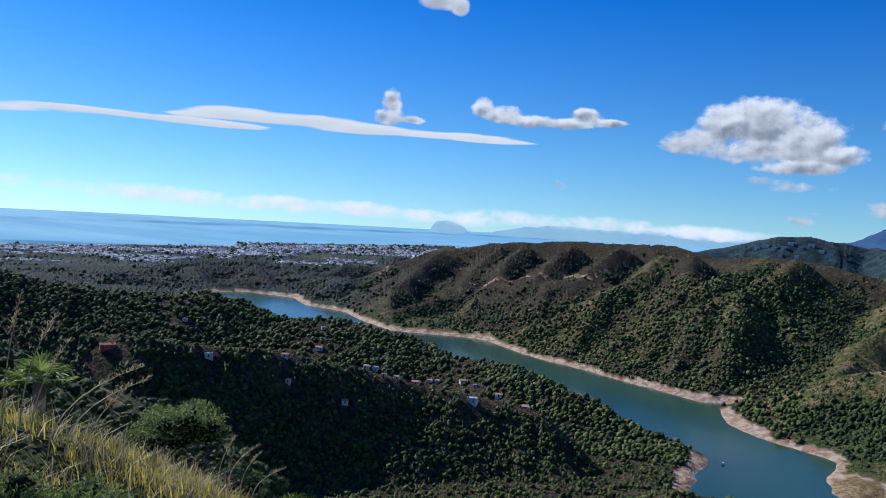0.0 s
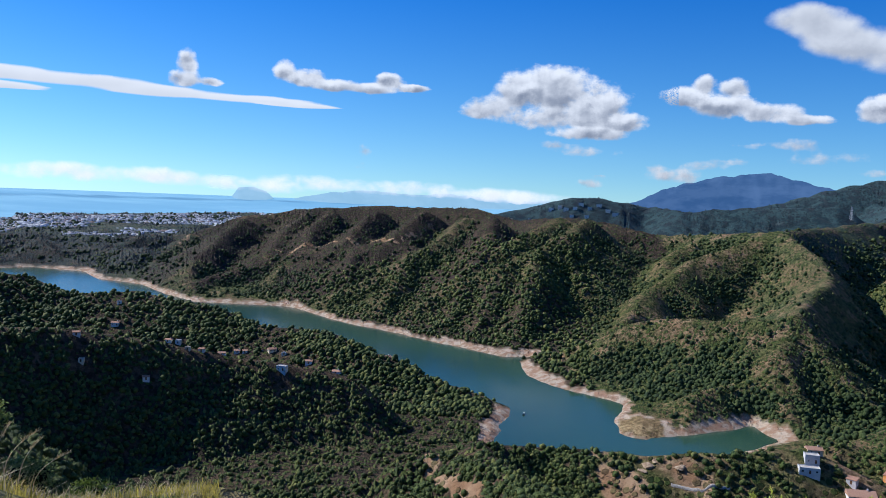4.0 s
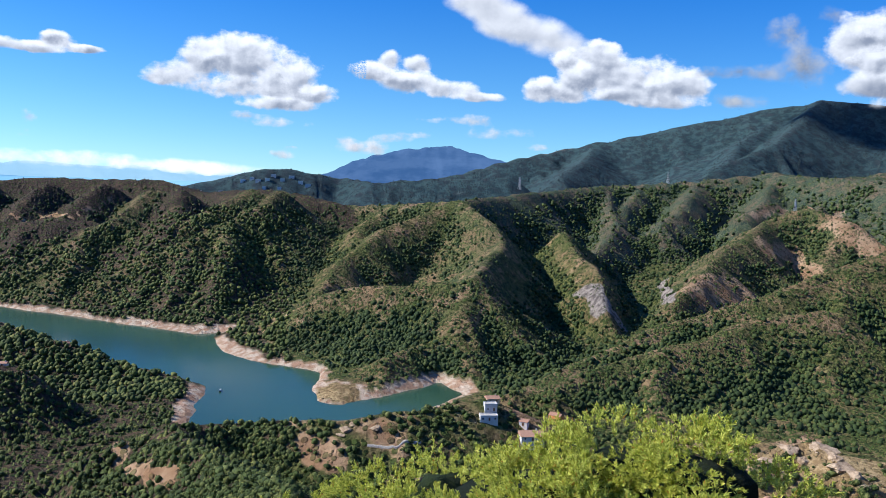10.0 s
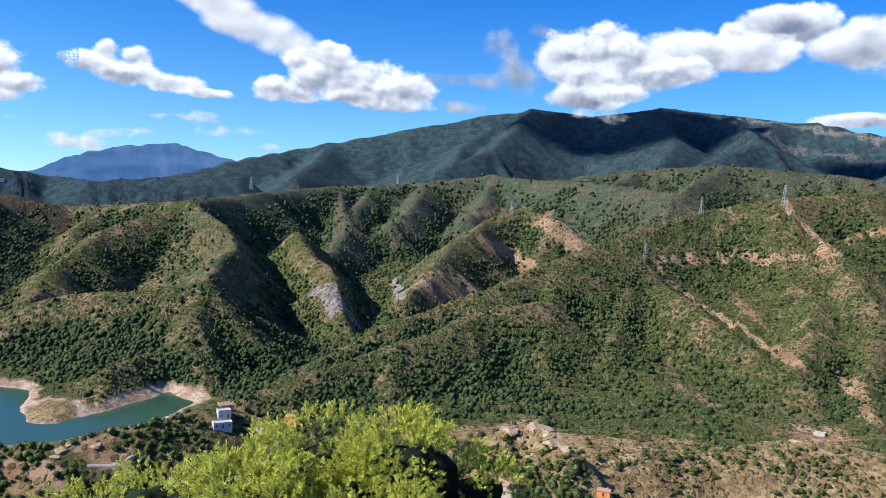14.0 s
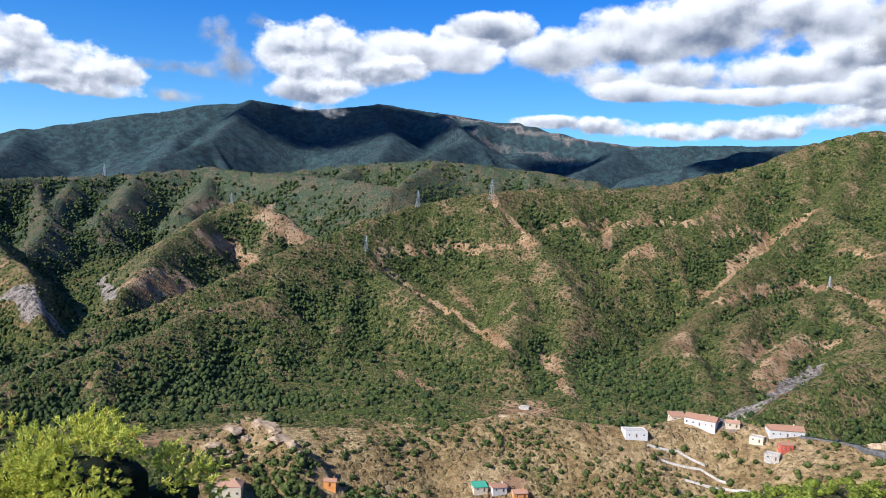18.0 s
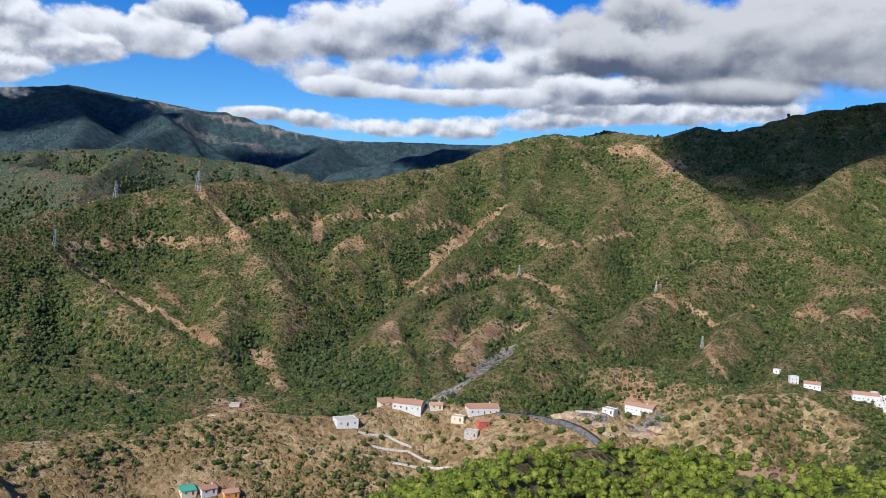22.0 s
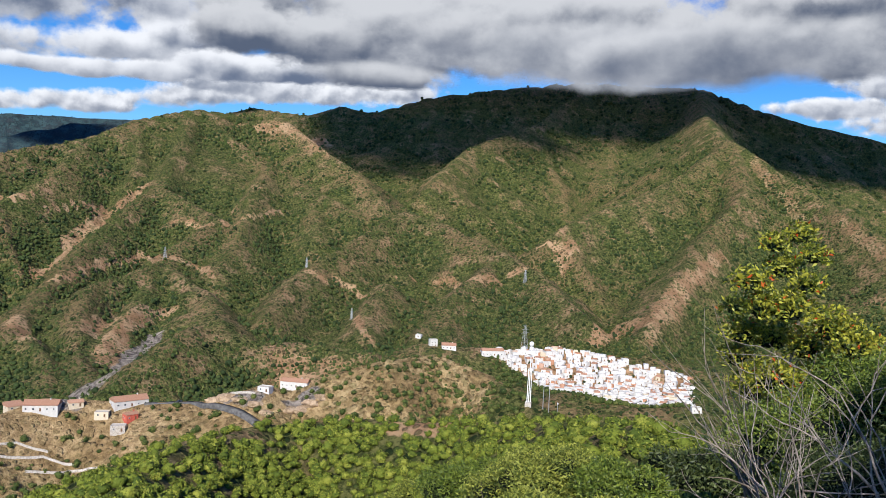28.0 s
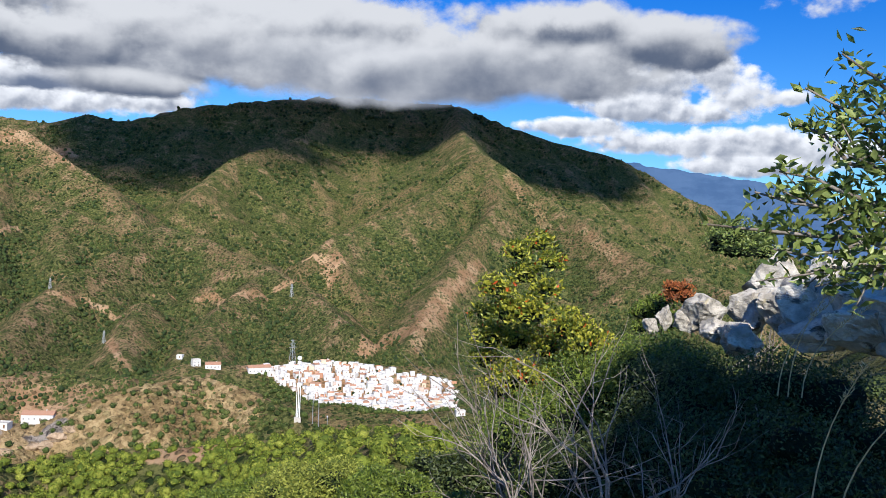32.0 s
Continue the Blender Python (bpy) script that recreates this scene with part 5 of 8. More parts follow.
def sow(weight, count):
    p = (solid * weight * open_ground).ravel()
    i = rng.choice(p.size, count, p=p / p.sum())
    r, c = np.unravel_index(i, cx.shape)
    d = rings[r] + rng.uniform(0, 1, count) * (rings[r + 1] - rings[r])
    b = A[0, c] + rng.uniform(-0.5, 0.5, count) * np.radians(0.25)
    t = (d - rings[r]) / (rings[r + 1] - rings[r])
    return d * np.sin(b), d * np.cos(b), GZ[r, c] * (1 - t) + GZ[r + 1, c] * t, d


north_hill = (cb < 24) & (cd < 1500)
nose = (cb > 10) & (cb < 54) & (cd < 700)
pines = (cb > 84) & (cb < 140) & (cd > 130) & (cd < 450)
brown = (cb >= 54) & (cb < 124) & (cd >= 400) & (cd < 690) & ~pines
hills = ~(north_hill | nose | pines | brown)
woods = np.clip(0.6 + 0.9 * patches + 0.5 * fine_patches + 0.12 * chollow, 0.12, 1.5)

x, y, z, d = sow(hills * woods * (1 - 0.65 * np.clip(cheath, 0, 1)) * np.clip(1 - cfar, 0, 1), 104000)
thicket("scrub", x, y, z, np.maximum(rng.uniform(0.8, 2.1, len(d)), d * rng.uniform(0.0009, 0.0017, len(d))), 0.9, 0, SCRUB, "olive-green maquis scrub scattered over the mountainsides", 1)
x, y, z, d = sow(hills * (cfar < 0.9) * (1 + 1.2 * cfar) * (1 - 0.7 * cheath * (cz > 45)) * np.clip(patches * 1.2 + 0.1 + 0.4 * fine_patches + 0.75 * chollow - 0.4 * ((cb > 44) & (cb < 82) & (cd < 1250)), 0.04, 1.3) * (1 + 1.1 * (cb < 62) * (cd < 2100)), 32000)
thicket("forest", x, y, z, np.maximum(rng.uniform(1.6, 3.2, len(d)), d * rng.uniform(0.0013, 0.0024, len(d))), 1.1, 1, OAK, "dark green oak and pine woods on the slopes", 2)
x, y, z, d = sow(hills * np.clip(cheath - 0.2, 0, 1) * np.clip(0.7 + fine_patches, 0.1, 1.5), 16000)
thicket("heather", x, y, z, np.maximum(rng.uniform(0.8, 2.0, len(d)), d * rng.uniform(0.0007, 0.0014, len(d))), 0.9, 0, HEATHER, "brown heather and burnt scrub on the hills over the reservoir", 14)
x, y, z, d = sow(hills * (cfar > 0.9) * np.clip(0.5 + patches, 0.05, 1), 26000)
thicket("far_forest", x, y, z, d * rng.uniform(0.0006, 0.0012, len(d)), 0.9, 0, HAZED_PINE, "forest on the distant range, coloured blue-green for haze", 9)
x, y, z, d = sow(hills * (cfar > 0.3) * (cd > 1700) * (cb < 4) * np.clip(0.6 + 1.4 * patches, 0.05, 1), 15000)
thicket("far_forest", x, y, z, d * rng.uniform(0.0009, 0.0019, len(d)), 0.9, 0, HAZED_PINE, "woods on low hills before the coast, coloured blue-green for haze", 10)
x, y, z, d = sow(north_hill * (cd < 720) * np.clip(0.9 + 0.8 * fine_patches, 0.2, 1.4), 13000)
crowns("forest", x, y, z, np.maximum(rng.uniform(1.2, 2.7, len(d)) * np.clip(d / 300, 0.25, 1), d * 0.0024), 1.15, 16, WOOD, "dark woodland on the slopes below the viewpoint", 11)
x, y, z, d = sow(north_hill * (cd > 140) * (cd < 720), 16000)
thicket("forest", x, y, z, rng.uniform(1.0, 2.2, len(d)) * np.clip(d / 300, 0.3, 1), 1.1, 0, WOOD, "low dark undergrowth between the trees", 15)
x, y, z, d = sow(north_hill * (cd >= 720) * np.clip(0.9 + 0.8 * fine_patches, 0.2, 1.4), 15000)
thicket("forest", x, y, z, np.maximum(rng.uniform(1.5, 3.4, len(d)) * np.clip(d / 300, 0.25, 1), d * 0.0020), 1.15, 1, WOOD, "dark shaded woodland covering a hill above the reservoir", 3)
x, y, z, d = sow(nose * np.clip(0.9 + 1.0 * patches + 0.8 * fine_patches, 0.15, 1.4), 7000)
crowns("trees", x, y, z, rng.uniform(1.0, 2.9, len(d)), 1.05, 28, GROVE, "dark green trees and olive groves on the near spur", 4)
x, y, z, d = sow(nose * np.clip(0.3 + patches, 0.05, 1.4), 2500)
thicket("scrub", x, y, z, rng.uniform(0.5, 1.5, len(d)), 0.9, 1, SCRUB, "pale scrub on the near spur", 5)
x, y, z, d = sow(pines * np.clip(0.85 + 1.0 * fine_patches, 0.05, 1.4), 3700)
crowns("pine_wood", x, y, z, rng.uniform(1.5, 3.0, len(d)), 1.05, 75, PINE, "bright green round-crowned pine wood below the viewpoint", 6)
x, y, z, d = sow(brown * np.clip(0.25 + 1.0 * fine_patches + 1.5 * (cd < 475) * (cb < 88), 0.02, 1.8), 3000)
crowns("trees", x, y, z, rng.uniform(0.8, 2.6, len(d)), 1.0, 50, GROVE, "scattered dark bushes and trees on dry grassland", 7)
x, y, z, d = sow(brown * np.clip(0.5 + fine_patches, 0.1, 1), 3000)
thicket("dry_brush", x, y, z, rng.uniform(0.4, 1.3, len(d)), 0.8, 1, DRY, "brown dry brush on sunny slopes", 8)

# garden trees round the farms and in the hollow before them
def grove(b0, b1, d0, d1, count, r0, r1, mat, label, seed):
    b, d = np.radians(rng.uniform(b0, b1, count)), rng.uniform(d0, d1, count)
    x, y = d * np.sin(b), d * np.cos(b)
    keep = np.ones(count, bool)
    for site_b, site_d, site_r in SITES:
        sx_, sy_ = spot(site_b, site_d)
        keep &= np.hypot(x - sx_, y - sy_) > site_r * 0.75
    x, y = x[keep], y[keep]
    crowns("trees", x, y, surface(x, y), rng.uniform(r0, r1, len(x)), 1.15, 70, mat, label, seed)


grove(55.5, 80, 395, 470, 1000, 1.8, 3.6, GROVE, "leafy garden trees in the hollow below the farms", 21)
grove(84, 106, 525, 610, 170, 1.3, 2.8, GROVE, "round trees beside the farm terraces and the road", 22)
grove(44, 58, 440, 560, 260, 1.4, 2.8, OAK, "dark trees round the houses above the reservoir", 23)
grove(106, 122, 500, 585, 170, 1.3, 2.6, GROVE, "pines and bushes on the brown knoll", 24)

# ---- plants and rocks round the viewpoint ----
def near(bearing, dist):
    """A place by bearing and distance from where the phone is held when it faces that way."""
    h = radians(min(max(bearing, 0), 129))
    x, y = spot(bearing, dist)
    return x + ARM * math.sin(h), y + ARM * math.cos(h)


def near_ground(bearing, dist):
    x, y = near(bearing, dist)
    return x, y, float(surface(np.array([x]), np.array([y]))[0])


def mesh_object(name, verts, faces, mat, smooth=False):
    """One mesh object from arrays of places and of faces (all with the same number of corners)."""
    v, fa = np.asarray(verts, np.float32), np.asarray(faces, np.int32)
    k = fa.shape[1]
    me = bpy.data.meshes.new(name)
    me.vertices.add(len(v))
    me.vertices.foreach_set("co", v.ravel())
    me.loops.add(fa.size)
    me.loops.foreach_set("vertex_index", fa.ravel())
    me.polygons.add(len(fa))
    me.polygons.foreach_set("loop_start", np.arange(0, fa.size, k, dtype=np.int32))
    me.polygons.foreach_set("loop_total", np.full(len(fa), k, dtype=np.int32))
    if smooth:
        me.polygons.foreach_set("use_smooth", np.ones(len(fa), bool))
    me.update(calc_edges=True)
    me.materials.append(mat)
    return new(name, me)


def under(part_ob, thing, label=""):
    part_ob.parent = thing
    part_ob.matrix_parent_inverse = thing.matrix_world.inverted()
    return tagged(part_ob, label)


# near-black lumps that paint the shade between the leaves
SHADE_CORE = leaf_material("painted_inner_shade", (0.006, 0.010, 0.004), (0.012, 0.020, 0.007), (0.020, 0.032, 0.010), 14.0, 1.0)


def leaf_mat(name, dark, light, glow, rough=0.5, accent=None):
    """Thin leaves: colour varies from leaf to leaf, and light comes through."""
    k = Nodes(name)
    r = k.island()
    c = k.mix(k.ramp(r, 0.1, 0.9), dark, light)
    if accent:
        c = k.mix(k.ramp(r, 0.978, 0.985), c, accent)
    k.done(c, rough, 0.35)
    tr, mx = k.n.new("ShaderNodeBsdfTranslucent"), k.n.new("ShaderNodeMixShader")
    k.put(tr.inputs[0], c)
    mx.inputs[0].default_value = glow
    k.l.new(k.bsdf.outputs[0], mx.inputs[1]), k.l.new(tr.outputs[0], mx.inputs[2])
    k.l.new(mx.outputs[0], k.n["Material Output"].inputs["Surface"])
    return k.mat


NEEDLES = leaf_mat("yellow_green_needles", (0.28, 0.33, 0.030), (0.74, 0.72, 0.15), 0.4, 0.6, (0.55, 0.22, 0.03))
BROAD = leaf_mat("strawberry_tree_leaves", (0.08, 0.11, 0.013), (0.44, 0.42, 0.05), 0.32, 0.4, (0.60, 0.10, 0.02))
OLIVE = leaf_mat("wild_olive_leaves", (0.07, 0.11, 0.025), (0.28, 0.33, 0.09), 0.3, 0.35)
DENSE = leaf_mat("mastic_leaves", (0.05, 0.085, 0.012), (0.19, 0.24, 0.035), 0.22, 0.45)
# the oak bushes' own colour; on mastic it paints shade
OAK_AND_SHADE = leaf_mat("dark_oak_and_shade_foliage", (0.024, 0.038, 0.010), (0.085, 0.110, 0.030), 0.16, 0.5)
RUSTY = leaf_mat("rusty_leaves", (0.22, 0.06, 0.02), (0.48, 0.17, 0.05), 0.25, 0.6)
YOUNG = leaf_mat("young_pine_needles", (0.09, 0.12, 0.018), (0.36, 0.38, 0.07), 0.3, 0.6)
GRASS = leaf_mat("sunlit_grass", (0.24, 0.21, 0.025), (0.78, 0.62, 0.11), 0.62, 0.6)
STRAW = leaf_mat("dry_straw", (0.34, 0.25, 0.11), (0.66, 0.53, 0.30), 0.2, 0.6)
SAGE = leaf_mat("grey_green_leaves", (0.08, 0.12, 0.03), (0.28, 0.34, 0.10), 0.35, 0.6)
PALM = leaf_mat("fan_palm_fronds", (0.10, 0.16, 0.03), (0.30, 0.38, 0.09), 0.4, 0.4)
BARK = plain("grey_bark", (0.10, 0.08, 0.06), (0.28, 0.24, 0.20), 6.0, 0.9, 0.02)
DEADWOOD = plain("bleached_dead_wood", (0.12, 0.095, 0.08), (0.34, 0.29, 0.25), 9.0, 0.85, 0.01)
k = Nodes("limestone")
rk = k.noise(1.6, 8, 0.65)
crack = k.noise(0.9, 5, 0.7, stretch=(1.0, 2.2, 3.2))
stone = k.mix(k.ramp(rk, 0.35, 0.65), (0.25, 0.225, 0.185), (0.60, 0.55, 0.47))
stone = k.mix(k.ramp(crack, 0.56, 0.66), stone, (0.12, 0.11, 0.10))
stone = k.mix(k.ramp(k.noise(5.0, 4), 0.62, 0.7), stone, (0.42, 0.36, 0.24))
k.bump(k.math("ADD", rk, k.math("MULTIPLY", crack, 0.8)), 1.0, 0.12)
LIMESTONE = k.done(stone, 0.9, 0.2)


def leaves(name, centres, size, length, mat, rng, tilt=0.6, bend=0.25):
    """Many leaves as one mesh: each a folded diamond of four corners."""
    n = len(centres)
    a, b, r = rng.uniform(0, 6.283, n), rng.uniform(-tilt, 1.2, n), rng.uniform(0, 6.283, n)
    ax = np.stack([np.cos(a) * np.cos(b), np.sin(a) * np.cos(b), np.sin(b)], -1)
    sd = np.cross(ax, np.stack([np.cos(r), np.sin(r), np.full(n, 0.4)], -1))
    sd /= np.linalg.norm(sd, axis=1)[:, None] + 1e-9
    up = np.cross(sd, ax)
    L, W = (length * rng.uniform(0.6, 1.3, n))[:, None], (size * rng.uniform(0.7, 1.2, n))[:, None]
    p0, p2 = centres, centres + ax * L
    mid = centres + ax * L * 0.45
    p1, p3 = mid + sd * W / 2 + up * W * bend, mid - sd * W / 2 + up * W * bend
    v = np.stack([p0, p1, p2, p3], 1).reshape(-1, 3)
    i = np.arange(n)[:, None] * 4
    fa = np.concatenate([i + np.array([[0, 1, 2]]), i + np.array([[0, 2, 3]])], 1).reshape(-1, 3)
    return mesh_object(name, v, fa, mat)


def twig(points, radii, sides=5):
    """A tapered round stick through points: places and faces."""
    pts, vs, fs = [Vector(p) for p in points], [], []
    for i, p in enumerate(pts):
        d = (pts[min(i + 1, len(pts) - 1)] - pts[max(i - 1, 0)]).normalized()
        s = d.cross(Vector((0.3, 0.9, 0.31))).normalized()
        t = d.cross(s)
        for j in range(sides):
            w = 6.2832 * j / sides
            vs.append(p + (s * math.cos(w) + t * math.sin(w)) * radii[i])
    for i in range(len(pts) - 1):
        for j in range(sides):
            a, b = i * sides + j, i * sides + (j + 1) % sides
            fs.append((a, b, b + sides, a + sides))
    return vs, fs


def sticks(name, runs, mat):
    """Several tapered sticks joined into one mesh."""
    vs, fs = [], []
    for pts, radii in runs:
        v, fa = twig(pts, radii)
        fs += [tuple(i + len(vs) for i in q) for q in fa]
        vs += v
    return mesh_object(name, [tuple(v) for v in vs], fs, mat, True)


def branching(rng, base, way, length, radius, depth, spread=0.55, out=None, tips=None):
    """Runs of a forking limb; tips: takes the places near its ends."""
    pts, p, d = [Vector(base)], Vector(base), Vector(way).normalized()
    for _ in range(4):
        d = (d + Vector(rng.uniform(-0.22, 0.22, 3)) + Vector((0, 0, 0.05))).normalized()
        p = p + d * length / 4
        pts.append(p.copy())
    out.append((pts, [radius * (1 - 0.16 * i) for i in range(5)]))
    if tips is not None and depth <= 1:
        tips += pts[2:]
    if depth > 0:
        for q in (pts[2], pts[3], pts[4]):
            dd = (d + Vector(rng.uniform(-spread, spread, 3))).normalized()
            branching(rng, q, dd, length * rng.uniform(0.55, 0.8), radius * 0.5, depth - 1, spread, out, tips)
    return out


def in_clumps(rng, clumps, count, shell=0.55):
    """Places in the outer part of several ellipsoids (x, y, z, rx, ry, rz)."""
    c = np.array(clumps)
    vol = (c[:, 3] * c[:, 4] + c[:, 4] * c[:, 5] + c[:, 3] * c[:, 5])
    pick = rng.choice(len(c), count, p=vol / vol.sum())
    d = rng.normal(size=(count, 3))
    d /= np.linalg.norm(d, axis=1)[:, None]
    d[:, 2] = np.where(d[:, 2] < -0.35, -d[:, 2], d[:, 2])
    r = shell + (1.04 - shell) * rng.uniform(0, 1, count) ** 0.6
    return c[pick, :3] + d * r[:, None] * c[pick, 3:]


def shrub(name, label, bearing, dist, top, wide, tall, count, leaf, mat, seed, core=True, clump=15, group="shrubs round the viewpoint", twigs=4):
    """A bush of leaf clumps round forking limbs; top: height of its crown."""
    rng = np.random.default_rng(seed)
    x, y, gz = near_ground(bearing, dist)
    z0 = max(top - tall, gz - 0.2)
    if gz < top - tall - 0.3:
        z0 = gz
    thing = tagged(new(name), label, "shrub", group)
    thing.location = (x, y, z0)
    bpy.context.view_layer.update()
    runs = []
    for i in range(twigs):
        a = rng.uniform(0, 6.283)
        branching(rng, (x + 0.04 * math.cos(a), y + 0.04 * math.sin(a), z0 - 0.1), (0.5 * math.cos(a), 0.5 * math.sin(a), 1), (top - z0) * 0.36, 0.02 + 0.012 * tall, 2, 0.6, runs)
    under(sticks("limb_work", runs, BARK), thing, "forking grey-brown limbs")
    clumps = []
    for i in range(clump):
        a, rr, zz = rng.uniform(0, 6.283), wide / 2 * 0.78 * math.sqrt(rng.uniform(0, 1)), rng.uniform(0.1, 1) ** 0.5
        s = rng.uniform(0.20, 0.30) * wide
        hz = top - tall + (tall - s * 0.8) * zz * (1 - 0.35 * (rr / wide * 2) ** 2)
        clumps.append((x + rr * math.cos(a), y + rr * math.sin(a), hz, s, s, s * 0.75))
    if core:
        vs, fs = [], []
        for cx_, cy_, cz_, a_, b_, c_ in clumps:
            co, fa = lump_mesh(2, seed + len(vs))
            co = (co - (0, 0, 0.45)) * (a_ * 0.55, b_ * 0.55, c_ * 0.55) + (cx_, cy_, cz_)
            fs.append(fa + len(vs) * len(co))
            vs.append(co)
        under(mesh_object("inner_shade", np.concatenate(vs), np.concatenate(fs), SHADE_CORE, True), thing, "near-black lumps painted as shade inside the bush")
    under(leaves("foliage", in_clumps(rng, clumps, int(count * 1.9), 0.45), leaf * 0.55, leaf * 1.25, mat, rng), thing, "outer leaves lit by the sun")
    return thing


# the feathery bush below the viewpoint
rng = np.random.default_rng(21)
thing = tagged(new("feathery_bush"), "yellow-green feathery needle-leaved bush just below the viewpoint", "shrub", "shrubs round the viewpoint")
bx, by, bz = near_ground(46, 4.6)
thing.location = (bx, by, bz)
bpy.context.view_layer.update()
clumps = []
for b, d, el, s in ((31, 5.9, -21.6, 0.40), (35, 5.6, -20.6, 0.44), (38, 4.9, -21.0, 0.42), (40.5, 4.4, -20.8, 0.40), (43, 4.6, -19.6, 0.42), (46, 4.7, -18.4, 0.40), (49, 4.6, -18.6, 0.40), (52, 4.8, -18.2, 0.38),
                    (55, 5.0, -19.6, 0.34), (44, 4.1, -23.5, 0.48), (48, 4.0, -24, 0.45), (38, 4.2, -24.5, 0.45), (52, 4.4, -23.5, 0.42), (28, 6.2, -23.4, 0.42), (24, 6.6, -24, 0.40), (57, 5.2, -23, 0.34), (41.5, 4.5, -20.2, 0.42), (50.5, 4.6, -18.2, 0.38), (33, 5.2, -23.6, 0.45)):
    px, py = near(b, d)
    clumps.append((px, py, 200 + d * math.tan(radians(el - 0.9)), s, s, s * 0.8))
runs, tufts = [], []
for c in clumps:
    for i in range(9):
        q = rng.normal(size=3)
        q = q / np.linalg.norm(q) * (1, 1, 0.8)
        q[2] = abs(q[2]) if i < 6 else q[2]
        r = c[3] * rng.uniform(0.24, 0.4)
        tufts.append((*(np.array(c[:3]) + q * c[3] * 0.78), r, r, r))
for c in clumps:
    branching(rng, (bx + rng.uniform(-0.3, 0.3), by + rng.uniform(-0.3, 0.3), bz - 0.1), (c[0] - bx, c[1] - by, c[2] - bz + 0.2), math.dist(c[:3], (bx, by, bz)) * 0.42, 0.02, 2, 0.5, runs)
under(sticks("limb_work", runs, BARK), thing, "thin brown limbs")
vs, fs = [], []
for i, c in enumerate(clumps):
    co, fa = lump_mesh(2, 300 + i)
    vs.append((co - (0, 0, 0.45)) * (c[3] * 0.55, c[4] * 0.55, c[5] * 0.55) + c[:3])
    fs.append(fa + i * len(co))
under(mesh_object("inner_shade", np.concatenate(vs), np.concatenate(fs), SHADE_CORE, True), thing, "near-black inner lumps painted as shade")
count = 4600
feet = in_clumps(rng, tufts, count, 0.35)
mids = np.array([c[:3] for c in clumps])
out = feet - mids[np.argmin(np.linalg.norm(feet[:, None] - mids[None], axis=2), axis=1)]
out = out / (np.linalg.norm(out, axis=1)[:, None] + 1e-6) * 0.9 + rng.normal(0, 0.35, (count, 3)) + (0, 0, 0.25)
out /= np.linalg.norm(out, axis=1)[:, None]
reach = rng.uniform(0.035, 0.085, count)
own = np.repeat(np.arange(count), 34)
along = rng.uniform(0.0, 1.0, len(own)) ** 0.8
side = rng.normal(size=(len(own), 3))
side -= (side * out[own]).sum(1)[:, None] * out[own]
side /= np.linalg.norm(side, axis=1)[:, None]
way = out[own] * 0.75 + side * (0.9 - 0.5 * along)[:, None]
flat = np.cross(way, rng.normal(size=(len(own), 3)))
flat /= np.linalg.norm(flat, axis=1)[:, None]
root = feet[own] + out[own] * (reach[own] * along)[:, None]
size = rng.uniform(0.018, 0.034, len(own))[:, None]
needles = np.stack([root, root + way * size * 0.45 + flat * 0.0030, root + way * size, root + way * size * 0.45 - flat * 0.0030], 1).reshape(-1, 3)
under(mesh_object("needle_sprays", needles, np.arange(len(needles)).reshape(-1, 4), NEEDLES), thing, "upright sprays of bright needles")

# the strawberry tree with bare twigs below it
rng = np.random.default_rng(22)
thing = tagged(new("strawberry_tree"), "tall straggly evergreen shrub with yellow-green leaves and few red ones", "tree", "shrubs round the viewpoint")
bx, by, bz = near_ground(137, 12)
thing.location = (bx, by, bz)
bpy.context.view_layer.update()
runs, tips = [], []
clumps = []
for b, el, s in ((136.0, -1.6, 0.20), (137.4, -1.0, 0.22), (138.3, -2.2, 0.20), (136.6, -3.2, 0.25), (138.0, -4.0, 0.22), (134.6, -4.0, 0.24), (135.4, -5.6, 0.30), (137.0, -5.6, 0.32), (133.8, -6.0, 0.20), (134.4, -7.6, 0.28),
                 (136.2, -7.8, 0.36), (138.2, -8.2, 0.30), (139.6, -6.6, 0.34), (141.0, -7.4, 0.34), (142.0, -8.4, 0.30), (134.2, -9.4, 0.26), (136.4, -10.0, 0.36), (138.8, -10.4, 0.34), (140.4, -9.6, 0.34), (135.2, -11.4, 0.32), (137.6, -12.4, 0.36)):
    px, py = near(b, 12 + rng.uniform(-0.5, 0.5))
    clumps.append((px, py, 200 + 12 * math.tan(radians(el)), s * 1.15, s * 1.15, s))
    branching(rng, (bx + rng.uniform(-0.2, 0.2), by + rng.uniform(-0.2, 0.2), bz - 0.1), (px - bx, py - by, clumps[-1][2] - bz), math.dist(clumps[-1][:3], (bx, by, bz)) * 0.46, 0.03, 2, 0.3, runs)
under(sticks("limb_work", runs, BARK), thing, "forked greyish limbs")
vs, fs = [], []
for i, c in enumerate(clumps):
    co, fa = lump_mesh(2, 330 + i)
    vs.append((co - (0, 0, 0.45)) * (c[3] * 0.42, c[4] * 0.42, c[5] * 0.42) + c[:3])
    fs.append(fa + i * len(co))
under(mesh_object("inner_shade", np.concatenate(vs), np.concatenate(fs), SHADE_CORE, True), thing, "near-black inner lumps painted as shade")
under(leaves("foliage", in_clumps(rng, clumps, 11000, 0.2), 0.036, 0.078, BROAD, rng), thing, "yellow-green leaves with red spots")

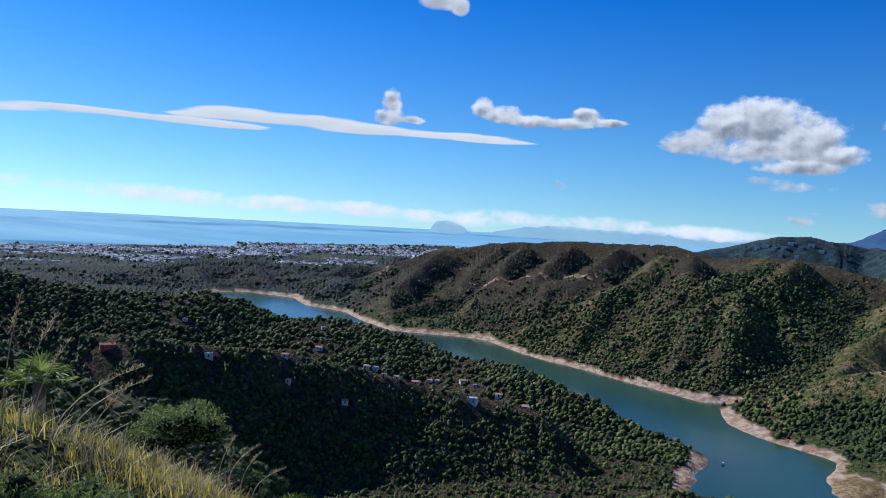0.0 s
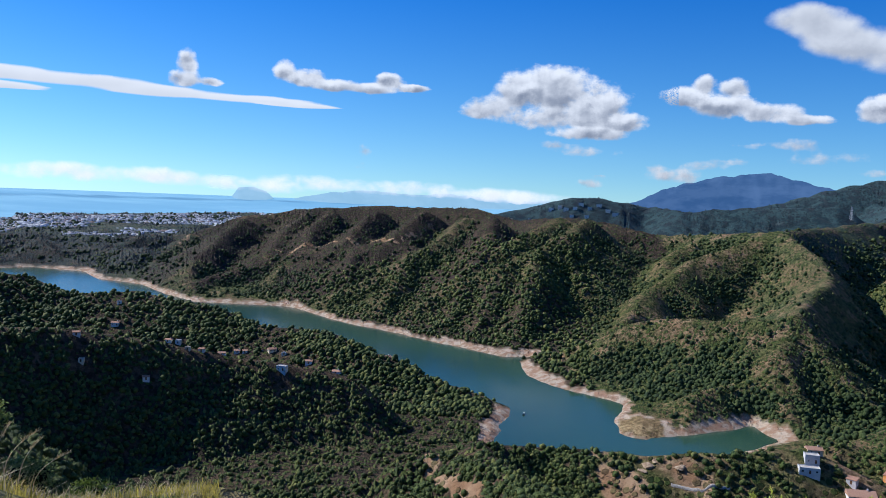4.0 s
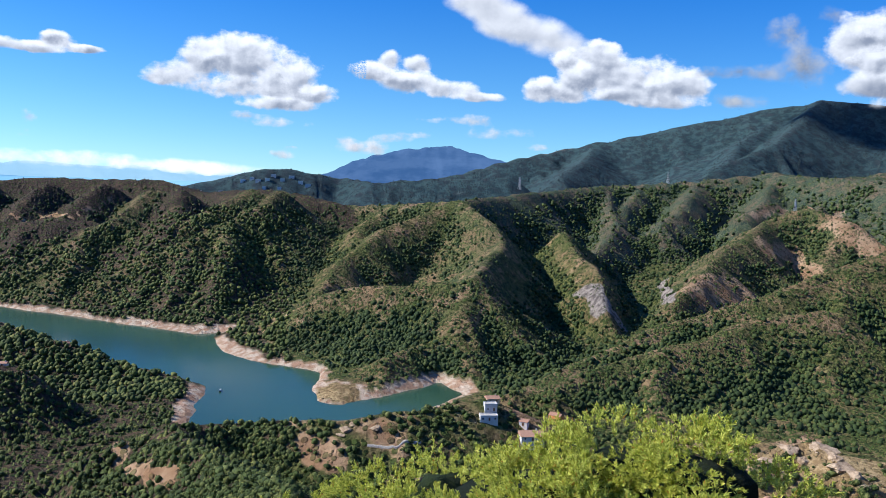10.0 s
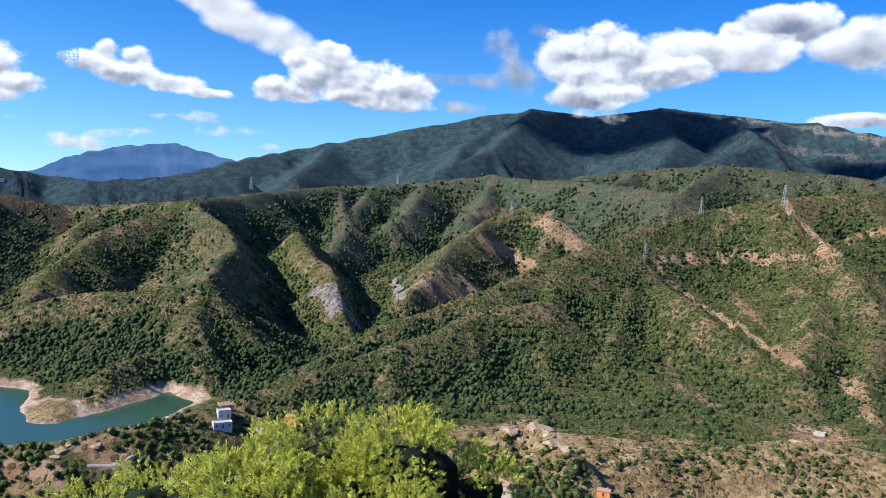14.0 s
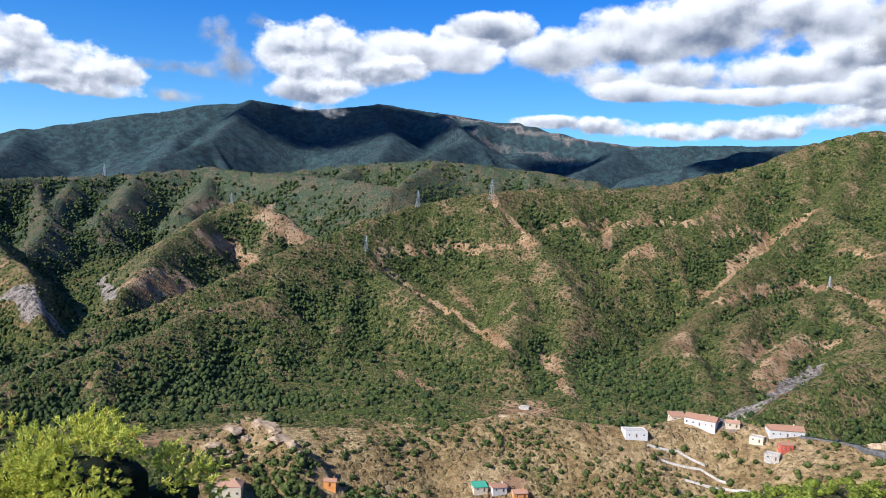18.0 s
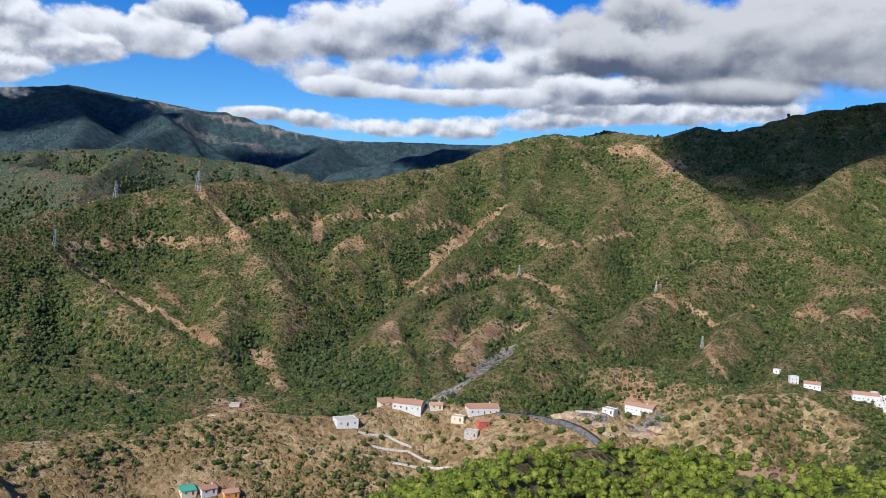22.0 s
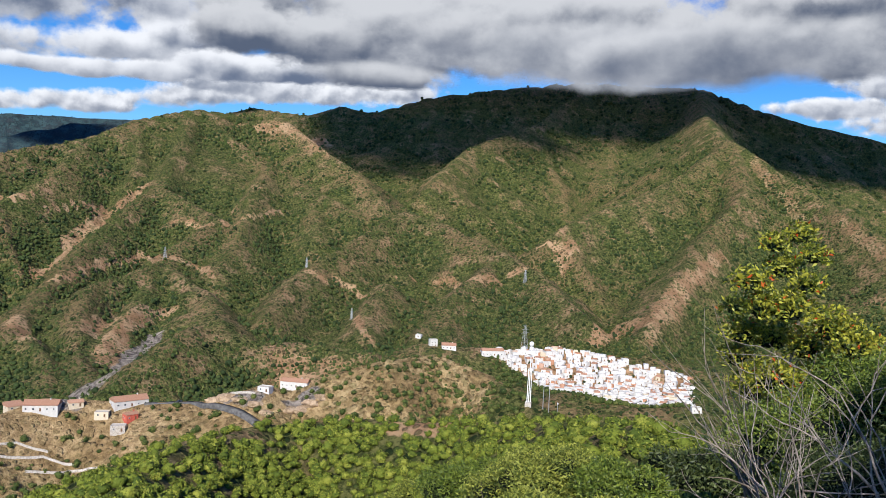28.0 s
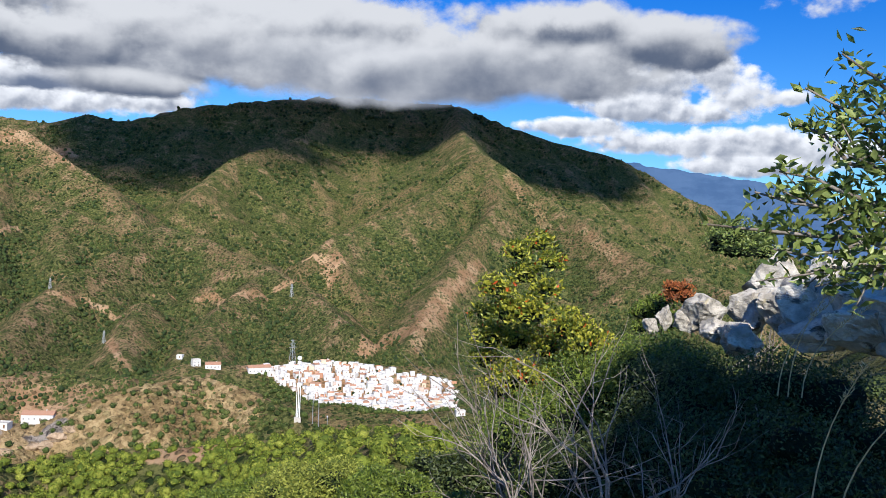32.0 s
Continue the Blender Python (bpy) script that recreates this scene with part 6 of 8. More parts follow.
# dead, bleached shrubs
for n, (b, d, tall) in enumerate(((135.8, 6.0, 2.1), (138.0, 5.4, 2.5), (142.0, 5.2, 2.7), (144.2, 5.6, 2.5), (150.5, 5.4, 1.5), (152.5, 5.4, 1.4))):
    rng = np.random.default_rng(40 + n)
    x, y, z = near_ground(b, d)
    thing = tagged(new("dead_shrub"), "leafless dead shrub with bleached grey twigs", "shrub", "dead shrubs")
    base = 200 - d * math.tan(radians(25.0))
    thing.location = (x, y, min(z, base))
    bpy.context.view_layer.update()
    for i in range(2):
        a = rng.uniform(0, 6.283)
        under(sticks("stem", branching(rng, (x + 0.06 * math.cos(a), y + 0.06 * math.sin(a), min(z, base)), (0.35 * math.cos(a), 0.35 * math.sin(a), 1), tall * 0.33 + max(0, base - z), 0.021, 3, 0.75, []), DEADWOOD), thing)

shrub("mastic_bush", "dense green mastic bush with sunlit top", 140.2, 11.0, 198.6, 2.2, 3.0, 15000, 0.04, DENSE, 51, clump=22)
shrub("mastic_bush", "dense green mastic bush with sunlit top", 143.2, 10.4, 198.91, 2.4, 3.2, 17000, 0.038, DENSE, 52, clump=22)
shrub("mastic_bush", "dense green mastic bush with sunlit top", 146.2, 9.8, 199.1, 2.2, 3.0, 15000, 0.036, DENSE, 53, clump=22)
# the same mastic with darker leaves, shade painted into their colour
shrub("mastic_bush", "mastic bush with shade painted into darker leaves", 148.9, 8.6, 199.19, 2.2, 3.0, 15000, 0.034, OAK_AND_SHADE, 54, clump=22)
shrub("mastic_bush", "mastic bush with shade painted into darker leaves", 151.9, 8.0, 199.12, 2.0, 2.8, 15000, 0.032, OAK_AND_SHADE, 55, clump=22)
shrub("mastic_bush", "mastic bush with shade painted into darker leaves", 154.7, 7.6, 199.19, 2.0, 2.8, 12000, 0.032, OAK_AND_SHADE, 58, clump=22)
shrub("mastic_bush", "mastic bush with shade painted into darker leaves", 142.2, 8.4, 198.4, 1.9, 2.6, 11000, 0.034, OAK_AND_SHADE, 59, clump=22)
shrub("mastic_bush", "mastic bush with shade painted into darker leaves", 146.1, 7.4, 198.69, 1.9, 2.6, 13000, 0.031, OAK_AND_SHADE, 81, clump=22)
shrub("mastic_bush", "mastic bush with shade painted into darker leaves", 150.2, 6.8, 198.8, 1.9, 2.6, 13000, 0.03, OAK_AND_SHADE, 82, clump=22)
shrub("mastic_bush", "mastic bush with shade painted into darker leaves", 153.7, 6.4, 198.88, 1.8, 2.6, 10000, 0.03, OAK_AND_SHADE, 83, clump=22)
shrub("oak_bush", "dark green holm oak bush below the slope", 131.0, 40, 189.4, 4.2, 4.5, 2600, 0.20, OAK_AND_SHADE, 56)
shrub("oak_bush", "dark green holm oak bush below the slope", 134.0, 34, 191.6, 4.0, 4.5, 2600, 0.18, OAK_AND_SHADE, 57)
for n, (b, d, el, w) in enumerate(((117.5, 30, -16.5, 3.4), (121, 27, -15.6, 3.6), (124.5, 26, -15.4, 3.6), (128, 24, -15.8, 3.2), (122.5, 20, -18.6, 2.6), (127.5, 18, -18.8, 2.6), (131.5, 17, -17.4, 2.4), (114, 33, -18.2, 3.0))):
    shrub("young_pine", "bushy yellow-green young pine below the viewpoint", b, d, 200 + d * math.tan(radians(el)), w, w * 0.9, 9500, 0.095, YOUNG if n % 3 else DENSE, 60 + n, group="young pines below the viewpoint")
shrub("rusty_bush", "rust-red dying bush behind pale rocks", 146.7, 17, 199.2, 0.6, 0.7, 700, 0.06, RUSTY, 71)
shrub("green_bush", "leafy green bush behind pale rocks", 145.4, 18, 199.0, 1.0, 1.3, 1800, 0.06, DENSE, 72)
shrub("green_bush", "leafy green bush behind pale rocks", 150.3, 20, 200.6, 1.6, 1.6, 2200, 0.07, OLIVE, 73)
shrub("green_bush", "round green bush on the grassy slope", -17.0, 21, 195.6, 2.2, 1.6, 3200, 0.07, SAGE, 74)
shrub("green_bush", "low green bush on the grassy slope", -13.5, 20, 194.0, 1.6, 1.2, 2200, 0.06, SAGE, 75)
shrub("green_bush", "low green bush on the grassy slope", -9.5, 18, 193.9, 1.5, 1.0, 2200, 0.06, DENSE, 76)
shrub("green_bush", "low leafy bush at the edge of the grass", -6.0, 16, 194.2, 1.5, 1.0, 2200, 0.05, DENSE, 77)
shrub("leafy_bush", "small broad-leaved bush among dry grass", -22.5, 7.0, 197.9, 0.8, 0.6, 1200, 0.035, SAGE, 78)
shrub("leafy_bush", "small broad-leaved bush among dry grass", -17.0, 7.6, 197.35, 0.9, 0.6, 1200, 0.035, SAGE, 79)
shrub("leafy_bush", "small broad-leaved bush among dry grass", -27.5, 7.0, 198.0, 0.9, 0.7, 1200, 0.035, SAGE, 80)


# limestone boulders on the slope
def boulder(bearing, dist, el, wide, tall, seed, label):
    rng = np.random.default_rng(seed)
    bm = bmesh.new()
    bmesh.ops.create_icosphere(bm, subdivisions=4, radius=1.0)
    cuts = rng.normal(size=(24, 3))
    cuts /= np.linalg.norm(cuts, axis=1)[:, None]
    depth = rng.uniform(0.5, 0.92, 24)
    for v in bm.verts:
        p = np.array(v.co[:])
        for c, d in zip(cuts, depth):
            over = p @ c - d
            if over > 0:
                p = p - c * over
        n = noise.fractal(Vector(p) * 2.4 + Vector((seed, 0, 0)), 0.6, 2.3, 7) * 0.15 - 0.06 * abs(noise.noise(Vector((p[0], p[1], p[2] * 2.6)) * 1.7 + Vector((0, seed, 0)))) ** 0.5
        v.co = Vector(p * (1 + n)) * 1.15
        v.co.x *= wide / 2.2
        v.co.y *= wide / 2 * 0.85
        v.co.z *= tall / 2
    me = bpy.data.meshes.new("boulder")
    bm.to_mesh(me)
    bm.free()
    me.materials.append(LIMESTONE)
    ob = new("boulder", me)
    x, y = near(bearing, dist)
    ob.matrix_world = pose(x, y, 200 + dist * math.tan(radians(el)), 0, rng.uniform(-15, 15), rng.uniform(0, 360))
    return tagged(ob, label, "rock", "limestone boulders")


for n, (b, d, el, w, h) in enumerate(((152.6, 16, -2.6, 1.25, 1.1), (151.2, 15, -4.6, 1.0, 0.9), (153.6, 14.5, -4.6, 1.3, 0.9), (148.4, 14, -4.8, 0.85, 0.8), (147.2, 14, -5.4, 0.4, 0.5), (146.0, 14, -5.4, 0.35, 0.45), (145.0, 14, -5.9, 0.35, 0.3),
                                      (149.2, 13.5, -6.0, 0.7, 0.4), (150.6, 13, -6.6, 0.8, 0.5), (154.8, 13, -4.2, 1.3, 1.0), (156.6, 13, -3.6, 1.5, 1.1), (158.4, 12.5, -3.4, 1.5, 1.2), (155.6, 12.4, -5.6, 1.2, 0.6), (157.6, 12, -5.2, 1.3, 0.8), (160, 12, -4, 1.6, 1.4))):
    boulder(b, d, el, w, h, 200 + n, "pale weathered limestone boulder" if n < 9 else "grey fissured limestone slab in shade")

# the wild olive branch that hangs into view
rng = np.random.default_rng(23)
thing = tagged(new("wild_olive"), "wild olive with small oval leaves reaching in from the side", "tree", "shrubs round the viewpoint")
bx, by, bz = near_ground(168, 3.0)
thing.location = (bx, by, bz)
bpy.context.view_layer.update()
runs, spots = [], []
root = Vector((bx, by, bz + 0.6))
runs.append(([Vector((bx, by, bz)), root, Vector((*near(164, 2.95), 200.0))], [0.05, 0.045, 0.03]))
for b0, e0, b1, e1 in ((164, 0.0, 148.2, 1.0), (164, 0.5, 151.4, 3.0), (163, 1.0, 153.0, 4.6), (163, 2.0, 153.8, 7.4), (163, 3.0, 154.4, 9.4), (163, 0.0, 152.6, -0.6), (164, 4.0, 156.4, 11.2), (162, 1.0, 155.6, 2.2), (163, -0.5, 154.6, -2.0), (164, 2, 157.0, 5.4), (164, 3, 158, 8.0), (163, -1, 157.5, -1.5)):
    p, q = Vector((*near(b0, 2.95), 200 + 2.95 * math.tan(radians(e0)))), Vector((*near(b1, 2.8), 200 + 2.8 * math.tan(radians(e1))))
    pts = [p.lerp(q, t) + Vector(rng.normal(0, 0.012, 3)) for t in np.linspace(0, 1, 7)]
    runs.append((pts, [0.014 * (1 - 0.13 * i) for i in range(7)]))
    for i in range(120):
        t = rng.uniform(0.25, 1.0)
        spots.append(p.lerp(q, t) + Vector(rng.normal(0, 0.022 + 0.03 * (1 - t), 3)))
    for j in range(3):
        t = rng.uniform(0.45, 0.85)
        m = p.lerp(q, t)
        e = m + Vector(rng.normal(0, 0.09, 3)) + (q - p).normalized() * 0.08
        runs.append(([m, m.lerp(e, 0.5), e], [0.004, 0.003, 0.002]))
        spots += [m.lerp(e, s) + Vector(rng.normal(0, 0.012, 3)) for s in np.linspace(0.3, 1, 12)]
under(sticks("branch_work", runs, BARK), thing, "slender grey branches")
under(leaves("foliage", np.array(spots), 0.019, 0.048, OLIVE, rng, 0.4), thing, "small glossy oval leaves")


# a pine behind the viewpoint, never in view, added to shade the shrubs
rng = np.random.default_rng(26)
x, y, z = near_ground(-96, 4.8)
pine = tagged(new("shade_pine"), "tall umbrella pine out of view, added to shade the shrubs", "tree")
pine.location = (x, y, z)
bpy.context.view_layer.update()
under(sticks("trunk", [([Vector((x, y, z - 0.3)), Vector((x + 0.1, y - 0.5, z + 3.5)), Vector((-5.9, -1.9, 205.4))], [0.22, 0.19, 0.13])], BARK), pine, "rough grey-brown trunk")
clumps = [(-5.7 + rng.uniform(-1.7, 1.5), -1.7 + rng.uniform(-1.6, 1.2), 206.4 + rng.uniform(-0.5, 0.6), 0.85, 0.85, 0.45) for i in range(26)] + [(-6.2 + rng.uniform(-1.1, 0.9), 0.5 + rng.uniform(-0.9, 0.8), 206.6 + rng.uniform(-0.4, 0.4), 0.8, 0.8, 0.45) for i in range(14)]
runs = []
for c in clumps:
    branching(rng, (-5.9, -1.9, 205.2), (c[0] + 5.9, c[1] + 1.9, c[2] - 205.2), math.dist(c[:3], (-5.9, -1.9, 205.2)) * 0.5, 0.05, 1, 0.3, runs)
under(sticks("limb_work", runs, BARK), pine)
under(leaves("foliage", in_clumps(rng, clumps, 16000, 0.2), 0.12, 0.30, DENSE, rng), pine)


# a second pine out of view, added to shade the rocks
rng = np.random.default_rng(27)
tx, ty = -2.9, -5.5
tz = float(surface(np.array([tx]), np.array([ty]))[0])
pine = tagged(new("shade_pine"), "umbrella pine out of view, added to shade the rocky outcrop", "tree")
pine.location = (tx, ty, tz)
bpy.context.view_layer.update()
under(sticks("trunk", [([Vector((tx, ty, tz - 0.3)), Vector((tx - 0.1, ty, tz + 3.0)), Vector((tx, ty, 204.2))], [0.2, 0.17, 0.11])], BARK), pine, "rough grey-brown trunk")
clumps = [(tx + 0.2 + rng.uniform(-1.5, 1.5), ty + rng.uniform(-1.5, 1.2), 205.0 + rng.uniform(-0.6, 0.7), 0.95, 0.95, 0.5) for i in range(8)]
runs = []
for c in clumps:
    branching(rng, (tx, ty, 204.0), (c[0] - tx, c[1] - ty, c[2] - 204.0), math.dist(c[:3], (tx, ty, 204.0)) * 0.5, 0.05, 1, 0.3, runs)
under(sticks("limb_work", runs, BARK), pine)
under(leaves("foliage", in_clumps(rng, clumps, 12000, 0.2), 0.12, 0.30, DENSE, rng), pine)


# grass on the slope
def blades(name, label, rng, zone, count, length, width, mat, droop=0.5):
    """Grass blades over a piece of ground; zone: bearings and distances."""
    b, d = np.radians(rng.uniform(zone[0], zone[1], count)), rng.uniform(zone[2] ** 2, zone[3] ** 2, count) ** 0.5
    x, y = d * np.sin(b), d * np.cos(b)
    keep = fbm(x * 1.7, y * 1.7, 3, 5) > -0.05
    x, y = x[keep], y[keep]
    n = len(x)
    z = surface(x, y)
    a, L, W = rng.uniform(0, 6.283, n), length * rng.uniform(0.45, 1.25, n), width * rng.uniform(0.7, 1.3, n)
    a = a * 0.7 + 0.3
    lean = rng.uniform(0.1, droop, n)
    dx, dy = np.cos(a), np.sin(a)
    rows = []
    for t, w in ((0, 1.0), (0.5, 0.8), (1.0, 0.08)):
        r, hgt = L * lean * t * t, L * t * (1 - 0.35 * lean * t)
        cx_, cy_, cz_ = x + dx * r, y + dy * r, z - 0.03 + hgt
        rows += [np.stack([cx_ - dy * W * w / 2, cy_ + dx * W * w / 2, cz_], -1), np.stack([cx_ + dy * W * w / 2, cy_ - dx * W * w / 2, cz_], -1)]
    v = np.stack(rows, 1).reshape(-1, 3)
    i = np.arange(n)[:, None] * 6
    fa = np.concatenate([i + np.array([[0, 1, 3, 2]]), i + np.array([[2, 3, 5, 4]])], 1).reshape(-1, 4)
    return tagged(mesh_object(name, v, fa, mat), label, "grass", kind="stuff")


rng = np.random.default_rng(24)
blades("grass", "yellow-green sunlit grass on the near slope", rng, (-45, -1, 5.5, 21), 52000, 0.26, 0.012, GRASS, 1.2)
blades("dry_grass", "straw-coloured dry grass tufts on the near slope", rng, (-45, -2, 5.5, 20), 15000, 0.38, 0.010, STRAW, 1.3)
blades("grass", "short grass under the shrubs", rng, (-5, 175, 2.0, 14), 9000, 0.25, 0.010, GRASS)
blades("dry_grass", "dry straw grass below the boulders", rng, (151, 156, 8.0, 10), 120, 0.9, 0.012, STRAW, 0.9)


def stalk(bearing, dist, el, tall, lean, seed):
    """A tall grass stem with a feathery seed head."""
    rng = np.random.default_rng(seed)
    x, y = near(bearing, dist)
    z = 200 + dist * math.tan(radians(el))
    pts = [Vector((x + lean * tall * t * t, y, z - 0.1 + (tall + 0.1) * t * (1 - 0.25 * abs(lean) * t))) for t in np.linspace(0, 1, 8)]
    thing = tagged(new("grass_stalk"), "tall dry grass stalk with a seed head", "grass", "tall grass stalks")
    thing.location = pts[0]
    bpy.context.view_layer.update()
    under(sticks("stem", [(pts, [0.0055 * (1 - 0.08 * i) for i in range(8)])], STRAW), thing)
    head = np.array([pts[-2].lerp(pts[-1], t) if t > 0 else pts[-3].lerp(pts[-2], 1 + t) for t in rng.uniform(-1, 1, 70)])
    under(leaves("seed_head", head + rng.normal(0, 0.006, head.shape), 0.006, 0.035, STRAW, rng, -0.6), thing, "feathery straw-coloured seed head")


for n, (b, d, el, h, l) in enumerate(((-27.6, 5.6, -13, 0.75, 0.12), (-26.6, 5.6, -13, 0.66, 0.3), (-26.0, 5.8, -14, 0.62, 0.35), (-25.0, 5.8, -15, 0.70, 0.85), (-24.0, 6.0, -15, 0.62, 0.9), (-23.0, 6.4, -16, 0.60, 0.5), (-14.5, 9.0, -17.5, 0.5, 0.35), (-13.8, 9.0, -17.5, 0.45, 0.7),
                                      (-13.0, 9.5, -18, 0.45, 0.5), (-12.2, 9.5, -18.5, 0.42, 0.9), (153.2, 7.0, -9, 0.8, -0.5), (153.8, 7.0, -9, 0.85, -0.35), (154.6, 7.2, -9, 0.8, -0.6), (155.5, 5.0, -16, 0.9, -0.3), (157.0, 4.6, -17, 0.9, -0.5))):
    stalk(b, d, el, h, l, 90 + n)

# the dwarf fan palm
rng = np.random.default_rng(25)
x, y = near(-25.6, 11.0)
z = 200 + 11.0 * math.tan(radians(-11.4))
palm = tagged(new("fan_palm"), "small dwarf fan palm with spiky fronds above the grass", "palm")
gz = near_ground(-25.6, 11.0)[2]
palm.location = (x, y, gz)
bpy.context.view_layer.update()
under(sticks("trunk", [([Vector((x, y, min(gz, z - 0.3))), Vector((x, y, z))], [0.09, 0.08])], BARK), palm, "shaggy brown trunk")
for i in range(13):
    a, e = i * 2.4, rng.uniform(0.1, 1.3)
    d = Vector((math.cos(a) * math.cos(e), math.sin(a) * math.cos(e), math.sin(e)))
    hub = Vector((x, y, z)) + d * 0.22
    s = d.cross(Vector((0, 0, 1))).normalized()
    vs, fs = [], []
    for j in range(15):
        w = (j / 14 - 0.5) * 3.6
        r = (d * math.cos(w) + s * math.sin(w)).normalized()
        q = r.cross(d.cross(s)).normalized()
        tip = hub + r * 0.26 + Vector((0, 0, -0.05))
        m = hub + r * 0.12
        fs += [(len(vs), len(vs) + 1, len(vs) + 2), (len(vs), len(vs) + 2, len(vs) + 3)]
        vs += [hub, m + q * 0.012, tip, m - q * 0.012]
    frond = under(mesh_object("frond", [tuple(v) for v in vs], fs, PALM), palm)
    under(sticks("leaf_stalk", [([Vector((x, y, z)), hub], [0.006, 0.005])], BARK), palm)

# ---- houses, village, pylons, road ----
WHITEWASH = plain("whitewash", (0.46, 0.44, 0.42), (0.68, 0.67, 0.65), 0.5, 0.9, 0.0, per="each")
CREAM = plain("cream_render", (0.50, 0.42, 0.30), (0.66, 0.57, 0.44), 0.5, 0.9, 0.0, per="each")
REDWALL = plain("red_paint", (0.42, 0.07, 0.05), (0.55, 0.14, 0.09), 0.6, 0.8)
ORANGE = plain("orange_paint", (0.60, 0.22, 0.06), (0.72, 0.32, 0.10), 0.6, 0.8)
RUBBLE = plain("rubble_stone", (0.26, 0.23, 0.20), (0.56, 0.51, 0.45), 1.2, 0.95, 0.1)
TILES = plain("terracotta_tiles", (0.29, 0.15, 0.095), (0.46, 0.27, 0.18), 1.5, 0.85, 0.08, per="each")
GREENTIN = plain("green_sheet_roof", (0.05, 0.26, 0.17), (0.08, 0.36, 0.24), 1.0, 0.5)
GLASS = plain("dark_window_glass", (0.02, 0.025, 0.03), (0.06, 0.07, 0.09), 0.8, 0.15, 0.0, 0.6)
TIMBER = plain("brown_door_wood", (0.10, 0.05, 0.025), (0.20, 0.11, 0.06), 2.0, 0.7)
STEEL = plain("galvanised_steel", (0.30, 0.31, 0.32), (0.48, 0.49, 0.50), 1.5, 0.55, 0.0, 0.5, 0.6)
MASTWHITE = plain("white_painted_steel", (0.70, 0.70, 0.70), (0.85, 0.85, 0.84), 1.0, 0.5)
k = Nodes("asphalt")
ASPHALT = k.done(k.mix(k.ramp(k.noise(0.4, 6), 0.35, 0.65), (0.075, 0.073, 0.072), (0.140, 0.136, 0.130)), 0.95, 0.1)
CONCRETE = plain("pale_concrete", (0.36, 0.33, 0.29), (0.52, 0.48, 0.42), 0.8, 0.9)
WALLS = {"white": WHITEWASH, "cream": CREAM, "red": REDWALL, "orange": ORANGE, "stone": RUBBLE, "green": CREAM}


def box(bm, x0, x1, y0, y1, z0, z1):
    m = bmesh.ops.create_cube(bm, size=1.0)["verts"]
    for v in m:
        v.co = ((x0 + x1) / 2 + v.co.x * (x1 - x0), (y0 + y1) / 2 + v.co.y * (y1 - y0), (z0 + z1) / 2 + v.co.z * (z1 - z0))
    return m


def part(name, bm, material, parent, label=""):
    """Links a bmesh as one mesh under a thing or a part; places are the thing's own."""
    me = bpy.data.meshes.new(name)
    bm.to_mesh(me)
    bm.free()
    me.materials.append(material)
    ob = new(name, me)
    ob.parent = parent
    return tagged(ob, label)


def wall_part(thing, w, l, h, foot, mat, parapet):
    bm = bmesh.new()
    box(bm, -w / 2, w / 2, -l / 2, l / 2, -foot, h)
    if parapet:  # a low wall round the flat roof
        for x0, x1, y0, y1 in ((-w / 2, w / 2, -l / 2, -l / 2 + 0.25), (-w / 2, w / 2, l / 2 - 0.25, l / 2), (-w / 2, -w / 2 + 0.25, -l / 2 + 0.25, l / 2 - 0.25), (w / 2 - 0.25, w / 2, -l / 2 + 0.25, l / 2 - 0.25)):
            box(bm, x0, x1, y0, y1, h + 0.002, h + 0.5)
    return part("wall", bm, mat, thing)


def roof_part(thing, w, l, h, kind, mat):
    bm = bmesh.new()
    e, rise = 0.35, min(w, l) * 0.24
    W, L = w / 2 + e, l / 2 + e
    if kind == "flat":
        box(bm, -w / 2 + 0.25, w / 2 - 0.25, -l / 2 + 0.25, l / 2 - 0.25, h + 0.004, h + 0.10)
    else:
        if kind == "gable":
            top = [(-W, 0, h + rise), (W, 0, h + rise)]
        elif kind == "shed":
            top = [(-W, L * 0.98, h + rise), (W, L * 0.98, h + rise)]
        else:
            top = [(-W * 0.45, 0, h + rise), (W * 0.45, 0, h + rise)]
        low = [(-W, -L, h + 0.003), (W, -L, h + 0.003), (W, L, h + 0.003), (-W, L, h + 0.003)]
        under_v = [bm.verts.new((x, y, z)) for x, y, z in low]
        eave = [bm.verts.new((x, y, z + 0.18)) for x, y, z in low]
        a, b = (bm.verts.new((x, y, z + 0.18)) for x, y, z in top)
        for fa in ((under_v[3], under_v[2], under_v[1], under_v[0]), (under_v[0], under_v[1], eave[1], eave[0]), (under_v[1], under_v[2], eave[2], eave[1]), (under_v[2], under_v[3], eave[3], eave[2]), (under_v[3], under_v[0], eave[0], eave[3]),
                   (eave[0], eave[1], b, a), (eave[2], eave[3], a, b), (eave[1], eave[2], b), (eave[3], eave[0], a)):
            bm.faces.new(fa)
    return part("roof", bm, mat, thing)


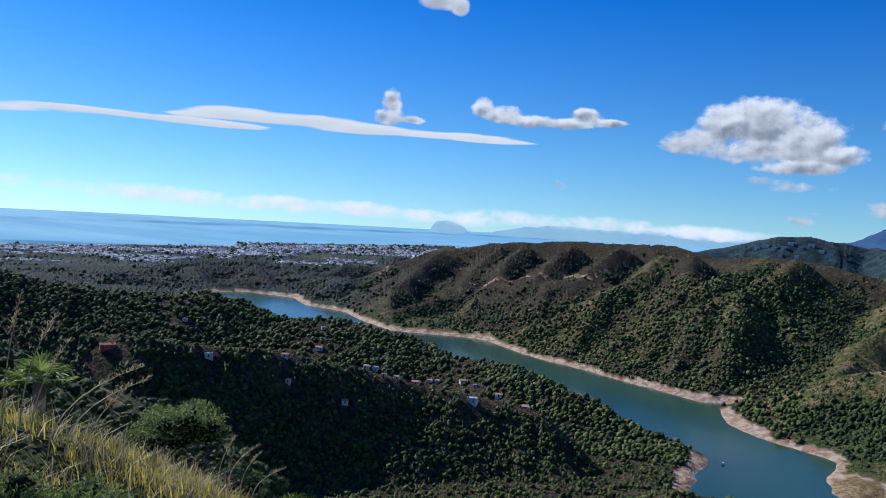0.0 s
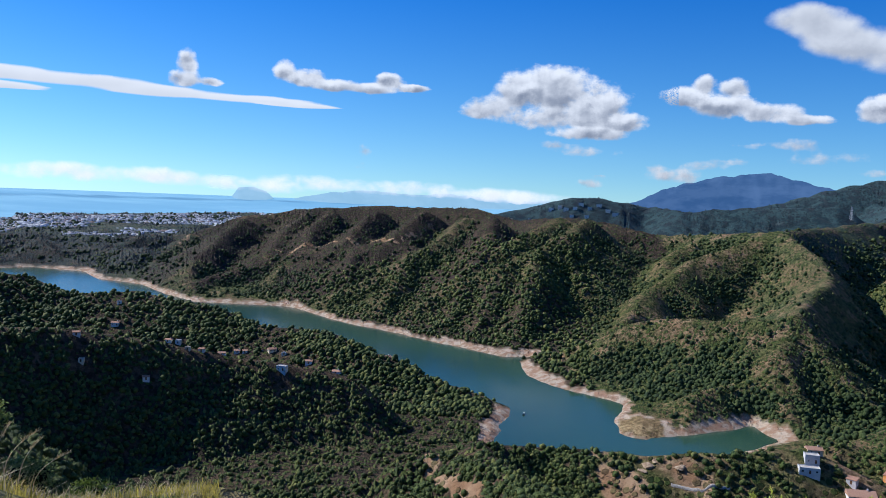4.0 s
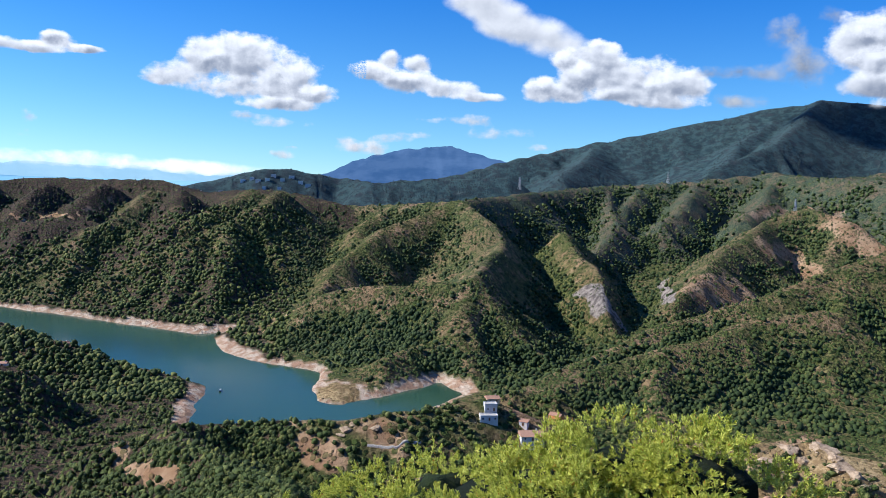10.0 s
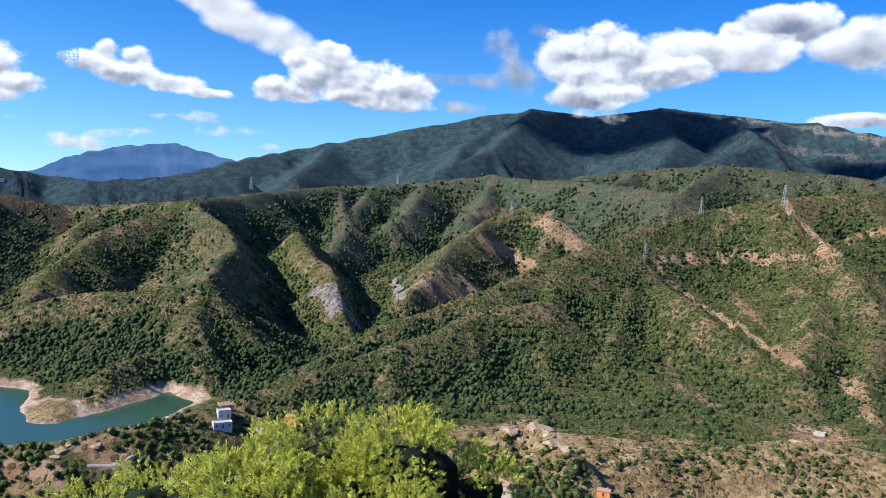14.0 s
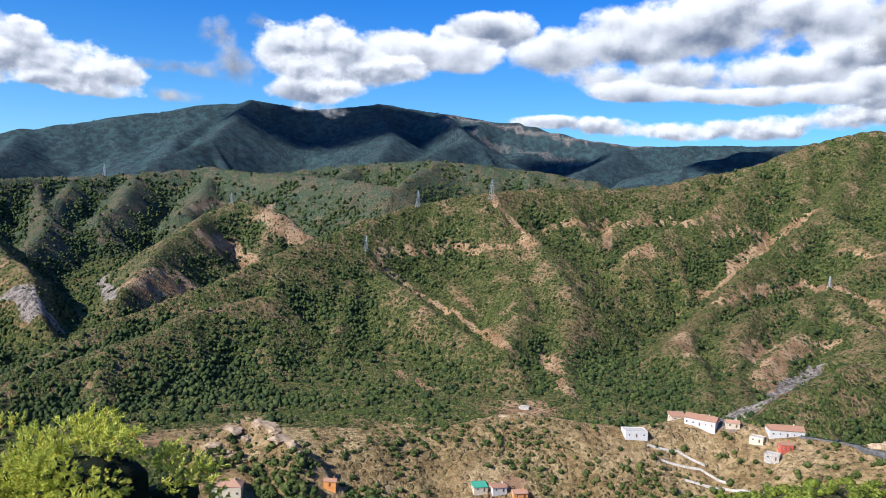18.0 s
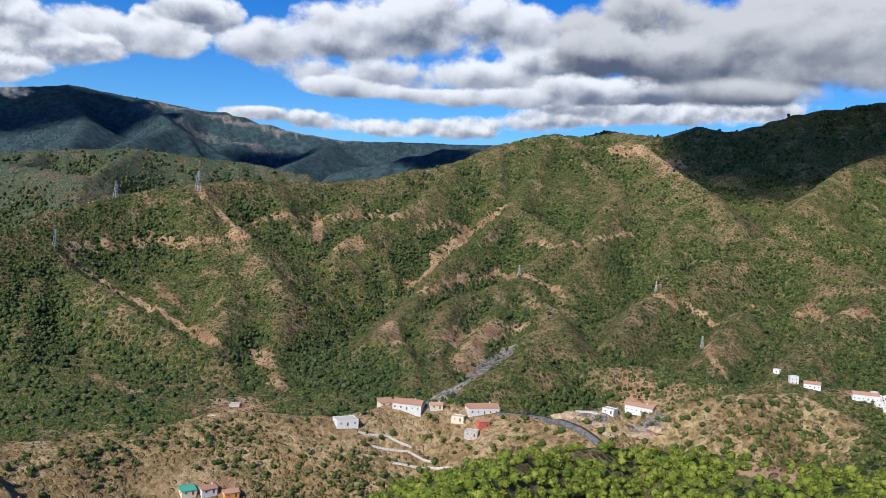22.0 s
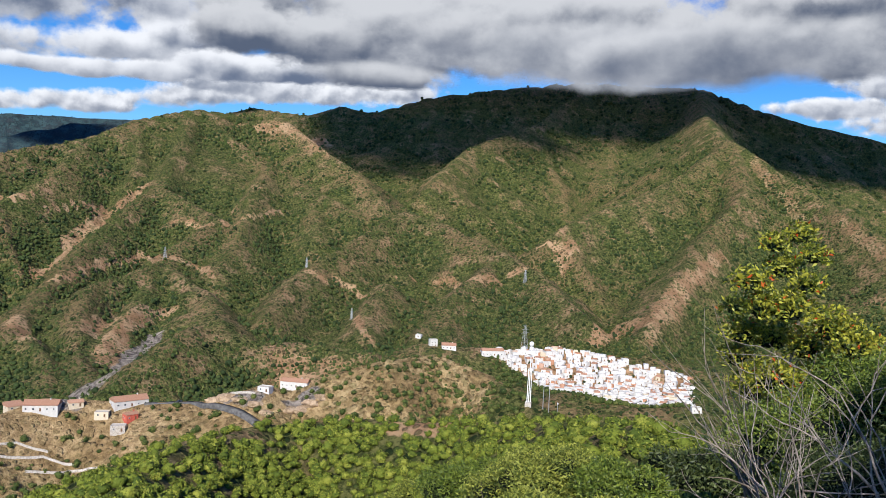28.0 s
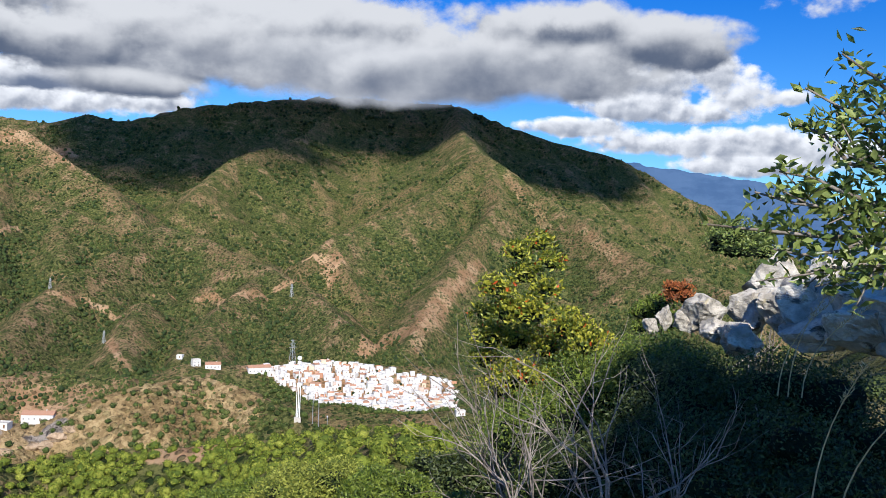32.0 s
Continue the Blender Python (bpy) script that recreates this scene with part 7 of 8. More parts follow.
def opening(thing, name, x, y, z, wide, tall, side, mat):
    """A window or door let into a wall: a frame with a set-back pane."""
    bm = bmesh.new()
    t = 0.10
    if side == "y":
        for a, b, c, d in ((-wide / 2, wide / 2, tall / 2 - 0.09, tall / 2), (-wide / 2, wide / 2, -tall / 2, -tall / 2 + 0.09), (-wide / 2, -wide / 2 + 0.09, -tall / 2 + 0.09, tall / 2 - 0.09), (wide / 2 - 0.09, wide / 2, -tall / 2 + 0.09, tall / 2 - 0.09)):
            box(bm, x + a, x + b, y - t, y + 0.02, z + c, z + d)
    else:
        for a, b, c, d in ((-wide / 2, wide / 2, tall / 2 - 0.09, tall / 2), (-wide / 2, wide / 2, -tall / 2, -tall / 2 + 0.09), (-wide / 2, -wide / 2 + 0.09, -tall / 2 + 0.09, tall / 2 - 0.09), (wide / 2 - 0.09, wide / 2, -tall / 2 + 0.09, tall / 2 - 0.09)):
            box(bm, x - 0.02 if x > 0 else x - t, x + t if x > 0 else x + 0.02, y + a, y + b, z + c, z + d)
    frame_ob = part(name, bm, TIMBER if name == "door" else WHITEWASH, thing)
    bm = bmesh.new()
    if side == "y":
        box(bm, x - wide / 2 + 0.09, x + wide / 2 - 0.09, y - 0.04, y + 0.02, z - tall / 2 + 0.09, z + tall / 2 - 0.09)
    else:
        box(bm, x - 0.03, x + 0.03, y - wide / 2 + 0.09, y + wide / 2 - 0.09, z - tall / 2 + 0.09, z + tall / 2 - 0.09)
    part("pane" if name == "window" else "door_leaf", bm, mat, frame_ob)


HOUSE_COUNT = [0]


def house(label, bearing, dist, wide, tall, roof, wall, deep=None, turn=None, group="country houses"):
    """A house on the slope; its front looks back at the viewpoint, more or less."""
    HOUSE_COUNT[0] += 1
    rng = np.random.default_rng(1000 + HOUSE_COUNT[0])
    deep = deep or max(3.5, min(wide * 0.75, 11))
    x, y, z = ground_at(bearing, dist)
    thing = tagged(new("house"), label, "house", group)
    spin = -bearing + (rng.uniform(-28, 28) if turn is None else turn)
    dx, dy = wide * 0.45, deep * 0.45
    c, s = math.cos(radians(spin)), math.sin(radians(spin))
    corner = surface(np.array([x + a * dx * c - b * dy * s for a in (-1, 1) for b in (-1, 1)]), np.array([y + a * dx * s + b * dy * c for a in (-1, 1) for b in (-1, 1)]))
    z0 = float(np.mean(corner))
    foot = max(0.6, z0 - float(corner.min()) + 0.4)
    thing.matrix_world = pose(x, y, z0, 0, 0, spin)
    wall_part(thing, wide, deep, tall, foot, WALLS[wall], roof == "flat")
    roof_part(thing, wide, deep, tall, roof, GREENTIN if wall == "green" else (WALLS[wall] if roof == "flat" and group == "houses of the white village" else CONCRETE if roof == "flat" else TILES))
    floors = max(1, int(tall / 2.9))
    n = max(1, int(wide / 3.8))
    for fl in range(floors):
        zc = 1.5 + fl * 2.9
        if zc + 0.7 > tall:
            break
        for i in range(n):
            xc = -wide / 2 + wide * (i + 0.5) / n + rng.uniform(-0.2, 0.2)
            if fl == 0 and i == n // 2:
                opening(thing, "door", xc, -deep / 2, 1.05, 1.1, 2.1, "y", TIMBER)
            else:
                opening(thing, "window", xc, -deep / 2, zc, rng.uniform(0.9, 1.4), 1.25, "y", GLASS)
        if deep > 4:
            opening(thing, "window", -wide / 2, 0.2 * deep * rng.uniform(-1, 1), zc, 1.1, 1.2, "x", GLASS)
    if roof in ("gable", "hip") and wide > 6:
        bm = bmesh.new()
        box(bm, wide * 0.22, wide * 0.22 + 0.7, -0.5, 0.3, tall + 0.3, tall + min(wide, deep) * 0.24 + 1.0)
        part("chimney", bm, WALLS[wall], thing)
    return thing


def beam(bm, p, q, r):
    """A thin square bar from p to q."""
    p, q = Vector(p), Vector(q)
    m = Matrix.Translation((p + q) / 2) @ (q - p).to_track_quat("Z", "Y").to_matrix().to_4x4()
    vs = bmesh.ops.create_cube(bm, size=1.0)["verts"]
    n = (q - p).length
    for v in vs:
        v.co = m @ Vector((v.co.x * r, v.co.y * r, v.co.z * n))


def pylon(bearing, dist, tall):
    """A lattice power pylon with three pairs of arms."""
    x, y, z = ground_at(bearing, dist)
    thing = tagged(new("pylon"), "grey steel lattice power pylon on the ridge", "pylon", "power pylons")
    thing.matrix_world = pose(x, y, z - 0.3, 0, 0, 40 - bearing)
    w0, w1, r = tall * 0.10, tall * 0.02, max(0.18, dist * 0.00030)
    for sx in (-1, 1):
        for sy in (-1, 1):
            bm = bmesh.new()
            beam(bm, (sx * w0, sy * w0, 0), (sx * w1, sy * w1, tall * 0.96), r)
            part("leg", bm, STEEL, thing)
    n = 6
    for i in range(n):
        t0, t1 = i / n, (i + 1) / n
        a, b = w0 + (w1 - w0) * t0, w0 + (w1 - w0) * t1
        for u in ((1, 0), (0, 1)):
            for s in (-1, 1):
                p = (-a * u[0] + s * a * u[1], -a * u[1] + s * a * u[0], tall * 0.96 * t0)
                q = (b * u[0] + s * b * u[1], b * u[1] + s * b * u[0], tall * 0.96 * t1)
                bm = bmesh.new()
                beam(bm, p, q, r * 0.6)
                part("brace", bm, STEEL, thing)
    for h, wide in ((0.70, 0.17), (0.82, 0.14), (0.94, 0.10)):
        bm = bmesh.new()
        beam(bm, (-tall * wide, 0, tall * h), (tall * wide, 0, tall * h), r)
        beam(bm, (-tall * wide, 0, tall * h), (0, 0, tall * (h + 0.05)), r * 0.6)
        beam(bm, (tall * wide, 0, tall * h), (0, 0, tall * (h + 0.05)), r * 0.6)
        part("crossarm", bm, STEEL, thing)
    return thing


house("small white country house among dark trees", -15.4, 647, 6.1, 2.4, "flat", "white")
house("small white cottage on the wooded hill", -10.4, 671, 5.1, 2.2, "gable", "white")
house("small white cottage on the wooded hill", -8.1, 980, 8.4, 2.7, "gable", "white")
house("white house with tiled roof on the wooded hill", -4.8, 945, 7.1, 2.3, "gable", "white")
house("white house with flat roof on the wooded hill", -4.2, 941, 6.2, 3.5, "flat", "white")
house("white house between olive groves", -1.4, 696, 5.9, 2.2, "gable", "white")
house("white house between olive groves", -2.7, 689, 4.6, 2.2, "gable", "white")
house("cream house between olive groves", -3.6, 684, 3.9, 2.2, "flat", "cream")
house("white flat-roofed building on a bare terrace", 2.6, 686, 7.8, 3.5, "flat", "white")
house("long white house above the reservoir", 6.3, 704, 6.6, 2.2, "gable", "white")
house("white house between olive groves", 4.4, 860, 7.3, 2.4, "gable", "white")
house("white cottage near the water", -0.4, 918, 6.1, 2.2, "gable", "white")
house("cream villa near the water", 1.9, 904, 8.5, 2.5, "gable", "cream")
house("white cottage near the water", 2.7, 891, 5.1, 2.5, "flat", "white")
house("white cottage near the water", 0.1, 914, 5.2, 2.2, "gable", "white")
house("white house with red-tiled roof on the shore", 8.5, 1005, 7.6, 2.5, "gable", "white")
house("low long white house on the shore", 9.7, 966, 10.1, 2.2, "gable", "white")
house("white shed with slanting roof in the woods", -6.2, 650, 4.9, 2.2, "gable", "white")
house("cream hut in the woods", -10.1, 650, 3.7, 2.2, "flat", "cream")
house("tiny white house on a far crest", -7.9, 1020, 4.8, 2.4, "flat", "white")
house("tiny white house on a far crest", -17.0, 1054, 6.0, 2.5, "flat", "white")
house("large red villa with tiled roofs among trees", -21.7, 643, 10.3, 2.2, "gable", "red", 5.0, 5)
house("white house with stepped roof terraces", 37.9, 524, 11.5, 3.1, "flat", "white", 6.0, 12)
house("white house with stepped roof terraces", 38.0, 531, 8.0, 4.4, "flat", "white", 6.0, 12)
house("pale stone house behind trees", 38.1, 542, 8.7, 2.6, "gable", "cream")
house("white outbuilding with slanting roof", 40.4, 530, 5.5, 2.6, "shed", "white")
house("orange-painted country house among trees", 42.6, 669, 10.0, 4.9, "gable", "orange")
house("low white house with red-tiled roof", 40.9, 524, 15.1, 2.6, "gable", "white")
house("white walled enclosure on a terrace", 85.1, 562, 15.0, 3.4, "flat", "white")
house("white farmhouse with tiled roof", 89.4, 589, 21.1, 3.8, "gable", "white")
house("cream barn beside the farmhouse", 91.3, 589, 8.8, 2.6, "gable", "cream")
house("farm shed with slanting roof", 87.8, 600, 10.4, 2.6, "shed", "cream")
house("long white building with orange tiled roof", 94.5, 589, 22.4, 3.8, "gable", "white")
house("bright red garden shed", 94.6, 572, 7.9, 3.5, "gable", "red")
house("grey concrete hut on the slope", 93.9, 564, 9.1, 3.1, "flat", "stone")
house("sand-coloured building on the terrace", 92.9, 578, 8.7, 2.8, "flat", "cream")
house("white stone ruins on a hillock", 77.6, 760, 9.0, 1.8, "flat", "stone")
house("villa with pale hipped tile roof", 57.4, 457, 16.9, 4.8, "hip", "cream")
house("yellow and orange house among trees", 77.6, 495, 8.6, 2.6, "gable", "orange")
house("green-roofed shed among garden trees", 74.8, 493, 8.5, 2.6, "shed", "green")
house("white house among garden trees", 76.1, 495, 9.1, 2.6, "gable", "white")
house("small house with orange roof in a garden", 64.4, 467, 7.0, 2.6, "gable", "orange")
house("white country house with orange tiled roof and veranda", 105.2, 785, 26.2, 4.8, "gable", "white")
house("low white annex beside a country house", 103.2, 552, 8.3, 2.6, "flat", "white")
house("white block house at the edge of the village", 114.5, 962, 8.9, 7.3, "flat", "white")
house("white hut at the edge of the village", 113.5, 1027, 7.1, 3.3, "flat", "white")
house("white house with red roof at the edge of the village", 115.6, 962, 16.6, 3.9, "gable", "white")
house("long white hall with red roof above the village", 118.6, 969, 26.0, 5.2, "gable", "white")
house("white chapel-like house above the village", 121.5, 1073, 8.7, 8.2, "flat", "white")
house("white house above the village", 123.0, 1057, 12.2, 4.3, "gable", "white")
house("white house behind dark trees", 132.4, 796, 9.0, 4.2, "flat", "white")

for b, d, tall in ((69.5, 1268, 26), (74.5, 1306, 32), (57.0, 1690, 22), (66.1, 1137, 23), (96.4, 1259, 19), (105.6, 1236, 15), (120.8, 1081, 38), (120.6, 1236, 20), (49.1, 2294, 31), (108.8, 1097, 16), (39.3, 2853, 43)):
    pylon(b, d, tall)
MAST = (121.3, 515, 38.4)
ROAD = [(95.5, 586), (97.2, 580), (98.4, 572), (99.4, 560), (101.6, 536), (103.2, 520), (104.6, 502), (105.4, 488)]

# the white village on its shelf: houses step up the slope in rough rows
rng = np.random.default_rng(31)
placed = []
for i in range(9000):
    b, d = rng.uniform(118.2, 131.8), rng.uniform(770, 1010)
    front = 985 - 19 * (b - 118.2) if b < 125.5 else 838
    if d < front or d > 1000 - 4 * abs(b - 124):
        continue
    x, y = spot(b, d)
    if any((x - u) ** 2 + (y - v) ** 2 < 6.2 ** 2 for u, v in placed):
        continue
    placed.append((x, y))
    if len(placed) > 230:
        break
    kind = "gable" if rng.uniform() < 0.27 else "flat"
    house("whitewashed village house with tiled roof" if kind == "gable" else "whitewashed village house with flat roof", b, d, rng.uniform(4.5, 7.5), rng.uniform(2.9, 5.2), kind, "white" if rng.uniform() < 0.95 else "cream", rng.uniform(5, 8), rng.choice([0, 90, 20, -25]) + rng.uniform(-8, 8), "houses of the white village")

# the packed small buildings between them
def blocks(x, y, z, w, deep, h, spin, mat, name, label, category):
    """Many small flat-topped buildings as one mesh."""
    cube = np.array([(sx, sy, sz) for sx in (-1, 1) for sy in (-1, 1) for sz in (0, 1)], float)
    c, s = np.cos(spin)[:, None], np.sin(spin)[:, None]
    px, py = cube[None, :, 0] * w[:, None] / 2, cube[None, :, 1] * deep[:, None] / 2
    v = np.stack([x[:, None] + px * c - py * s, y[:, None] + px * s + py * c, z[:, None] - 1.5 + cube[None, :, 2] * (h[:, None] + 1.5)], -1).reshape(-1, 3)
    q = np.array([(0, 1, 3, 2), (4, 6, 7, 5), (0, 4, 5, 1), (2, 3, 7, 6), (1, 5, 7, 3)])
    return tagged(mesh_object(name, v, (q[None] + (np.arange(len(x)) * 8)[:, None, None]).reshape(-1, 4), mat), label, category, kind="stuff")


n = 850
b, d = rng.uniform(118.0, 132.2, n), rng.uniform(775, 1003, n)
keep = (d > np.where(b < 125.5, 985 - 19 * (b - 118.2), 836)) & (d < 1003 - 4 * np.abs(b - 124))
b, d = np.radians(b[keep]), d[keep]
x, y = d * np.sin(b), d * np.cos(b)
k = Nodes("village_walls")
r = k.island()
LIME = k.done(k.mix(k.ramp(r, 0.76, 0.84), k.mix(k.ramp(k.noise(0.5, 5), 0.3, 0.7), (0.44, 0.42, 0.40), (0.68, 0.67, 0.66)), k.mix(k.ramp(r, 0.9, 1.0), (0.42, 0.22, 0.13), (0.50, 0.44, 0.38))), 0.9, 0.2)
blocks(x, y, surface(x, y), rng.uniform(3, 7, len(x)), rng.uniform(3, 7, len(x)), rng.uniform(2.2, 4.4, len(x)), rng.uniform(0, 3, len(x)), LIME, "village_blocks", "packed white annexes, yards and walls of the hill village", "village")
b, d = rng.uniform(118.0, 132.2, 260), rng.uniform(775, 1003, 260)
x, y = d * np.sin(np.radians(b)), d * np.cos(np.radians(b))
crowns("trees", x, y, surface(x, y), rng.uniform(1.0, 2.6, 260), 1.3, 30, OAK, "dark garden trees between the village houses", 12)

b = rng.uniform(118.5, 132, 300)
d = np.where(b < 125.5, 982 - 19 * (b - 118.2), 834) - rng.uniform(0, 26, 300)
x, y = d * np.sin(np.radians(b)), d * np.cos(np.radians(b))
crowns("trees", x, y, surface(x, y), rng.uniform(1.4, 3.2, 300), 1.2, 40, GROVE, "green trees along the lower edge of the village", 13)

# the radio mast and its neighbours
x, y, z = ground_at(MAST[0], MAST[1])
mast = tagged(new("radio_mast"), "tall white radio mast of several columns on a hilltop", "mast")
mast.matrix_world = pose(x, y, z - 0.2, 0, 0, -MAST[0])
tall = MAST[2]
for dx, dy, h, r in ((-1.0, 0, 0.60, 0.32), (1.0, 0, 0.60, 0.32), (0, 1.2, 0.97, 0.36)):
    bm = bmesh.new()
    bmesh.ops.create_cone(bm, cap_ends=True, segments=10, radius1=r, radius2=r * 0.7, depth=tall * h, matrix=Matrix.Translation((dx, dy, tall * h / 2)))
    part("column", bm, MASTWHITE, mast)
for h, r in ((0.86, 2.6), (0.93, 1.2)):
    bm = bmesh.new()
    bmesh.ops.create_cone(bm, cap_ends=True, segments=14, radius1=r, radius2=r, depth=1.6, matrix=Matrix.Translation((0, 1.2, tall * h)))
    part("platform", bm, MASTWHITE, mast)
bm = bmesh.new()
bmesh.ops.create_icosphere(bm, subdivisions=2, radius=1.5, matrix=Matrix.Translation((0, 1.2, tall)))
part("antenna_dome", bm, MASTWHITE, mast, "round white antenna dome")
bm = bmesh.new()
box(bm, -2.2, 1.8, -1.6, 1.6, -0.8, 2.2)
part("equipment_cabin", bm, CONCRETE, mast)
for b, d, h in ((MAST[0] + 1.0, MAST[1] + 4, tall * 0.5), (MAST[0] + 1.4, MAST[1] - 4, tall * 0.55), (MAST[0] + 2.0, MAST[1], tall * 0.33)):
    x, y, z = ground_at(b, d)
    pole = tagged(new("aerial_pole"), "thin steel aerial pole near the radio mast", "pole", "aerial poles")
    pole.location = (x, y, z - 0.2)
    bm = bmesh.new()
    bmesh.ops.create_cone(bm, cap_ends=True, segments=6, radius1=0.28, radius2=0.16, depth=h, matrix=Matrix.Translation((0, 0, h / 2)))
    part("shaft", bm, STEEL, pole)
    bm = bmesh.new()
    box(bm, -0.5, 0.5, -0.2, 0.2, h * 0.9, h * 0.97)
    part("aerial", bm, MASTWHITE, pole)


# the mountain road, a ribbon a little above the ground
def ribbon(name, line, wide, lift, mat, label, category):
    pts = [Vector((*spot(b, d), 0)) for b, d in line]
    fine_pts = []
    for i in range(len(pts) - 1):
        p0, p1, p2, p3 = pts[max(i - 1, 0)], pts[i], pts[i + 1], pts[min(i + 2, len(pts) - 1)]
        for t in np.linspace(0, 1, 14, endpoint=False):
            fine_pts.append(0.5 * ((2 * p1) + (p2 - p0) * t + (2 * p0 - 5 * p1 + 4 * p2 - p3) * t * t + (3 * p1 - p0 - 3 * p2 + p3) * t ** 3))
    vs, fs = [], []
    hz = surface(np.array([p.x for p in fine_pts]), np.array([p.y for p in fine_pts]))
    hz = np.convolve(np.pad(hz, 6, mode="edge"), np.ones(13) / 13, "valid")
    for i, p in enumerate(fine_pts):
        d = (fine_pts[min(i + 1, len(fine_pts) - 1)] - fine_pts[max(i - 1, 0)]).normalized()
        s = Vector((-d.y, d.x, 0))
        e = [p - s * wide / 2, p + s * wide / 2]
        g = surface(np.array([q.x for q in e]), np.array([q.y for q in e]))
        top = max(float(hz[i]), float(g.max())) + lift
        vs += [(e[0].x, e[0].y, top), (e[1].x, e[1].y, top), (e[0].x, e[0].y, top - 3), (e[1].x, e[1].y, top - 3)]
    for i in range(len(fine_pts) - 1):
        a, b = 4 * i, 4 * i + 4
        fs += [(a, a + 1, b + 1, b), (a + 2, a, b, b + 2), (a + 1, a + 3, b + 3, b + 1)]
    return tagged(mesh_object(name, vs, fs, mat), label, category, kind="structure")


def stone_wall(line, tall, label):
    """A dry-stone terrace wall that follows the slope."""
    pts = []
    for (b0, d0), (b1, d1) in zip(line, line[1:]):
        pts += [(b0 + (b1 - b0) * t, d0 + (d1 - d0) * t) for t in np.linspace(0, 1, 9, endpoint=False)]
    vs, fs = [], []
    for b, d in pts:
        base = ground_at(b, d)[2]
        for off, up in ((-0.4, -0.5), (-0.3, tall), (0.3, tall), (0.4, -0.5)):
            x, y = spot(b, d + off)
            vs.append((x, y, base + up))
    for i in range(len(pts) - 1):
        a = 4 * i
        fs += [(a, a + 4, a + 5, a + 1), (a + 1, a + 5, a + 6, a + 2), (a + 2, a + 6, a + 7, a + 3)]
    return tagged(mesh_object("terrace_wall", vs, fs, RUBBLE), label, "wall", "terrace walls")


for line in (((86, 556), (88, 561), (90, 556)), ((87, 549), (89.5, 553), (91.5, 547)), ((88.5, 541), (91, 544), (93, 538)), ((60, 505), (61.5, 498), (62.5, 489)), ((29.5, 498), (31.5, 496), (33.5, 500)), ((100.5, 566), (101.8, 556), (102.6, 548)), ((110, 770), (112, 775), (113.5, 768))):
    stone_wall(line, 1.3, "pale dry-stone terrace wall on a slope")
ribbon("road", ROAD, 5.0, 0.25, ASPHALT, "grey asphalt mountain road bending round a bank", "road")

# bare rock: the knoll with its ledges and the banks beside the road
TANROCK = plain("tan_rock", (0.22, 0.15, 0.09), (0.48, 0.36, 0.24), 0.35, 0.95, 0.5)
for n, (b, d, w, h) in enumerate(((28.0, 511, 7, 5), (28.4, 515, 5, 4), (27.6, 508, 5, 3), (30.0, 507, 6, 3), (33.2, 482, 6, 4), (33.9, 478, 5, 3), (32.6, 476, 5, 3), (56.4, 494, 9, 4), (57.8, 502, 11, 6), (58.6, 498, 8, 5), (59.7, 506, 12, 7), (60.4, 497, 9, 6), (60.9, 488, 11, 6), (61.6, 481, 8, 5), (62.2, 475, 7, 4), (57.2, 488, 7, 3),
                                  (99.9, 563, 10, 6), (100.7, 558, 11, 7), (101.6, 550, 10, 6), (102.5, 541, 10, 6), (103.2, 533, 8, 5), (105.0, 541, 9, 7), (105.7, 540, 10, 8), (106.4, 541, 9, 7), (107.0, 543, 7, 5), (84.8, 566, 7, 3), (85.6, 569, 8, 3), (77.4, 560, 6, 3), (76.2, 556, 5, 3))):
    w, h = w * 1.5, h * 1.1
    ob = boulder(b, d, 0, w, h, 400 + n, "weathered tan rock outcrop on a dry slope")
    x, y, z = ground_at(b, d)
    ob.name, ob.data.name = "rock_outcrop", "rock_outcrop"
    ob.data.materials[0] = TANROCK
    ob.matrix_world = pose(x, y, z - h * 0.12, 0, 0, (n * 73) % 360)

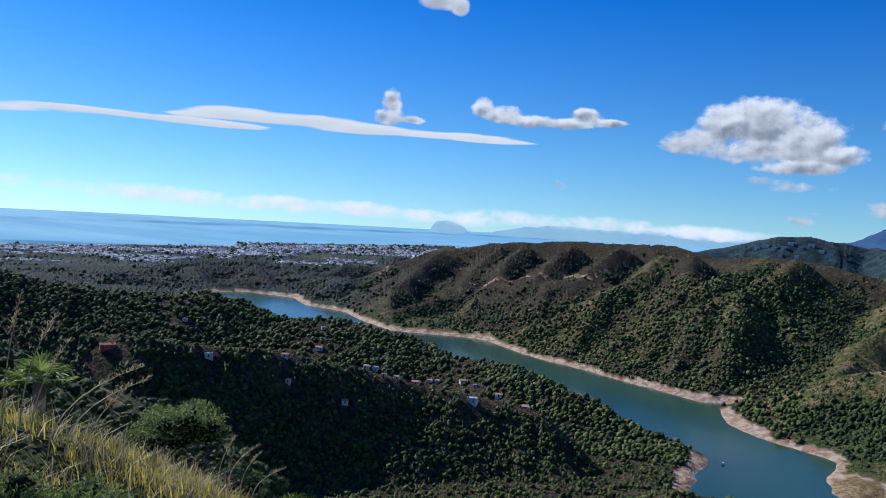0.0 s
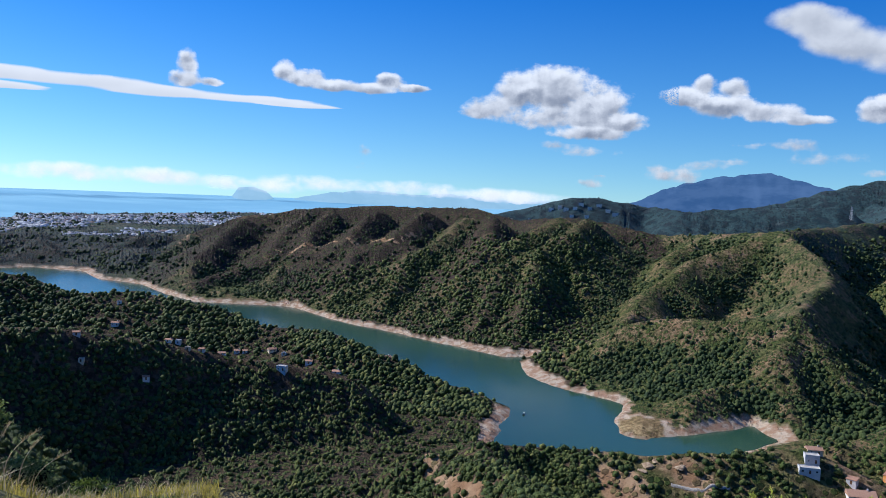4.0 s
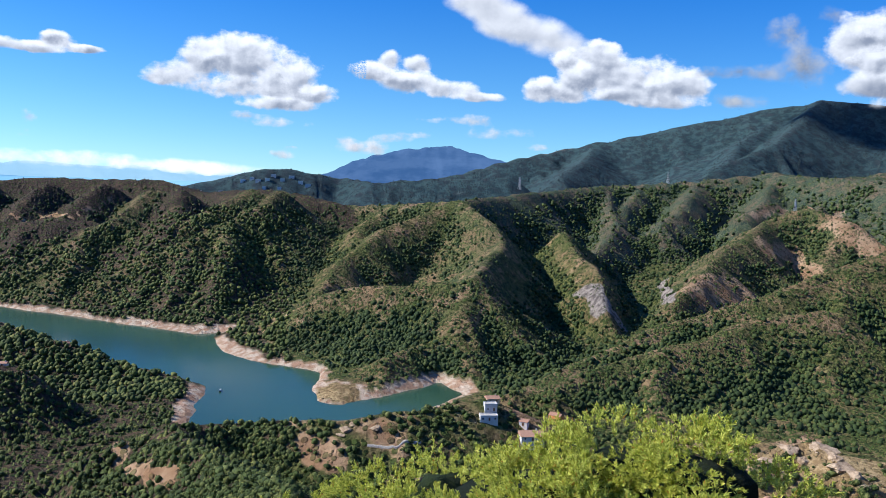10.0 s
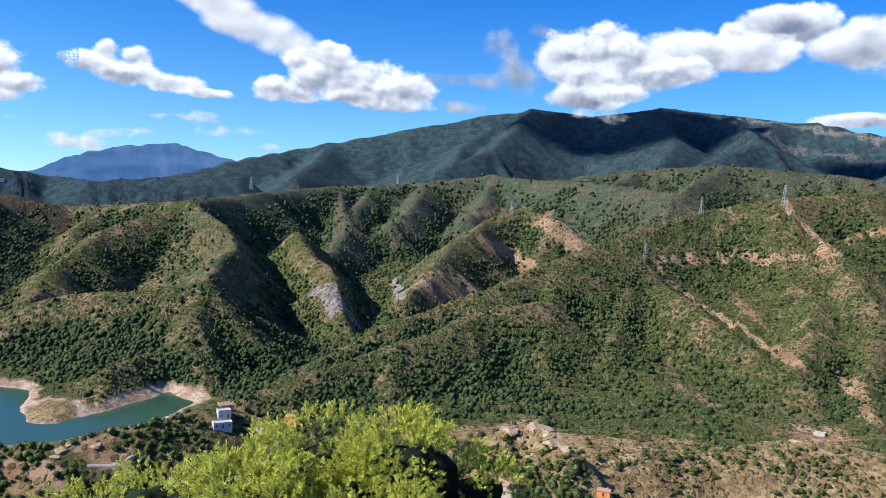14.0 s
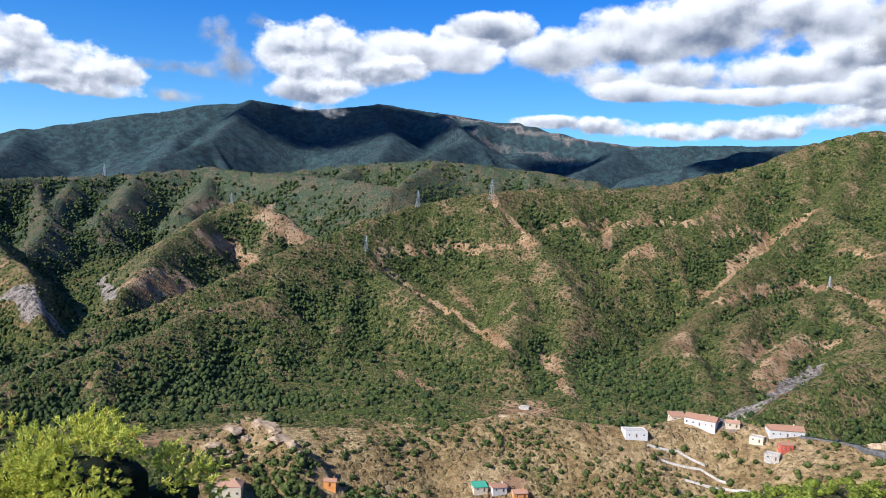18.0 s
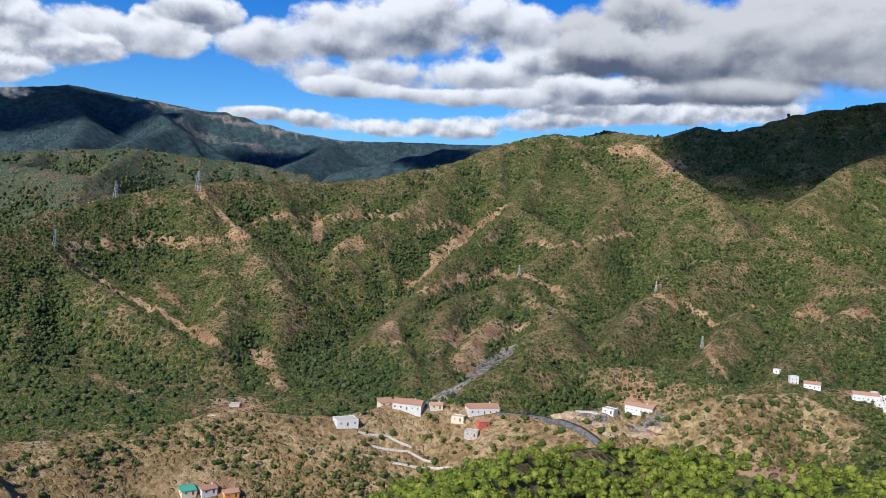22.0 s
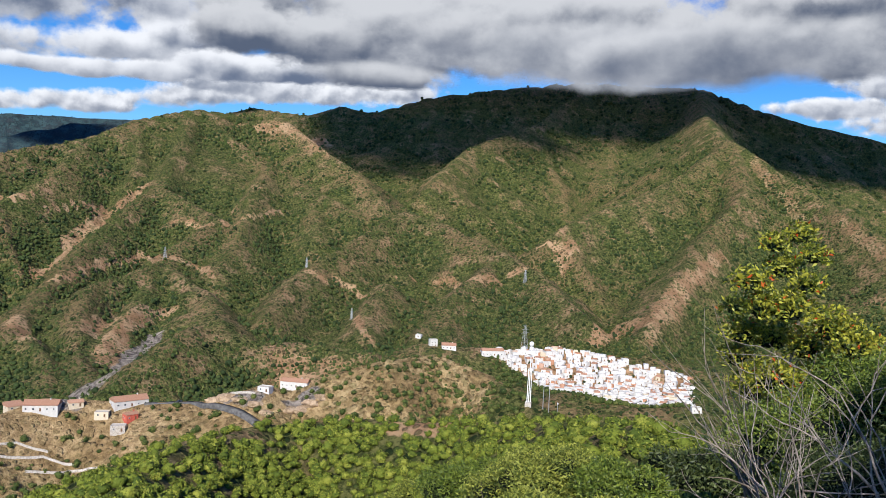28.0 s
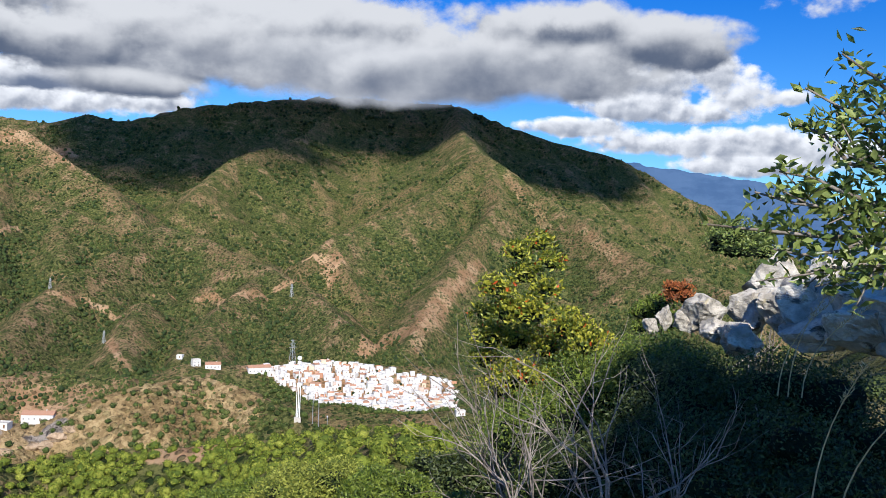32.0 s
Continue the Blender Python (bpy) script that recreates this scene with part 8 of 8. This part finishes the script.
# a dark car on the road bend
x, y, z = ground_at(97.6, 578)
car = tagged(new("car"), "small dark car driving on the mountain road", "car")
car.matrix_world = pose(x, y, z + 0.35, 0, 0, -40)
bm = bmesh.new()
box(bm, -2.1, 2.1, -0.85, 0.85, 0.3, 0.95)
part("body", bm, GLASS, car, "dark painted body")
bm = bmesh.new()
for v in box(bm, -1.2, 1.1, -0.75, 0.75, 0.952, 1.5):
    if v.co.z > 1.2:
        v.co.x *= 0.75
        v.co.y *= 0.85
part("cabin", bm, GLASS, car)
for sx in (-1.3, 1.3):
    for sy in (-0.8, 0.8):
        bm = bmesh.new()
        bmesh.ops.create_cone(bm, cap_ends=True, segments=12, radius1=0.32, radius2=0.32, depth=0.2, matrix=Matrix.Translation((sx, sy, 0.32)) @ Matrix.Rotation(radians(90), 4, "X"))
        part("wheel", bm, ASPHALT, car)

# a moored boat on the reservoir
x, y = spot(19.4, 764)
boat = tagged(new("boat"), "small dark boat moored on the reservoir", "boat")
boat.matrix_world = pose(x, y, 0.0, 0, 0, 65)
bm = bmesh.new()
for v in box(bm, -3.6, 3.6, -1.2, 1.2, -0.3, 0.9):
    if v.co.x > 0:
        v.co.y *= 0.3
    if v.co.z < 0:
        v.co.x *= 0.8
        v.co.y *= 0.6
part("hull", bm, GLASS, boat, "dark hull")
bm = bmesh.new()
box(bm, -2.2, 0.6, -0.8, 0.8, 0.902, 1.9)
part("cabin", bm, WHITEWASH, boat, "pale cabin")

# the coastal towns, far off
rng = np.random.default_rng(33)
b, d = np.radians(rng.uniform(-40, 14, 12000)), rng.uniform(2850, 4010, 12000)
x, y = d * np.sin(b), d * np.cos(b)
keep = fbm(x / 260, y / 160, 3, 44) + 0.9 * np.exp(-((d - 3650) / 260) ** 2) * (np.degrees(b) < 2) > 0.22
x, y, d = x[keep], y[keep], d[keep]
n = len(x)
z = surface(x, y)
k = Nodes("distant_town_walls")
r = k.island()
TOWNWHITE = k.done(k.mix(k.ramp(r, 0.45, 0.8), (0.40, 0.41, 0.43), k.mix(k.ramp(r, 0.85, 0.95), (0.74, 0.74, 0.75), (0.40, 0.28, 0.22))), 0.9, 0.2)
blocks(x, y, z, rng.uniform(5, 18, n), rng.uniform(6, 18, n), rng.uniform(2.0, 4.5, n), rng.uniform(-0.3, 0.3, n), TOWNWHITE, "coastal_town", "pale buildings of coastal towns spread along the sea", "town")
# the hillside villas on the far crest
for b, d in ((20.6, 2950), (21.2, 2945), (21.6, 2925), (22.2, 2920), (22.6, 2945), (23.2, 2925), (23.8, 2940), (19.2, 2930), (18.6, 2925), (24.4, 2920), (22.0, 2890), (23.0, 2880), (17.8, 2940), (24.9, 2900)):
    house("white villa on a far wooded crest", b, d, 14 + (b * 7) % 7, 8.5, "flat", "white", 9, 0, "villas on the far crest")
